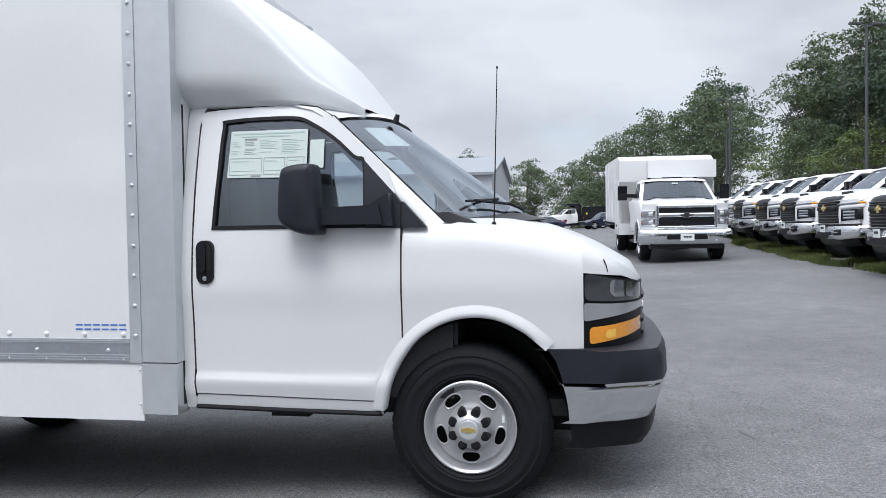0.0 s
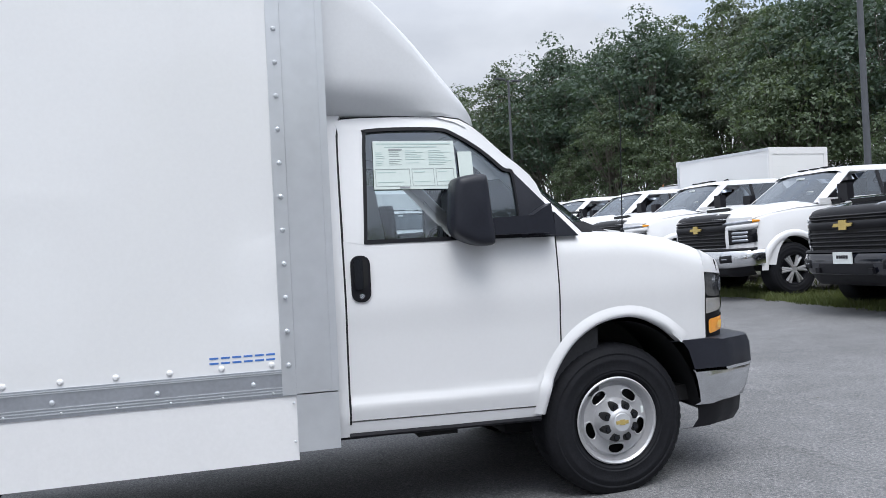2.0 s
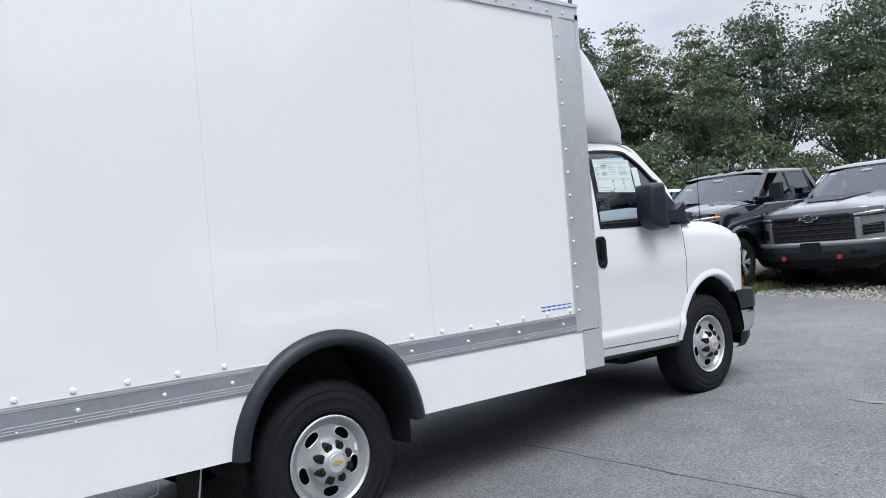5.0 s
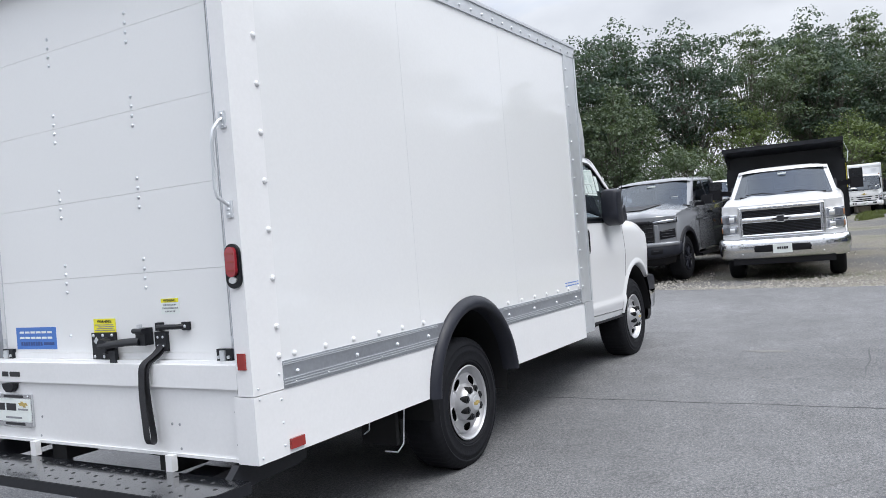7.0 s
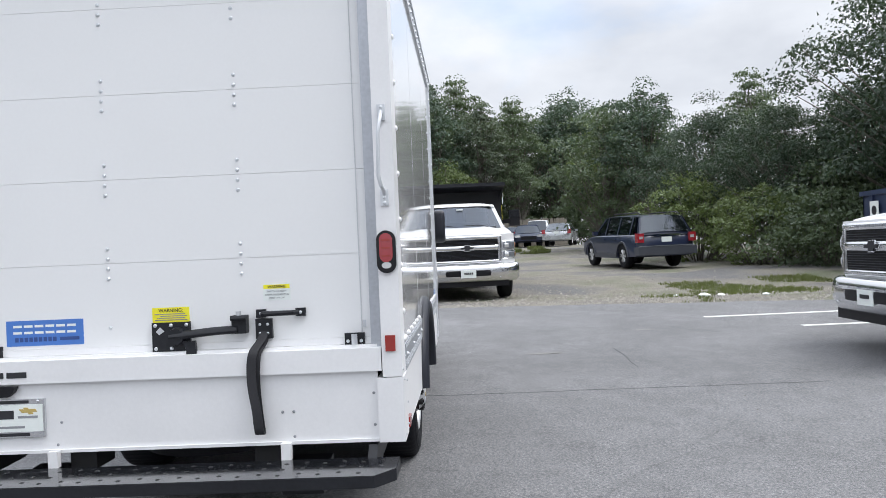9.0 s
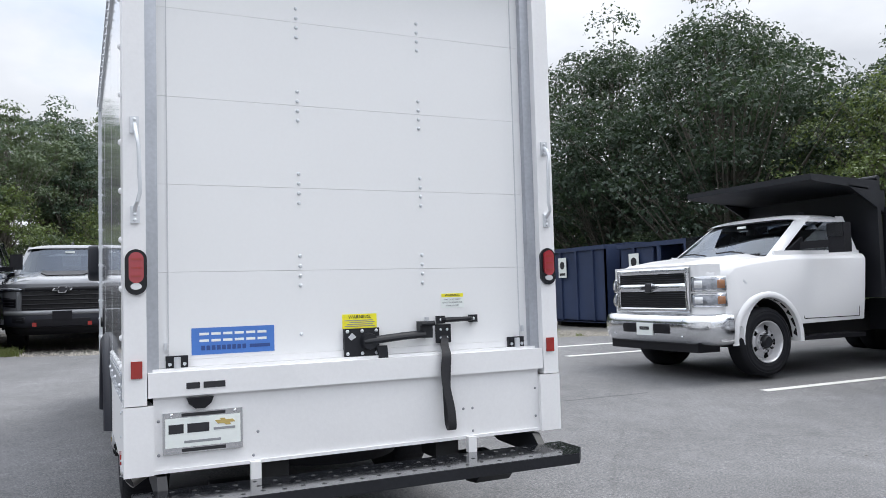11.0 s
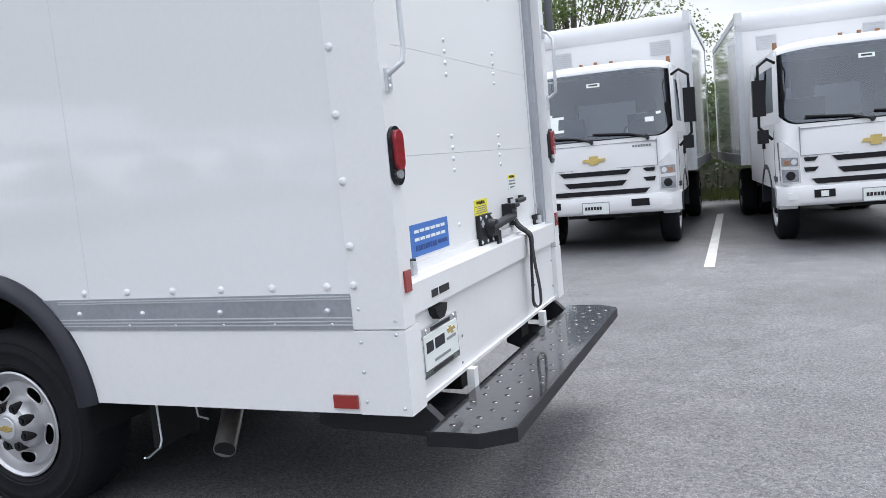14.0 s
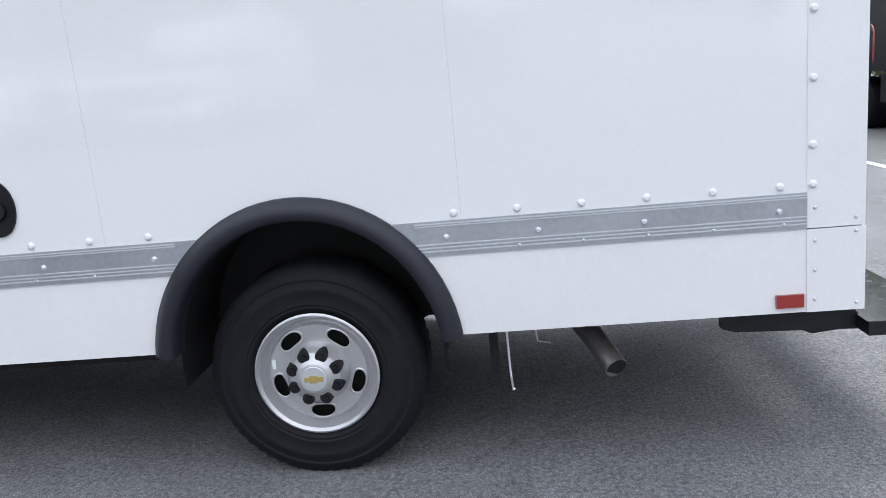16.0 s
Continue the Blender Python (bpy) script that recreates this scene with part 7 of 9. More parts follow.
def medium_cab(root):
    """Front and cab of a heavier regular-cab truck; nose at x = 0, ground at z = 0."""
    fr, R = -0.95, 0.41

    def front(u):
        return -0.03 * u * u - 0.17 * max(0.0, (abs(u) - 0.70) / 0.30) ** 2
    nose = Nose(front, 0.96, -0.05)
    strip = nose.strip
    aF = arc(fr, 0.44, 0.50, -5, 185, 16)
    prof = [(-0.12, 0.76), (-0.42, 0.60)] + aF + [(-1.5, 0.60), (-2.62, 0.62), (-2.67, 1.0), (-2.65, 1.45), (-1.60, 1.44), (-1.2, 1.435), (-0.6, 1.385), (-0.28, 1.345), (-0.13, 1.24)]
    us = [-1, -0.992, -0.975, -0.95, -0.9, -0.82, -0.7, -0.35, 0.35, 0.7, 0.82, 0.9, 0.95, 0.975, 0.992, 1]
    bm = bmesh.new()
    grid = []
    for u in us:
        e = 0.07 * max(0, (abs(u) - 0.93) / 0.07) ** 2
        row = []
        for x, z in prof:
            flare = 0.035 * max(0.0, 1 - abs(x - fr) / 0.75) * max(0.0, 1 - abs(z - 0.9) / 0.5) * (abs(u) > 0.8)
            lean = 0.04 * max(0, (z - 1.05) / 0.4) * (abs(u) > 0.6)
            row.append(bm.verts.new((x + front(u) * min(1, max(0, (x + 1.0) / 0.8)), 0.955 * u + math.copysign(flare - lean, u), z - e * (z > 1.2))))
        grid.append(row)
    m_ = len(prof)
    for a, c in zip(grid, grid[1:]):
        for k in range(m_):
            bm.faces.new((a[k], a[(k + 1) % m_], c[(k + 1) % m_], c[k]))
    bm.faces.new(grid[0])
    bm.faces.new(grid[-1][::-1])
    part("cab_body", bm, M_WHITE, root, "white truck cab", smooth=40)
    rows = []
    for x, z in ((-0.065, 1.27), (-0.07, 1.32), (-0.11, 1.352), (-0.22, 1.375), (-0.5, 1.415), (-0.85, 1.45), (-1.15, 1.47), (-1.36, 1.455)):
        f = min(1, max(0, (x + 1.1) / 0.9))
        rows.append([(x + front(0.94 * u) * f, 0.915 * u, z - 0.085 * abs(u) ** 4 + 0.018 * max(0, 1 - abs(abs(u) - 0.55) / 0.18)) for u in lin(-1, 1, 32)])
    part("hood", loft(rows), M_WHITE, root, "tall white hood", smooth=50)
    part("cowl", box(-1.36, -1.10, -0.72, 0.72, 1.38, 1.465), M_BLACK, root, bevel=0.03)
    cab_glasshouse(root, M_WHITE, -1.12, -1.80, -2.56, -2.65, 1.44, 1.985, 0.90, 0.755, ((-1.52, -2.42),), M_WSH)
    # grille and lamps
    part("fascia", loft([[nose.at(q, z, -0.006) for q in lin(-1.0, 1.0, 28)] for z in (0.76, 0.9, 1.1, 1.25, 1.34)]), M_WHITE, root, "nose panel", smooth=50)
    g = part("grille_back", strip(-0.66, 0.66, 0.80, 1.29, 0.008, n=16), M_UNDER, root, "black mesh grille in a chrome frame", smooth=40)
    for z in (0.855, 0.88, 0.905, 0.93, 0.955, 0.98, 1.005, 1.15, 1.175, 1.20, 1.225):
        part("grille_slat", strip(-0.63, 0.63, z - 0.004, z + 0.004, 0.016, 0.02, 10, 0.002), M_DARKP, g)
    part("grille_frame", strip(-0.70, 0.70, 0.785, 0.835, 0.034, n=16), M_CHROMEB, g, "chrome grille frame", smooth=40)
    part("grille_frame", strip(-0.69, 0.69, 1.245, 1.315, 0.030, n=16, edge=0.014), M_CHROMEB, g, smooth=40)
    part("grille_bar", strip(-0.66, 0.66, 1.035, 1.125, 0.040, n=16, edge=0.016), M_CHROMEB, g, "chrome centre bar", smooth=40)
    for s in (-1, 1):
        part("grille_frame", strip(s * 0.635, s * 0.70, 0.79, 1.31, 0.032, n=4), M_CHROMEB, g, smooth=40)
    mark_bars(g, -0.012, 0, 1.282, 0.72, 0.026, 9, M_GREYINK)
    bowtie(root, -0.006, 0, 1.08, 0.34, M_CHROMEB)
    bowtie(root, 0.001, 0, 1.08, 0.27, M_INK)
    for s in (-1, 1):
        for z0, z1 in ((0.845, 1.005), (1.025, 1.195)):
            h = part("headlamp", strip(s * 0.715, s * 1.09, z0, z1, 0.018), M_CHROMEB, root, "stacked headlamp", smooth=40)
            part("lamp_lens", strip(s * 0.735, s * 1.07, z0 + 0.018, z1 - 0.018, 0.024, 0.02), M_LENS, h, "clear lamp lens", smooth=40)
            part("lamp_bowl", strip(s * 0.77, s * 0.86, z0 + 0.04, z1 - 0.04, 0.030, 0.02), M_LAMPW, h, "bright lamp bowl", smooth=40)
            part("turn_lens", strip(s * 0.975, s * 1.06, z0 + 0.03, z1 - 0.035, 0.028, 0.02), M_AMBERD, h, "amber turn lens", smooth=40)

    def bumper_row(z, o, q1=1.15):
        return [nose.at(q, z, o) for q in lin(-q1, q1, 40)]
    b = part("front_bumper", loft([bumper_row(z, o) for z, o in ((0.40, -0.02), (0.415, 0.06), (0.46, 0.10), (0.56, 0.125), (0.66, 0.125), (0.735, 0.105), (0.76, 0.07), (0.765, -0.03))]), M_CHROMEB, root, "deep chrome front bumper", smooth=60)
    part("bumper_intake", strip(-0.50, 0.50, 0.53, 0.655, 0.128, 0.03, 14, 0.012), M_BLACK, b, smooth=40)
    for s in (-1, 1):
        for z in (0.50, 0.69):
            part("bumper_bolt", dome(bmesh.new(), nose.at(s * 0.66, z, 0.122), 0.014, (1, 0, 0)), M_CHROMEB, b)
    pl = part("dealer_plate", box(0.078, 0.090, -0.15, 0.15, 0.505, 0.655), M_PAPER, root, "white dealer plate")
    mark_bars(pl, 0.092, 0.0, 0.59, 0.18, 0.04, 5, M_INK)
    part("lower_valance", box(-0.35, -0.02, -0.8, 0.8, 0.32, 0.44), M_BLACK, root, bevel=0.03)
    for s in (-1, 1):
        mm = part("door_mirror", box(-1.97, -1.84, min(s * 1.12, s * 1.34), max(s * 1.12, s * 1.34), 1.45, 1.80), M_BLACK, root, "black tow mirror", bevel=0.04, seg=3)
        part("mirror_cap", box(-1.965, -1.83, min(s * 1.115, s * 1.335), max(s * 1.115, s * 1.335), 1.64, 1.805), M_GLOSSB, mm, "glossy black mirror cap", bevel=0.04, seg=3)
        part("mirror_arm", loft([[(x - 0.035, s * y, z), (x + 0.035, s * y, z), (x + 0.035, s * y, z + 0.09), (x - 0.035, s * y, z + 0.09)] for x, y, z in ((-1.62, 0.88, 1.50), (-1.72, 0.98, 1.51), (-1.90, 1.16, 1.52))], close=True), M_BLACK, mm)
        part("mirror_sail", prism([(-1.34, 1.45), (-1.66, 1.45), (-1.66, 1.66)], "y", s * 0.865, s * 0.905), M_BLACK, root)
        for x in (-1.56, -2.53):
            part("door_seam", loft([[(x - 0.005, s * y, z), (x + 0.005, s * y, z)] for y, z in ((0.963, 0.66), (0.966, 1.05), (0.950, 1.22), (0.932, 1.40))]), M_UNDER, root)
        part("door_seam", loft([[(x, s * 0.963, 0.655), (x, s * 0.963, 0.665)] for x in (-1.56, -2.53)]), M_UNDER, root)
        part("door_handle", box(-2.47, -2.28, min(s * 0.935, s * 0.975), max(s * 0.935, s * 0.975), 1.24, 1.28), M_BLACK, root, bevel=0.012)
        for i in range(9):
            part("side_mark", box(-1.70 - i * 0.052, -1.668 - i * 0.052, min(s * 0.95, s * 0.968), max(s * 0.95, s * 0.968), 1.075, 1.10), M_INK, root)
        part("fender_badge", cyl((-0.62, s * 0.955, 1.15), (-0.62, s * 0.983, 1.15), 0.05, n=18), M_ALU, root, "round grey fender badge")
        rows = []
        for i in range(19):
            a = radians(-5 + 190 * i / 18)
            rows.append([(fr + q * math.cos(a), s * y, 0.44 + q * math.sin(a)) for q, y in ((0.57, 0.975), (0.55, 1.0), (0.51, 1.005), (0.495, 0.995), (0.485, 0.88))])
        part("arch_flare", loft(rows), M_WHITE, root, smooth=50)
        part("wheel_well", loft([[(fr + 0.49 * math.cos(radians(a)), s * y, 0.44 + 0.49 * math.sin(radians(a))) for y in (0.95, 0.55)] for a in range(0, 181, 15)]), M_UNDER, root)
        wheel(root, fr, s * 0.945, R, s, R=R, W=0.24, rim=0.245, style="truck")
        st = part("cab_step", box(-2.6, -1.5, min(s * 0.72, s * 0.98), max(s * 0.72, s * 0.98), 0.40, 0.45), M_BLACK, root, "black running board", bevel=0.02)
        part("step_tread", box(-2.5, -1.6, min(s * 0.80, s * 0.97), max(s * 0.80, s * 0.97), 0.452, 0.458), M_STEELB, st)
    part("roof_lamp_bar", box(-2.06, -1.96, -0.24, 0.24, 1.985, 2.008), M_BLACK, root, bevel=0.008)
    for y in (-0.56, 0.56):
        part("roof_lamp", box(-2.06, -1.96, y - 0.04, y + 0.04, 1.965, 2.0), M_BLACK, root, bevel=0.01)
    part("windshield_label", box(-1.60, -1.585, -0.07, 0.07, 1.83, 1.86), M_PAPER, root)
    part("chassis", box(-6.2, -0.4, -0.45, 0.45, 0.42, 0.62), M_UNDER, root)
    part("front_axle", box(fr - 0.08, fr + 0.08, -0.8, 0.8, 0.32, 0.46), M_UNDER, root)
    for y in (-0.55, 0.1):
        part("wiper", tube([(-1.05, y + 0.45, 1.475), (-1.08, y + 0.2, 1.51), (-1.08, y - 0.05, 1.50)], 0.009, 6), M_BLACK, root)


def dump_truck(label, m, eave=-1.66):
    root = thing("dump_truck", label, "dump truck", m, group="work trucks")
    medium_cab(root)
    W = 1.07
    part("bed_front", box(-2.90, -2.83, -W, W, 0.88, 2.31), M_STEELB, root, "black steel bulkhead", bevel=0.01)
    part("cab_shield", prism([(-2.9, 2.29), (-2.9, 2.37), (eave, 2.42), (eave, 2.35), (eave - 0.07, 2.33), (-2.85, 2.24)], "y", -W, W), M_STEELB, root, "black steel cab shield", bevel=0.01)
    part("bed_floor", box(-6.4, -2.98, -W, W, 0.90, 0.98), M_STEELB, root)
    for s in (-1, 1):
        side = part("bed_side", box(-6.4, -2.98, min(s * (W - 0.05), s * W), max(s * (W - 0.05), s * W), 0.90, 2.0), M_STEELB, root, "black steel bed side", bevel=0.008)
        part("bed_top_rail", box(-6.42, -2.96, min(s * (W - 0.07), s * (W + 0.03)), max(s * (W - 0.07), s * (W + 0.03)), 1.94, 2.03), M_STEELB, side, bevel=0.012)
        for x in (-3.05, -3.9, -4.75, -5.6, -6.35):
            part("bed_post", box(x - 0.05, x + 0.05, min(s * W, s * (W + 0.05)), max(s * W, s * (W + 0.05)), 0.88, 1.96), M_STEELB, side, bevel=0.01)
        part("shield_web", prism([(-2.98, 2.25), (-2.3, 2.30), (-2.98, 1.95)], "y", s * (W - 0.03), s * W), M_STEELB, root)
        part("marker_lamp", box(-3.2, -3.1, min(s * W, s * (W + 0.03)), max(s * W, s * (W + 0.03)), 1.02, 1.08), M_AMBER, root, bevel=0.005)
        part("bed_label", box(-3.55, -3.42, min(s * W, s * (W + 0.006)), max(s * W, s * (W + 0.006)), 1.35, 1.50), M_YELLOW, root, "yellow warning label")
        part("tool_box", box(-4.2, -3.2, min(s * 0.6, s * 1.05), max(s * 0.6, s * 1.05), 0.45, 0.86), M_STEELB, root, "black tool box", bevel=0.01)
        if s > 0:
            part("cord", tube([(-3.0, s * 1.09, 2.34), (-3.1, s * 1.16, 2.16), (-3.02, s * 1.13, 1.95)], 0.008, 6), M_PAPER, root)
        if s > 0:
            part("cord_tag", box(-2.985, -2.972, min(s * 1.10, s * 1.110), max(s * 1.10, s * 1.110), 1.45, 1.92), M_YELLOW, root, "yellow cord")
        for o in (0.0, 0.27):
            wheel(root, -5.0, s * (0.98 - o), 0.40, s, R=0.40, W=0.24, rim=0.255, style="truck")
        part("mud_flap", box(-5.62, -5.60, s * 0.85 - 0.25, s * 0.85 + 0.25, 0.12, 0.8), M_BLACK, root)
    part("tail_gate", box(-6.45, -6.38, -W, W, 0.90, 1.92), M_STEELB, root, bevel=0.01)
    part("tarp_roller", cyl((-2.9, -1.05, 2.41), (-2.9, 1.05, 2.41), 0.035, n=10), M_STEELB, root)
    return root


def chipper_truck(label, m):
    root = thing("chipper_truck", label, "work truck", m, group="work trucks")
    medium_cab(root)
    pl = part("box_body", prism([(-2.95, 0.85), (-2.95, 2.50), (-3.3, 2.62), (-7.2, 2.62), (-7.2, 0.85)], "y", -1.2, 1.2), M_WHITE, root, "tall white chip box", bevel=0.03)
    for s in (-1, 1):
        for k in range(4):
            part("box_rib", box(-4.0 - k, -3.94 - k, min(s * 1.2, s * 1.23), max(s * 1.2, s * 1.23), 0.9, 2.58), M_WHITE, pl)
        part("tool_box", box(-4.1, -2.95, min(s * 0.75, s * 1.22), max(s * 0.75, s * 1.22), 0.55, 1.95), M_WHITE, root, "white tool cabinet", bevel=0.02)
        part("cabinet_door", box(-3.95, -3.1, min(s * 1.22, s * 1.228), max(s * 1.22, s * 1.228), 0.7, 1.85), M_FRAMEW, root)
        part("cabinet_latch", box(-3.55, -3.47, min(s * 1.225, s * 1.245), max(s * 1.225, s * 1.245), 0.74, 0.82), M_BLACK, root)
        for o in (0.0, 0.27):
            wheel(root, -5.4, s * (1.02 - o), 0.42, s, R=0.42, W=0.24, rim=0.255, style="truck")
    part("box_hood", box(-2.98, -2.6, -0.5, 1.2, 2.02, 2.46), M_WHITE, root, bevel=0.03)
    return root


def cabover(label, m, crew=False):
    """A white forward-control box truck; nose at x = 0."""
    root = thing("cabover_truck", label, "box truck", m, group="cabover trucks in the stalls")
    L = -2.75 if crew else -1.75
    W = 1.02
    # lower shell: flat sides and a softly rounded face
    us = [-1, -0.995, -0.98, -0.955, -0.92, -0.87, -0.8, -0.7, -0.5, -0.25, 0, 0.25, 0.5, 0.7, 0.8, 0.87, 0.92, 0.955, 0.98, 0.995, 1]

    def face(u, z):
        v = max(0.0, (z - 1.0) / 0.45)
        return (0.035 - 0.03 * u * u - 0.15 * max(0.0, (abs(u) - 0.86) / 0.14) ** 2 - 0.05 * v * v, W * u, z)

    def sill(u):
        return 1.45 + 0.17 * max(0.0, (abs(u) - 0.80) / 0.20) ** 2
    rows = []
    for f in lin(0, 1, 7):
        row = [face(u, 0.70 + (sill(u) - 0.70) * f) for u in us]
        rows.append([(L, -W, row[0][2])] + row + [(L, W, row[-1][2])])
    part("cab_body", loft(rows), M_WHITE, root, "white cabover cab", smooth=50)
    rows = []
    for z, x, k in ((2.33, -0.34, 0.955), (2.37, -0.35, 0.95), (2.42, -0.40, 0.92), (2.45, -0.52, 0.88), (2.465, -0.8, 0.84), (2.46, L + 0.1, 0.84), (2.36, L, 0.9)):
        rows.append([(x - 0.09 * abs(u) ** 3, W * k * u, z - 0.05 * abs(u) ** 4) for u in lin(-1, 1, 16)])
    part("cab_roof", loft(rows), M_WHITE, root, "white domed roof", smooth=60)

    def pane(u, f, inset=0.0):
        z0 = sill(u) + 0.012
        z = z0 + (2.335 - 0.05 * u ** 4 - z0) * f
        q = (z - 1.45) / 0.885
        return (0.0 - 0.33 * q - 0.03 * u * u - 0.15 * max(0.0, (abs(u) - 0.86) / 0.14) ** 2 - inset, (W - 0.025 - 0.045 * q) * u, z)
    ug = lin(-0.985, 0.985, 22)
    part("windshield", loft([[pane(u, f) for u in ug] for f in lin(0, 1, 7)]), M_GLASSC, root, "large curved windshield with dark border", smooth=60)
    for f0, f1 in ((0.0, 0.045), (0.955, 1.0)):
        part("glass_border", loft([[pane(u, f, 0.012) for u in ug] for f in (f0, f1)]), M_BLACK, root, smooth=60)
    for s in (-1, 1):
        part("glass_border", loft([[pane(s * u, f, 0.012) for u in (0.93, 0.955, 0.985)] for f in lin(0, 1, 6)]), M_BLACK, root, smooth=60)
        part("a_pillar", loft([[(-0.10 - 0.33 * v, s * (W * 0.965 - 0.045 * v), 1.50 + 0.85 * v), (-0.19 - 0.30 * v, s * (W * 0.998 - 0.045 * v), 1.50 + 0.85 * v), (-0.30 - 0.26 * v, s * (W - 0.045 * v), 1.50 + 0.85 * v)] for v in lin(0, 1, 5)]), M_WHITE, root, smooth=60)
        wins = ((-0.36, -1.15), (-1.35, -2.3)) if crew else ((-0.36, -1.2),)
        for xa, xb in wins:
            part("side_window", loft([[(xa + (xb - xa) * u - 0.22 * v * (1 - u) * (xa > -1), s * (W * 0.99 - 0.05 * v), 1.46 + 0.74 * v) for u in lin(0, 1, 3)] for v in (0, 1)]), M_GLASSD, root, "tinted side window")
        part("side_panel", loft([[(x, s * (W * 0.995 - 0.05 * v), 1.45 + 0.88 * v) for x in (L, xb)] for v in (0, 1)]), M_WHITE, root)
        part("side_top", box(L, -0.55, min(s * 0.88, s * 0.965), max(s * 0.88, s * 0.965), 2.18, 2.36), M_WHITE, root, bevel=0.03)
        part("door_sill", box(L, -0.22, min(s * (W - 0.04), s * (W + 0.002)), max(s * (W - 0.04), s * (W + 0.002)), 1.38, 1.48), M_WHITE, root, bevel=0.01)
        for x in (-0.30, -1.27):
            part("door_seam", box(x, x + 0.01, min(s * W, s * (W + 0.004)), max(s * W, s * (W + 0.004)), 0.74, 1.40), M_UNDER, root)
        h = part("headlamp", prism([(s * 0.79, 0.77), (s * 1.005, 0.77), (s * 1.015, 1.26), (s * 0.98, 1.27), (s * 0.80, 1.12)], "x", -0.22, 0.02), M_LAMPW, root, "large clear headlamp", bevel=0.03)
        part("lamp_bezel", prism([(s * 0.815, 0.79), (s * 0.99, 0.79), (s * 0.995, 0.94), (s * 0.815, 0.93)], "x", 0.012, 0.028), M_LENS, h, "grey lamp bezel", bevel=0.008)
        part("lamp_bezel", prism([(s * 0.815, 0.97), (s * 0.995, 0.98), (s * 0.995, 1.08), (s * 0.815, 1.07)], "x", 0.012, 0.028), M_LENS, h, bevel=0.008)
        part("lamp_round", cyl((0.024, s * 0.90, 0.862), (0.038, s * 0.90, 0.862), 0.055, 0.045, 16), M_GLOSSB, h, "dark round projector", bevel=0.006)
        part("lamp_round", cyl((0.024, s * 0.86, 1.02), (0.036, s * 0.86, 1.02), 0.036, 0.03, 14), M_LAMPW, h, bevel=0.006)
        part("turn_lens", box(0.02, 0.034, min(s * 0.91, s * 0.965), max(s * 0.91, s * 0.965), 0.99, 1.045), M_AMBERD, h, bevel=0.008)
        # mirrors on arms
        mm = part("door_mirror", box(-0.20, -0.10, min(s * 1.12, s * 1.26), max(s * 1.12, s * 1.26), 1.58, 2.00), M_BLACK, root, "tall black mirror", bevel=0.035, seg=3)
        part("mirror_arm", tube([(-0.34, s * 0.98, 2.20), (-0.18, s * 1.08, 2.24), (-0.14, s * 1.19, 2.16), (-0.14, s * 1.2, 1.45), (-0.20, s * 1.05, 1.30)], 0.018, 8), M_BLACK, mm)
        part("spot_mirror", box(-0.19, -0.10, min(s * 1.10, s * 1.22), max(s * 1.10, s * 1.22), 1.26, 1.42), M_BLACK, mm, bevel=0.03)
        part("door_handle", box(-1.20, -1.08, min(s * W, s * (W + 0.03)), max(s * W, s * (W + 0.03)), 1.18, 1.34), M_BLACK, root, bevel=0.02)
        part("side_lamp", box(-0.26, -0.14, min(s * 0.99, s * (W + 0.02)), max(s * 0.99, s * (W + 0.02)), 0.80, 0.86), M_LAMP, root, bevel=0.01)
        wheel(root, -1.05, s * 0.93, 0.40, s, R=0.40, W=0.22, rim=0.23, style="truck")
        rows = []
        for i in range(13):
            a = radians(180 * i / 12)
            rows.append([(-1.05 + q * math.cos(a), s * y, 0.46 + q * math.sin(a)) for q, y in ((0.53, 1.0), (0.52, 1.03), (0.47, 1.03), (0.465, 0.8))])
        part("wheel_arch", loft(rows), M_DARKP, root, smooth=50)
        for o in (0.0, 0.25):
            wheel(root, -4.6, s * (1.0 - o), 0.40, s, R=0.40, W=0.22, rim=0.23, style="truck")
        part("cab_step", box(-0.58, -0.2, min(s * 0.8, s * 1.0), max(s * 0.8, s * 1.0), 0.46, 0.74), M_WHITE, root, bevel=0.03)
    # front face
    part("lower_front", box(-0.25, -0.02, -W + 0.12, W - 0.12, 0.55, 0.76), M_BLACK, root)
    for z0, z1, wt, wb in ((1.005, 1.065, 0.46, 0.40), (0.865, 0.93, 0.40, 0.34), (0.755, 0.815, 0.68, 0.62)):
        part("grille_slot", prism([(-wt, z1), (-wb, z0), (wb, z0), (wt, z1)], "x", -0.02, 0.042), M_BLACK, root, "black grille slot", bevel=0.012)
    for s in (-1, 1):
        for z0, z1 in ((1.02, 1.065), (0.90, 0.95)):
            part("grille_slot", prism([(s * 0.60, z1), (s * 0.755, z1), (s * 0.74, z0), (s * 0.64, z0)], "x", -0.02, 0.034), M_BLACK, root, bevel=0.008)
        part("front_seam", box(-0.06, 0.022, s * 0.785 - 0.003, s * 0.785 + 0.003, 1.09, 1.42), M_GREYINK, root)
    part("front_seam", box(-0.02, 0.030, -0.785, 0.785, 1.086, 1.091), M_GREYINK, root)
    part("front_seam", box(-0.04, 0.0, -0.785, 0.785, 1.395, 1.40), M_GREYINK, root)
    bowtie(root, 0.036, 0, 1.205, 0.30, M_GOLD)
    mark_bars(root, -0.002, 0.60, 1.345, 0.24, 0.028, 7, M_GREYINK)
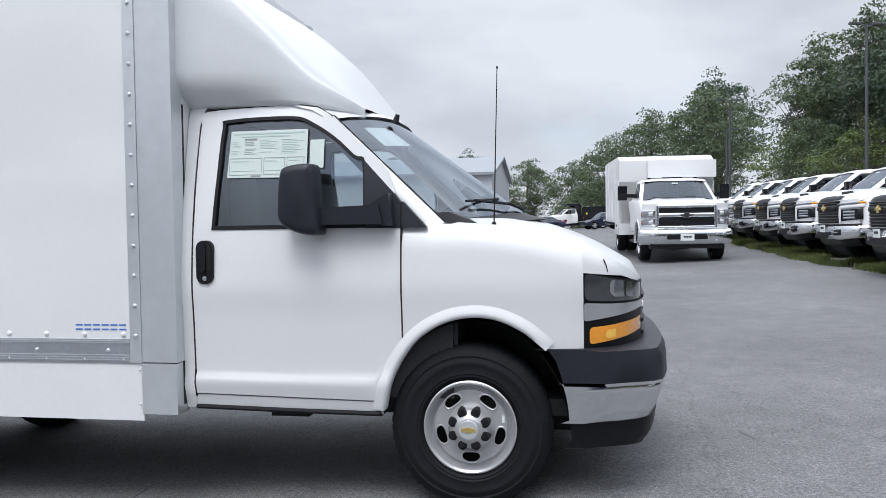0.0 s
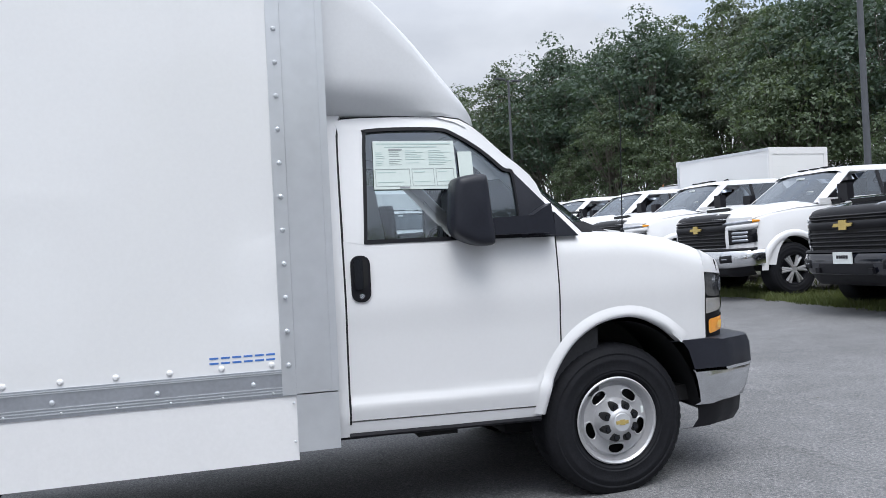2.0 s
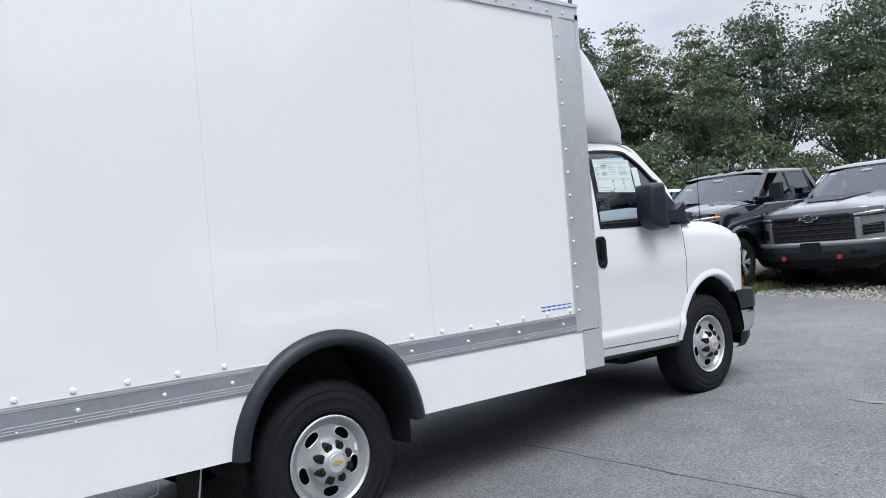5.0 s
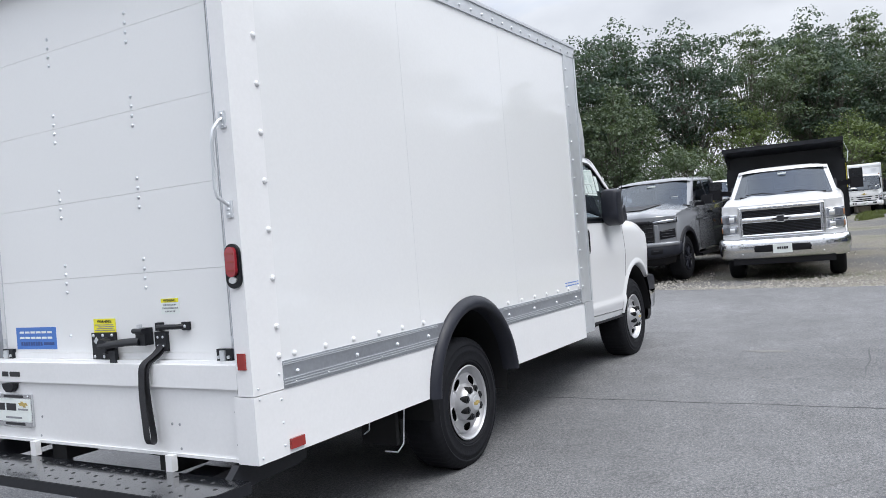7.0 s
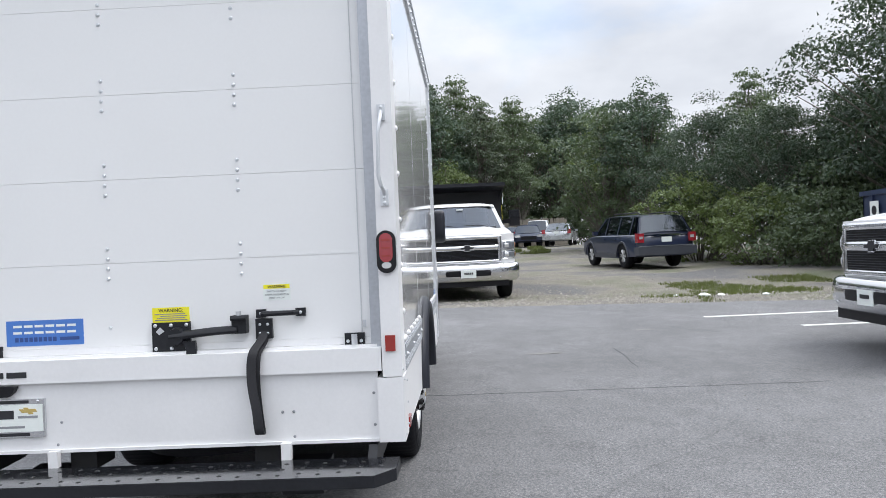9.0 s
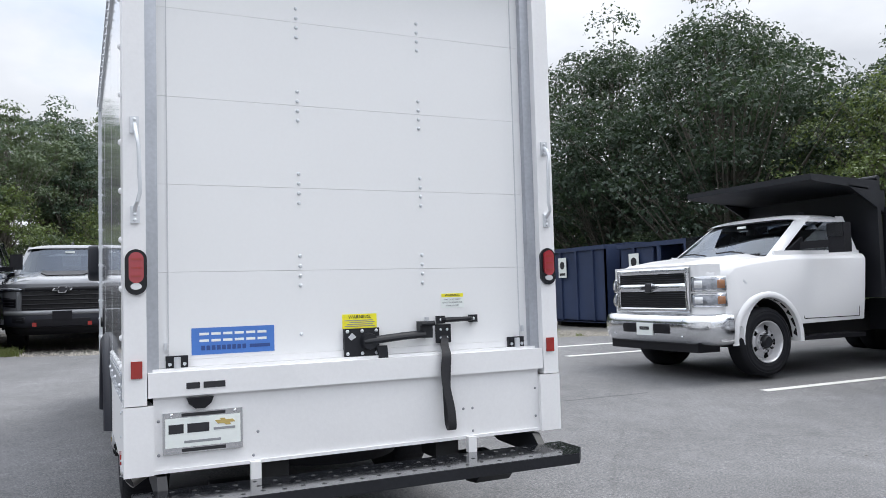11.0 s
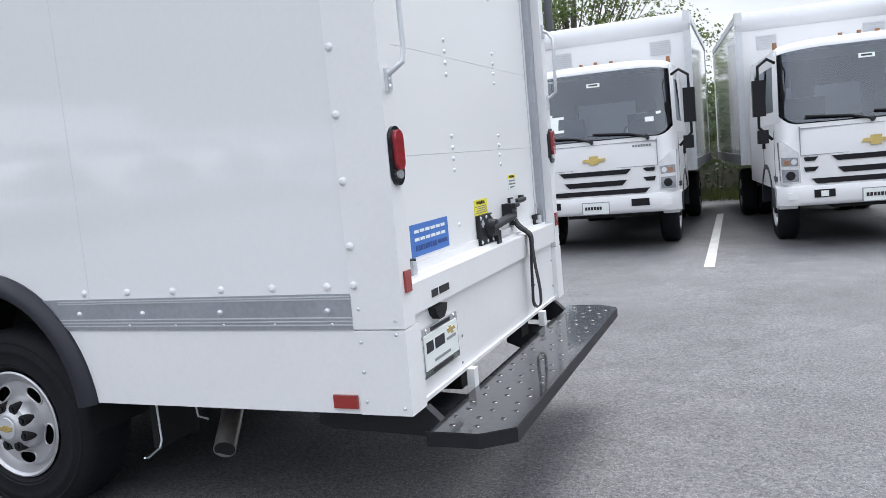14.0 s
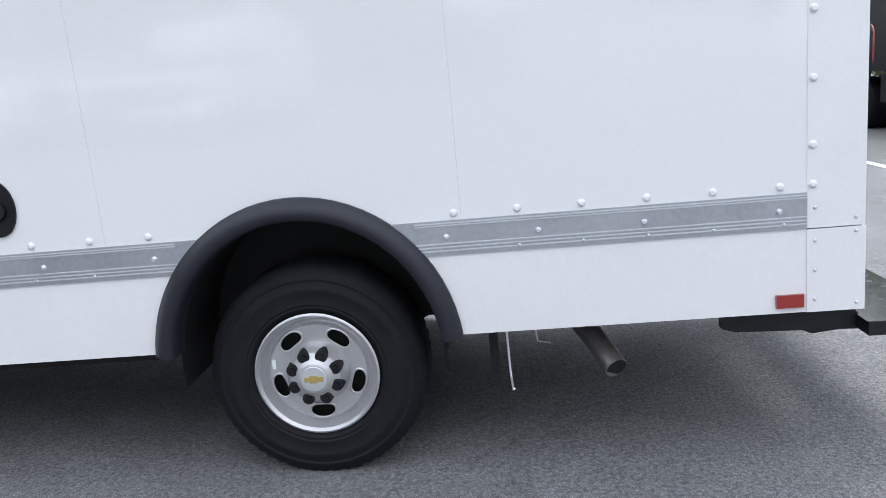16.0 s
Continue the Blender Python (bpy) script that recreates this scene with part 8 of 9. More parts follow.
    b = part("front_bumper", loft([[(0.12 - 0.03 * u * u - 0.16 * max(0, (abs(u) - 0.8) / 0.2) ** 2 + o, 1.045 * u, z) for u in lin(-1, 1, 26)] for z, o in ((0.50, -0.16), (0.515, -0.02), (0.56, 0.0), (0.68, 0.0), (0.735, -0.02), (0.755, -0.16))]), M_WHITE, root, "white front bumper", smooth=60)
    for s in (-1, 1):
        part("bumper_slot", box(0.06, 0.119, s * 0.56 - 0.11, s * 0.56 + 0.11, 0.60, 0.69), M_BLACK, b, bevel=0.02)
        part("bumper_lamp", box(0.0, 0.098, s * 0.86 - 0.085, s * 0.86 + 0.085, 0.59, 0.665), M_FRAMEW, b, bevel=0.02)
        part("tow_eye", box(0.10, 0.128, s * 0.56 - 0.04, s * 0.56 + 0.04, 0.61, 0.675), M_PAPER if s < 0 else M_BLACK, b, bevel=0.008)
    pl = part("dealer_plate", box(0.118, 0.130, -0.165, 0.165, 0.525, 0.665), M_PAPER, root, "white dealer plate")
    mark_bars(pl, 0.132, -0.03, 0.60, 0.22, 0.04, 6, M_INK)
    part("plate_frame", box(0.112, 0.122, -0.175, 0.175, 0.515, 0.675), M_GREYINK, pl)
    for y in (-0.92, -0.2, 0, 0.2, 0.92):
        part("roof_lamp", cyl((-0.58 - 0.1 * abs(y), y, 2.38), (-0.58 - 0.1 * abs(y), y, 2.49 - 0.03 * abs(y)), 0.03, 0.024, 12), M_AMBERD, root, "amber roof marker", bevel=0.008)
    for y0, y1 in ((-0.02, -0.72), (0.68, 0.0)):
        part("wiper", tube([(0.03, y0, 1.44), (0.0, y0 * 0.7 + y1 * 0.3, 1.50), (-0.005, y1, 1.535)], 0.013, 6), M_BLACK, root)
        part("wiper_pivot", cyl((0.0, y0, 1.43), (0.05, y0, 1.45), 0.025, n=10), M_BLACK, root)
    def stick(name, u0, u1, f0, f1, label=""):
        return part(name, loft([[pane(u, f, -0.004) for u in lin(u0, u1, 3)] for f in lin(f0, f1, 2)]), M_PAPER, root, label)
    tag = stick("windshield_tag", -0.09, 0.09, 0.78, 0.84, "white stock tag")
    part("tag_bar", loft([[pane(u, f, -0.006) for u in lin(-0.06, 0.06, 2)] for f in (0.80, 0.825)]), M_INK, tag)
    stick("windshield_tag", 0.66, 0.77, 0.20, 0.27)
    stick("windshield_tag", 0.80, 0.86, 0.30, 0.34)
    if not crew:
        stick("windshield_paper", -0.72, -0.46, 0.15, 0.39, "taped white paper")
        for u, f in ((-0.74, 0.36), (-0.44, 0.37), (-0.74, 0.19), (-0.43, 0.17), (-0.60, 0.41)):
            stick("tape", u - 0.05, u + 0.05, f - 0.02, f + 0.02)
    for y in (-0.55, 0.55):
        part("seat", box(-1.25, -1.08, y - 0.25, y + 0.25, 1.1, 1.78), M_INSIDE, root, bevel=0.06)
        part("head_rest", box(-1.22, -1.10, y - 0.13, y + 0.13, 1.80, 1.98), M_INSIDE, root, bevel=0.05)
    part("steering_wheel", tube([(-0.62 - 0.08 * math.sin(a), 0.52 + 0.21 * math.cos(a), 1.50 + 0.19 * math.sin(a)) for a in np.linspace(0, 2 * math.pi, 20)], 0.015, 6), M_INSIDE, root)
    part("dash", box(-0.65, -0.12, -0.92, 0.92, 1.1, 1.44), M_INSIDE, root, bevel=0.04)
    part("cab_back", box(L, L + 0.04, -0.95, 0.95, 0.6, 1.55), M_INSIDE, root)
    part("cab_back", box(L, L + 0.04, -0.95, 0.95, 2.0, 2.38), M_INSIDE, root)
    for s in (-1, 1):
        part("cab_back", box(L, L + 0.04, min(s * 0.5, s * 0.95), max(s * 0.5, s * 0.95), 1.55, 2.0), M_INSIDE, root)
    part("chassis", box(-6.6, -0.15, -0.42, 0.42, 0.45, 0.70), M_UNDER, root)
    # cargo box
    xb0, xb1 = L - 0.15, L - 4.8
    bx = part("cargo_box", box(xb1, xb0, -1.13, 1.13, 0.92, 3.15), M_PANEL, root, "white cargo box", bevel=0.02)
    part("box_header", loft([[(xb0 + d, u * 1.13, z) for u in lin(-1, 1, 8)] for d, z in ((0.005, 2.90), (0.06, 2.98), (0.05, 3.10), (-0.04, 3.18))]), M_FAIR, bx, smooth=50)
    for s in (-1, 1):
        part("corner_post", box(xb0 - 0.10, xb0 + 0.012, min(s * 1.05, s * 1.145), max(s * 1.05, s * 1.145), 0.92, 3.02), M_ALU, bx, bevel=0.008)
        part("box_corner_cap", box(xb0 - 0.12, xb0 + 0.06, min(s * 1.05, s * 1.15), max(s * 1.05, s * 1.15), 3.0, 3.18), M_FAIR, bx, bevel=0.03)
        part("top_rail", box(xb1, xb0, min(s * 1.10, s * 1.145), max(s * 1.10, s * 1.145), 3.07, 3.16), M_ALU, bx, bevel=0.006)
        part("base_rail", box(xb1, xb0, min(s * 1.12, s * 1.14), max(s * 1.12, s * 1.14), 0.92, 1.08), M_ALUD, bx)
    for k in range(5):
        part("rear_door_panel", box(xb1 - 0.004, xb1 + 0.01, -0.98, 0.98, 1.10 + k * 0.37, 1.463 + k * 0.37), M_DOORW, bx, "white roll-up door panel", bevel=0.004, seg=1)
    part("rear_header", box(xb1 - 0.02, xb1 + 0.02, -1.14, 1.14, 2.96, 3.17), M_FRAMEW, bx, bevel=0.01)
    for s in (-1, 1):
        part("rear_post", box(xb1 - 0.02, xb1 + 0.06, min(s * 1.0, s * 1.14), max(s * 1.0, s * 1.14), 0.92, 2.96), M_FRAMEW, bx, bevel=0.01)
    for s in (-1, 1):
        for k in range(7):
            part("vent_slat", box(xb0, xb0 + 0.014, s * 0.72 - 0.14, s * 0.72 + 0.14, 2.62 + k * 0.03, 2.635 + k * 0.03), M_ALU, bx)
    return root


# parked row: pickups
ROW = 179.0
pk = pickup("white crew-cab pickup with chrome bumper on grass edge", M_WHITE, "chrome", seat_on_ground(5.6, 6.75, ROW, 4.02, 1.06))
for x, y, a in ((5.45, 9.75, 179), (5.4, 12.6, 180), (5.3, 15.4, 180), (5.3, 18.2, 180), (5.2, 21.0, 180), (5.2, 23.8, 180), (5.1, 26.6, 180), (5.0, 29.4, 180), (13.2, 10.8, 180), (12.8, 20.5, 180), (13.4, 7.6, 180), (13.6, 4.6, 180), (14.0, 1.0, 185), (12.6, 23.5, 180), (12.5, 26.5, 180)):
    copy_thing(pk, seat_on_ground(x, y, a, 4.02, 1.06))
pickup("black crew-cab pickup with gold emblem on grass edge", M_BLKP, "black", seat_on_ground(5.55, 3.52, 178, 4.02, 1.06))
pickup("grey crew-cab pickup with black grille on gravel", M_GREYP, "silver", seat_on_ground(6.9, 1.5, 177, 4.02, 1.06))
# work trucks and cabovers
def seat_big(x, y, a, k=1.07):
    return seat_on_ground(x, y, a, 4.0 * k, 0.95 * k) @ Matrix.Diagonal((k, k, k, 1))


dt = dump_truck("white dump truck with black steel bed and chrome grille", seat_big(7.35, -1.32, 185, 1.05), -2.05)
dt = dump_truck("white dump truck with black bed parked between lines", seat_big(-0.85, -5.38, 90, 1.03))
chipper_truck("white work truck with tall chip box on asphalt", seat_big(3.0, 15.2, 273))
cb = cabover("white cabover box truck with gold emblem in stall", seat_on_ground(-4.50, -6.86, 91, 3.5, 1.05))
tagged(cabover("white crew-cab cabover box truck parked in stall", seat_on_ground(-7.68, -6.86, 97, 3.5, 1.05), crew=True))
tagged(copy_thing(dt, seat_big(-11.6, -5.1, 90)), "dump truck with black bed parked in the end stall")
tagged(copy_thing(dt, seat_big(-3.0, 76.0, 196)), "white truck with black stake body far off")
tagged(copy_thing(cb, seat_on_ground(16.2, 24.3, 93, 3.5, 1.05) @ Matrix.Diagonal((1.06, 1.06, 1.06, 1))), "white box truck parked behind the pickups")
tagged(copy_thing(cb, seat_on_ground(40.0, -1.0, 185, 3.0, 0.9) @ Matrix.Diagonal((0.85, 0.85, 0.85, 1))), "white cabover box truck far behind the dump truck")


def rounded_body(prof, half, length, nose, tail):
    """A car body from its side outline, with corners swept in at both ends and sides that bulge at the waist."""
    us = [-1, -0.99, -0.97, -0.94, -0.88, -0.78, -0.62, -0.3, 0.3, 0.62, 0.78, 0.88, 0.94, 0.97, 0.99, 1]
    bm = bmesh.new()
    grid = []
    for u in us:
        r = max(0.0, (abs(u) - 0.5) / 0.5) ** 2.2
        row = []
        for x, z in prof:
            dx = -nose * r * max(0.0, min(1.0, (x + 1.0) / 0.9)) + tail * r * max(0.0, min(1.0, (-length + 1.0 - x) / 0.9))
            side = (0.03 * ((z - 0.72) / 0.35) ** 2 if abs(u) > 0.9 else 0.0)
            row.append(bm.verts.new((x + dx, half * u - math.copysign(min(side, 0.06), u), z - 0.035 * max(0.0, (abs(u) - 0.9) / 0.1) ** 2 * (z > 0.8))))
        grid.append(row)
    n = len(prof)
    for a, c in zip(grid, grid[1:]):
        for i in range(n):
            bm.faces.new((a[i], a[(i + 1) % n], c[(i + 1) % n], c[i]))
    bm.faces.new(grid[0])
    bm.faces.new(grid[-1][::-1])
    return bm


def wagon(label, m, paint, length=5.05, height=1.72, name="parked_car", category="car", tall=True):
    """A family car; nose at x = 0, tail at -length."""
    root = thing(name, label, category, m, group="cars beyond the lot")
    k = length / 5.05
    fr, rr, R = -0.95 * k, -3.82 * k, 0.385 if tall else 0.36
    trim = M_CLAD if tall else M_DARKP
    belt = 1.02 if tall else 0.92
    aF, aR = arc(fr, 0.37, 0.42, 0, 180, 10), arc(rr, 0.37, 0.42, 0, 180, 10)
    prof = [(-0.05, 0.42), (fr + 0.42, 0.32)] + aF[1:-1] + [(fr - 0.42, 0.30), (rr + 0.42, 0.30)] + aR[1:-1] + [(rr - 0.42, 0.36), (-length + 0.02, 0.38), (-length - 0.03, 0.58), (-length - 0.02, 0.82), (-length + 0.03, belt - 0.02), (-length + 0.10, belt + 0.012), (-2.6 * k, belt + 0.01), (-1.35 * k, belt), (-0.85, belt - 0.045), (-0.40, belt - 0.13), (-0.12, belt - 0.22), (-0.03, 0.68)]
    part("body", rounded_body(prof, 0.93, length, 0.22, 0.16), paint, root, "car body", smooth=50)
    top1 = -length + (0.32 if tall else 1.35)
    w0, w1 = 0.86, 0.68
    rows = []
    for x, z, w in ((-1.25 * k, belt, w0), (-1.95 * k, height - 0.06, w1), (-2.2 * k, height, w1), (-3.2 * k, height, w1), (top1, height - 0.05, w1), (-length + (0.04 if tall else 0.55), belt, w0)):
        bow = 0.06 * (1 if x > -2.5 * k else -1 if x < -3.5 * k else 0)
        rows.append([(x + bow * (1 - u * u), u * w, z + 0.02 - 0.05 * abs(u) ** 3) for u in lin(-1, 1, 14)])
    part("roof", loft(rows[1:5]), paint, root, smooth=60)
    part("windshield", loft(rows[0:2]), M_GLASSD, root, smooth=60)
    part("rear_window", loft([[(p[0] - 0.004, p[1] * 0.93, p[2]) for p in rows[4]], [(p[0] - 0.004, p[1] * 0.93, p[2] + (height - belt) * 0.12) for p in rows[5]]]), M_WSH, root, "dark rear window", smooth=60)
    part("tail_frame", loft([[(p[0] + 0.012, p[1], p[2]) for p in rows[4]], [(p[0] + 0.012, p[1], p[2]) for p in rows[5]]]), paint, root)
    for s in (-1, 1):
        def P(x, f, off=0.0):
            return (x, s * (w0 + (w1 - w0) * f + off), belt + (height - 0.05 - belt) * f)
        part("side_glass", loft([[P(-1.3 * k - 0.65 * k * f, f, -0.01), P(top1 + (0.28 - 0.22 * (1 - f) if tall else -0.6 * (1 - f)), f, -0.01)] for f in (0, 0.5, 1)]), M_WSH, root)
        for xx in ((-2.25, -3.3, -4.3) if tall else (-2.25, -3.2)):
            part("pillar", loft([[P(xx * k + 0.05, f, 0.004), P(xx * k - 0.05, f, 0.004)] for f in (0, 1)]), paint, root)
        part("a_pillar", loft([[P(-1.24 * k - 0.70 * k * f, f, 0.004), P(-1.36 * k - 0.70 * k * f, f, 0.004)] for f in (0, 0.5, 1)]), paint, root)
        part("d_pillar", loft([[P(-length + (0.16 if tall else 0.75) - 0.0 + (0.22 if tall else 0.7) * f, f, 0.004), P(-length + (0.03 if tall else 0.55) + (0.28 if tall else 0.8) * f, f, 0.004)] for f in (0, 1)]), paint, root)
        part("tail_lamp", box(-length - 0.035, -length + 0.16, min(s * 0.72, s * 0.925), max(s * 0.72, s * 0.925), 0.80, 1.07), M_RED, root, "red tail lamp", bevel=0.05, seg=3)
        if tall:
            part("reversing_lamp", box(-length - 0.042, -length - 0.02, min(s * 0.75, s * 0.87), max(s * 0.75, s * 0.87), 0.90, 0.98), M_LAMPW, root, "clear reversing lamp", bevel=0.006)
        part("headlamp", box(-0.28, -0.02, min(s * 0.55, s * 0.90), max(s * 0.55, s * 0.90), 0.66, 0.80), M_LAMPW, root, bevel=0.03)
        part("door_mirror", box(-1.62, -1.48, min(s * 0.90, s * 1.06), max(s * 0.90, s * 1.06), belt + 0.02, belt + 0.15), paint, root, bevel=0.03)
        if tall:
            part("roof_rack", tube([(-2.3, s * 0.62, height), (-2.4, s * 0.62, height + 0.06), (-4.3, s * 0.62, height + 0.06), (-4.45, s * 0.62, height)], 0.018, 6), M_DARKP, root, "roof rack rail")
            part("cladding", box(rr + 0.45, fr - 0.45, min(s * 0.915, s * 0.935), max(s * 0.915, s * 0.935), 0.32, 0.46), trim, root)
            for wx in (fr, rr):
                rows_ = [[(wx + q * math.cos(radians(a)), s * y, 0.37 + q * math.sin(radians(a))) for q, y in ((0.48, 0.91), (0.47, 0.945), (0.42, 0.945), (0.415, 0.85))] for a in range(0, 181, 15)]
                part("arch_trim", loft(rows_), trim, root, smooth=50)
        for x in (-2.3 * k, -3.25 * k):
            part("door_handle", box(x - 0.09, x + 0.09, min(s * 0.92, s * 0.945), max(s * 0.92, s * 0.945), 0.88, 0.92), paint, root)
        for wx in (fr, rr):
            wheel(root, wx, s * 0.885, R, s, R=R, W=0.22, rim=0.22, style="alloy")
    part("rear_bumper", box(-length - 0.10, -length + 0.22, -0.925, 0.925, 0.42, 0.66 if tall else 0.68), trim if tall else paint, root, bevel=0.07, seg=4)
    part("licence_plate", box(-length - 0.03, -length - 0.005, -0.16, 0.16, 0.80, 0.95), M_PAPER, root, "white licence plate")
    part("tail_trim", box(-length - 0.03, -length, -0.45, 0.45, 0.99, 1.03), M_CHROME, root)
    if tall:
        part("bumper_strip", box(-length - 0.105, -length, -0.86, 0.86, 0.675, 0.70), M_GREYP, root, "grey bumper top strip", bevel=0.008)
    part("rear_wiper", tube([(-length + 0.05, -0.1, belt + 0.1), (-length + 0.08, 0.3, belt + 0.16)], 0.012, 6), M_BLACK, root)
    part("grille", box(-0.06, 0.0, -0.5, 0.5, 0.5, 0.72), M_BLACK, root, bevel=0.02)
    return root


wagon("dark blue estate car with grey trim on gravel", seat_on_ground(19.6, -6.3, 11.5, 2.75, 0.92), M_SUV, 4.85, 1.64)
cs = wagon("dark blue small saloon parked far off by trees", seat_on_ground(42.0, -5.3, 178, 2.6, 0.9), M_SUV, 4.5, 1.45, tall=False)
wagon("silver saloon car parked far off by trees", seat_on_ground(46.5, -8.2, -14, 2.6, 0.9), M_SILVP, 4.6, 1.5, tall=False)
wagon("white estate car parked far off by trees", seat_on_ground(46.0, -6.2, 172, 2.6, 0.9), M_WHITE, 4.9, 1.85)
wagon("white saloon parked far off beyond the lot", seat_on_ground(41.5, -2.75, 176, 2.6, 0.9), M_WHITE, 4.5, 1.45, tall=False)
wagon("silver estate car behind the white saloon", seat_on_ground(47.0, -2.3, 176, 2.6, 0.9), M_SILVP, 4.7, 1.75)
wagon("grey saloon between white and blue cars", seat_on_ground(46.0, -4.6, 176, 2.6, 0.9), M_GREYP, 4.5, 1.45, tall=False)
for x, y, a in ((0.5, 66, 200), (2.5, 60, 200), (-5.5, 72, 200), (-9, 74, 200)):
    tagged(copy_thing(cs, seat_on_ground(x, y, a, 2.6, 0.9)), "dark car parked at the far end of the lot")


# ---- dumpsters ----
def dumpster(label, x0, x1, y0, y1, h, opening):
    zg = gz((x0 + x1) / 2, y0)
    root = thing("dumpster", label, "dumpster", pose((x0 + x1) / 2, (y0 + y1) / 2, zg), group="dumpsters")
    w, d = (x1 - x0) / 2, (y0 - y1) / 2
    for nm, b in (("back_wall", (-w, w, -d, -d + 0.04, 0.12, h)), ("side_wall", (-w, -w + 0.04, -d, d, 0.12, h)), ("side_wall", (w - 0.04, w, -d, d, 0.12, h)), ("floor", (-w, w, -d, d, 0.10, 0.16))):
        part(nm, box(*b), M_DUMP, root, "scuffed blue steel", bevel=0.008)
    if opening:
        part("front_wall", box(-w, w, d - 0.04, d, 0.12, h * 0.55), M_DUMP, root, bevel=0.008)
        part("front_wall", box(0.25, w, d - 0.04, d, h * 0.55, h), M_DUMP, root, bevel=0.008)
        part("waste", prism([(-w + 0.1, 0.2), (-w + 0.1, h * 0.62), (-0.4, h * 0.7), (0.0, h * 0.6), (0.2, 0.2)], "y", -d + 0.1, d - 0.15), M_PAPER, root, "pale waste bags", bevel=0.08)
    else:
        part("front_wall", box(-w, w, d - 0.04, d, 0.12, h), M_DUMP, root, bevel=0.008)
    part("lid", box(-w - 0.03, w + 0.03, -d - 0.03, d * 0.2, h, h + 0.06), M_DUMP, root, bevel=0.02)
    part("rim", box(-w - 0.04, w + 0.04, d - 0.02, d + 0.05, h - 0.10, h), M_DUMP, root, bevel=0.01)
    for x in (-w * 0.6, 0, w * 0.6):
        part("rib", box(x - 0.04, x + 0.04, d, d + 0.05, 0.15, h - 0.1), M_DUMP, root, bevel=0.008)
    for x in (-w + 0.12, w - 0.12):
        part("foot", box(x - 0.08, x + 0.08, -d + 0.1, d - 0.1, 0.0, 0.12), M_UNDER, root)
    sg = part("sign", box(w - 0.75, w - 0.40, d + 0.052, d + 0.060, h * 0.62, h * 0.88), M_PAPER, root, "white notice board")
    part("sign_mark", prism([(w - 0.575 + 0.1 * math.cos(a), h * 0.78 + 0.1 * math.sin(a)) for a in np.linspace(0, 2 * math.pi, 16, endpoint=False)], "y", d + 0.0605, d + 0.063), M_INK, sg)
    part("sign_line", box(w - 0.70, w - 0.45, d + 0.0605, d + 0.063, h * 0.65, h * 0.68), M_INK, sg)
    return root


dumpster("blue steel dumpster with white notice", 6.3, 8.6, -10.0, -11.8, 1.95, False)
dumpster("open blue steel dumpster full of waste", 3.2, 6.0, -10.2, -12.0, 1.9, True)


# ---- lamp posts, fence, building ----
def lamp_post(x, y, h, arm, label):
    root = thing("lamp_post", label, "lamp post", pose(x, y, gz(x, y) - 0.02), group="lamp posts")
    part("pole", cyl((0, 0, 0), (0, 0, h), 0.10, 0.065, 12), M_POLE, root)
    part("footing", cyl((0, 0, 0), (0, 0, 0.6), 0.28, n=16), M_WALLG, root, "concrete footing", bevel=0.02)
    for a in arm:
        c, s = math.cos(radians(a)), math.sin(radians(a))
        ar = part("arm", tube([(0, 0, h - 0.1), (c * 0.5, s * 0.5, h)], 0.03, 8), M_POLE, root)
        part("lamp_head", prism([(0.35, -0.14), (0.95, -0.16), (1.0, 0.0), (0.95, 0.16), (0.35, 0.14)], "z", h - 0.02, h + 0.07), M_POLE, ar, bevel=0.02, m=Matrix.Rotation(radians(a), 4, "Z"))


lamp_post(15.2, 40.0, 10.2, (20, 200), "tall grey twin-arm lamp post")
lamp_post(11.2, 56.0, 9.0, (20, 200), "tall grey twin-arm lamp post")
lamp_post(12.0, 62.0, 7.5, (0,), "slim grey lamp post")
lamp_post(15.0, 12.8, 10.5, (20, 200), "tall grey lamp post beside the pickups")
lamp_post(-2.5, -13.2, 9.0, (80, 260), "dark lamp post behind the parked trucks")



def board_fence(label, x0, y0, x1, y1, h, n):
    root = thing("fence", label, "fence", pose(0, 0, 0))
    turn = math.degrees(math.atan2(y1 - y0, x1 - x0))
    brd = None
    rb = random.Random(5)
    for i in range(n):
        x, y = x0 + (x1 - x0) * i / n, y0 + (y1 - y0) * i / n
        m = pose(x, y, gz(x, y) + rb.uniform(-0.03, 0.03), 0, rb.uniform(-1, 1), turn)
        if brd is None:
            brd = part("board", box(-0.065, 0.065, -0.01, 0.01, 0.0, h), M_FENCE, root, m=m)
        else:
            o = new("board", brd.data)
            o.parent = root
            o.matrix_basis = m
    for z in (h * 0.2, h * 0.8):
        part("rail", tube([(x0 + 0.04, y0 - 0.04, gz(x0, y0) + z), (x1 + 0.04, y1 - 0.04, gz(x1, y1) + z)], 0.04, 6), M_FENCE, root)


board_fence("weathered wooden board fence behind the parked trucks", -12, -15.9, 4, -15.9, 1.25, 110)
board_fence("tall dark board fence behind the far cars", 52, -9, 51, 6, 2.1, 100)

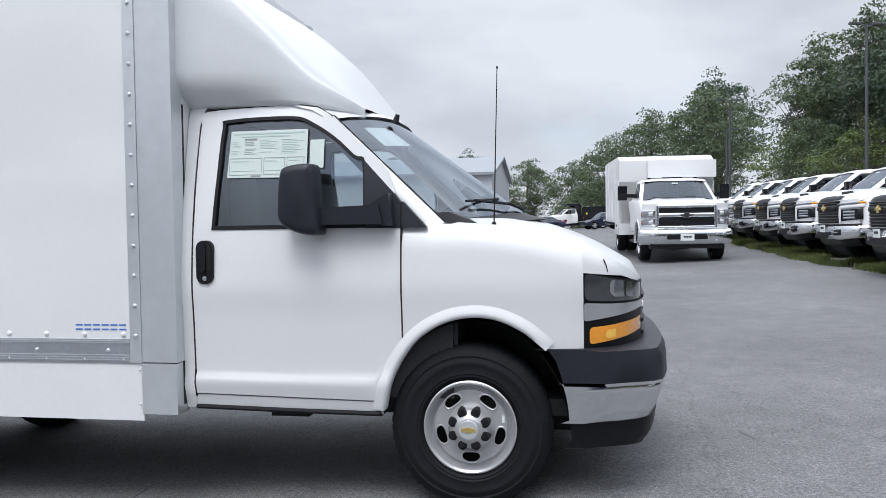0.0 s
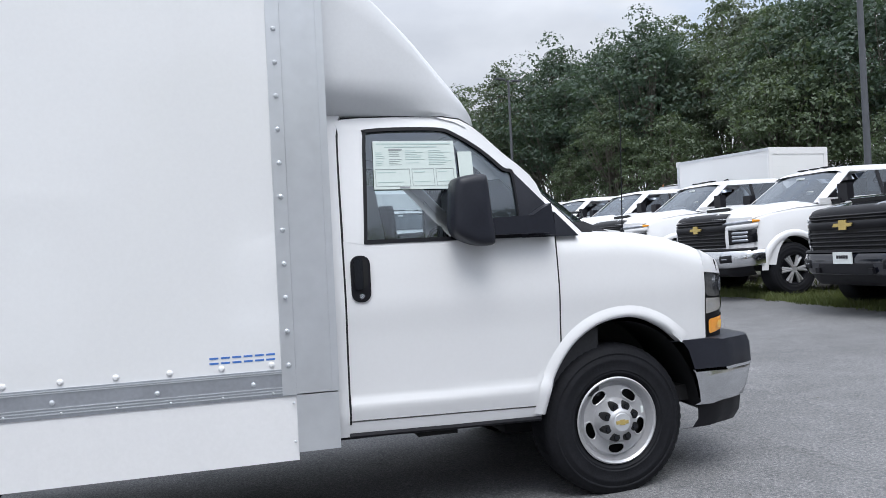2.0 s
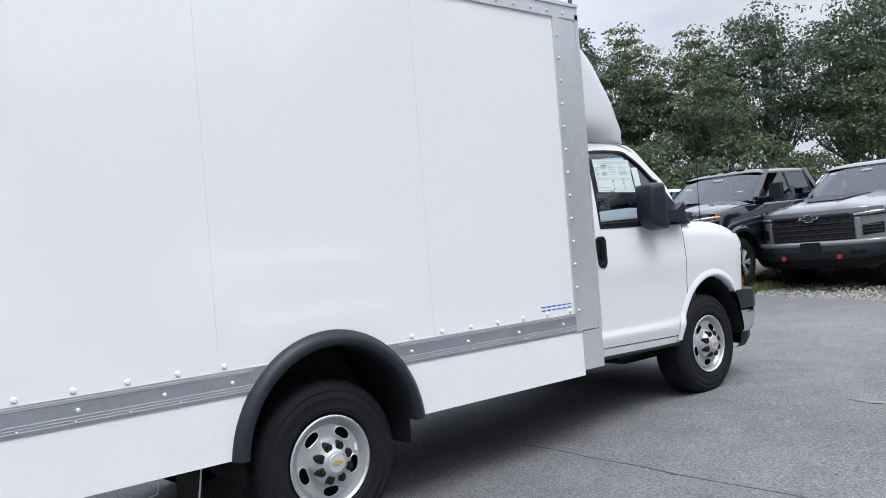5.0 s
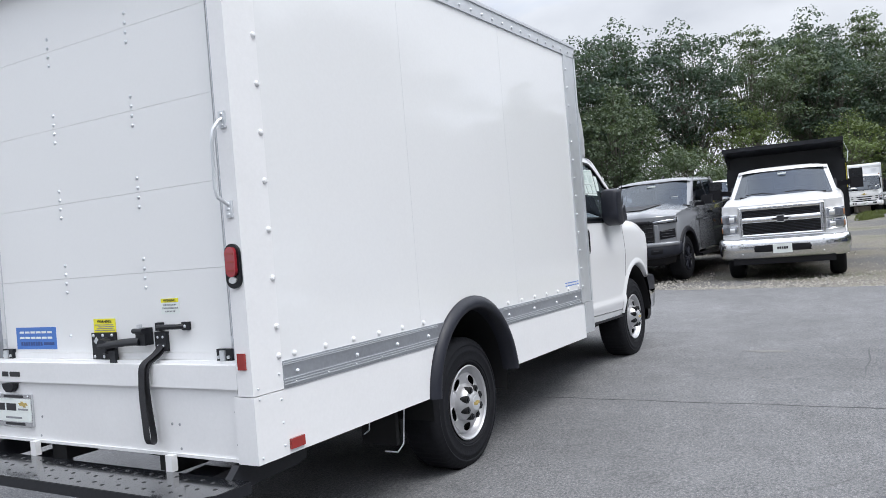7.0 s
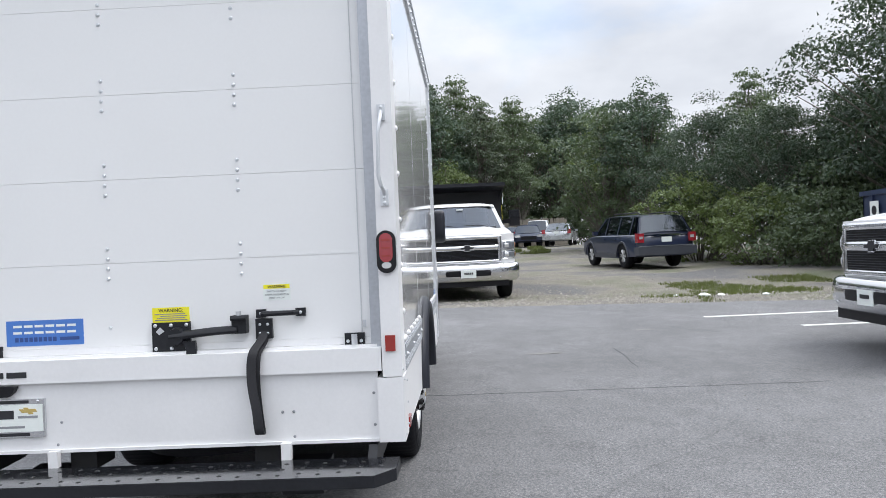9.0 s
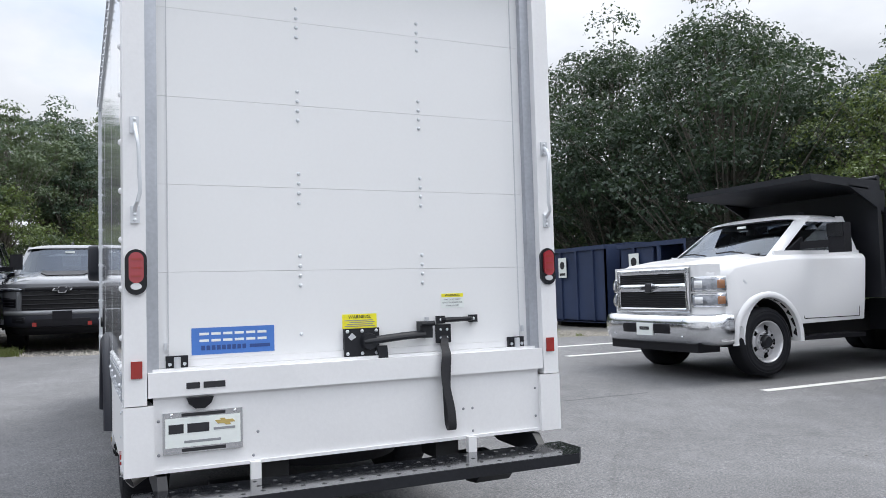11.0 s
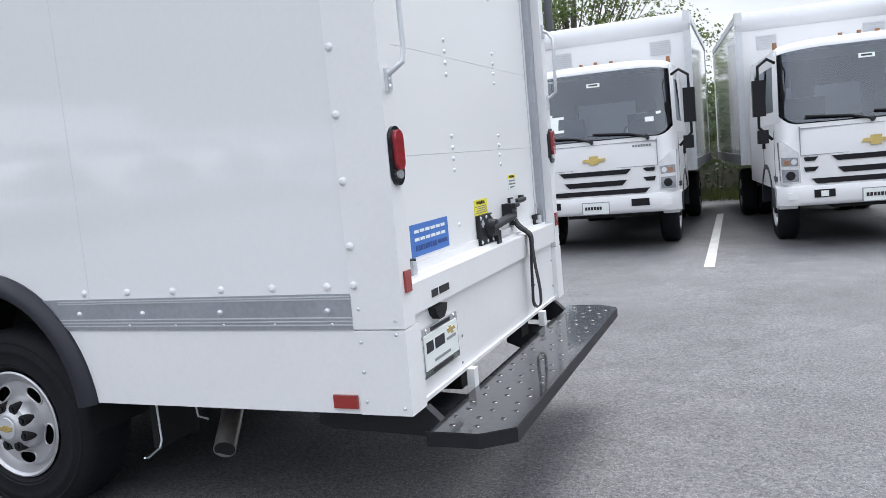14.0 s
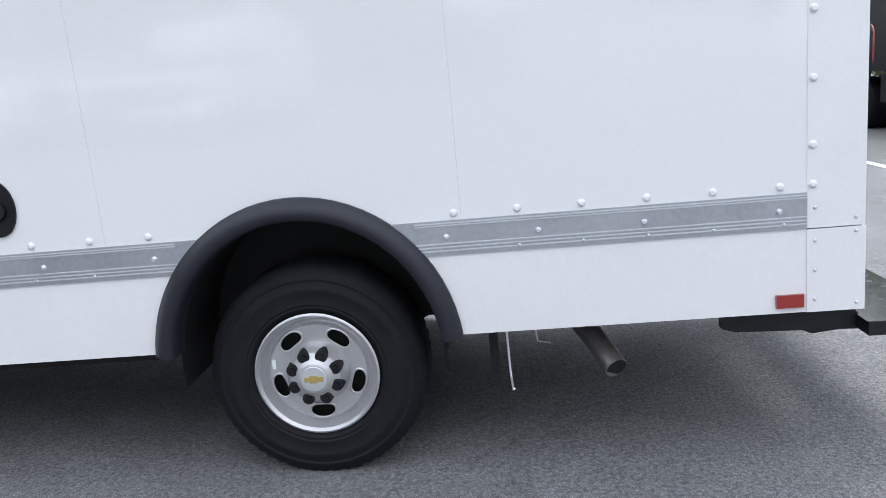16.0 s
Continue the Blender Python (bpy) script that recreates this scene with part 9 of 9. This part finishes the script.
bd = thing("metal_building", "pale metal shed with grey sloped roof", "building", pose(-13, 60, gz(-13, 60)))
part("wall", box(-8, 7.0, -7, 7, 0, 4.6), M_WALLG, bd)
part("roof", prism([(-7.4, 4.5), (0, 6.2), (7.4, 4.5), (7.4, 4.7), (0, 6.4), (-7.4, 4.7)], "x", -8.3, 7.3), M_ROOFG, bd, "grey metal roof")
part("gable", prism([(-7, 4.6), (0, 6.15), (7, 4.6)], "x", 6.99, 6.9), M_WALLG, bd)
for k in range(15):
    part("wall_rib", box(-8 + k, -7.94 + k, -7.03, -7.0, 0, 4.5), M_WALLG, bd)
part("door", box(2.0, 3.0, -7.05, -7.0, 0, 2.1), M_ROOFG, bd, "grey door")


# ---- grass and litter on the verge ----
def blades(name, label, spots, h0, h1, seed):
    rng = np.random.default_rng(seed)
    v, f = [], []
    for x, y in spots:
        z = gz(x, y) - 0.02
        for _ in range(5):
            a = rng.uniform(0, 2 * math.pi)
            dx, dy = math.cos(a) * 0.008, math.sin(a) * 0.008
            ox, oy = x + rng.normal(0, 0.04), y + rng.normal(0, 0.04)
            h = rng.uniform(h0, h1)
            lx, ly = rng.normal(0, 0.35) * h, rng.normal(0, 0.35) * h
            i = len(v)
            v += [(ox - dx, oy - dy, z), (ox + dx, oy + dy, z), (ox + lx * 0.4 + dx * 0.6, oy + ly * 0.4 + dy * 0.6, z + h * 0.6), (ox + lx, oy + ly, z + h), (ox + lx * 0.4 - dx * 0.6, oy + ly * 0.4 - dy * 0.6, z + h * 0.6)]
            f += [(i, i + 1, i + 2, i + 3, i + 4)]
    ob = mesh_part(name, v, f, M_GRASS)
    return tagged(ob, label, "grass", kind="stuff")


rg = np.random.default_rng(3)
sp = []
while len(sp) < 9000:
    y = rg.uniform(2.2, 26) if rg.random() < 0.9 else rg.uniform(26, 40)
    d = rg.exponential(0.7)
    if d > 3.5 or noise.noise((y * 0.8, d * 0.8, 1)) < -0.25:
        continue
    sp.append((verge_x(y) - 0.05 + d, y))
blades("grass", "short green grass along the asphalt edge", sp, 0.05, 0.16, 1)
sp = []
while len(sp) < 1500:
    x, y = rg.uniform(4.3, 10.5), rg.uniform(-9.5, -3.0)
    if x < verge_x(y) + 0.1 or noise.noise((x * 0.5, y * 0.5, 4)) + 0.4 * noise.noise((x * 2.1, y * 2.1, 7)) < 0.18 + 0.30 * max(0.0, y + 5.6):
        continue
    sp.append((x, y))
blades("grass", "patchy green grass on the gravel", sp, 0.02, 0.085, 2)
sp = [(rg.uniform(30, 38), rg.uniform(-5.5, -1.0)) for _ in range(6000)]
sp = [p for p in sp if noise.noise((p[0] * 0.35, p[1] * 0.8, 9)) > 0.0][:2200]
blades("grass", "thin strip of grass beyond the gravel", sp, 0.08, 0.25, 6)
sp = [(rg.uniform(-13, 4), rg.uniform(-16.2, -14.6)) for _ in range(2500)]
blades("grass", "weeds along the board fence", sp, 0.1, 0.35, 5)
# loose stones where the asphalt ends
sv, sf = [], []
for _ in range(6000):
    y = rg.uniform(-8.5, 4)
    x = verge_x(y) + rg.exponential(1.9) - 0.08
    r = rg.uniform(0.008, 0.026) + 0.02 * rg.random() ** 6
    z = gz(x, y) - 0.01
    i = len(sv)
    pr = rg.uniform(0.6, 1.2, 6)
    sv += [(x + r * pr[0], y, z), (x, y + r * pr[1], z), (x - r * pr[2], y, z), (x, y - r * pr[3], z), (x + 0.2 * r, y, z + r * pr[4])]
    sf += [(i, i + 1, i + 4), (i + 1, i + 2, i + 4), (i + 2, i + 3, i + 4), (i + 3, i, i + 4)]
tagged(mesh_part("gravel", sv, sf, mat("loose_stones", (0.26, 0.245, 0.22), 0.9, var=0.5, island=1.0)), "loose grey gravel along the asphalt edge", "gravel", kind="stuff")
for x, y, r in ((5.6, -5.6, 0.10), (5.9, -6.0, 0.07), (5.3, -6.6, 0.06), (6.4, -5.3, 0.05)):
    bm = bmesh.new()
    bmesh.ops.create_icosphere(bm, subdivisions=2, radius=r)
    for v in bm.verts:
        v.co *= 1 + 0.35 * noise.noise(v.co * 14 + Vector((x, y, 0)))
        v.co.z *= 0.4
    tagged(part("litter", bm, M_PAPER, m=pose(x, y, gz(x, y) + r * 0.2), smooth=0), "crumpled white litter on the grass", "litter", group="litter on the verge")

# crumbs of leaf and stone scattered on the asphalt
cv, cf = [], []
for _ in range(900):
    x, y = rg.uniform(-12, 5), rg.uniform(-8, 6)
    if -5.9 < x < 1.1 and -1.1 < y < 1.1:
        continue
    r, a = rg.uniform(0.004, 0.012) * (2.0 if rg.random() < 0.06 else 1), rg.uniform(0, 6.28)
    z = gz(x, y) + 0.004
    i = len(cv)
    for k in range(4):
        q = r * rg.uniform(0.5, 1.2)
        cv.append((x + q * math.cos(a + k * 1.57), y + q * math.sin(a + k * 1.57), z + rg.uniform(0, 0.004)))
    cf.append((i, i + 1, i + 2, i + 3))
tagged(mesh_part("crumbs", cv, cf, mat("dry_crumbs", (0.06, 0.05, 0.04), 0.9, var=0.6, island=1.0)), "small dry leaf crumbs scattered on asphalt", "debris", kind="stuff")
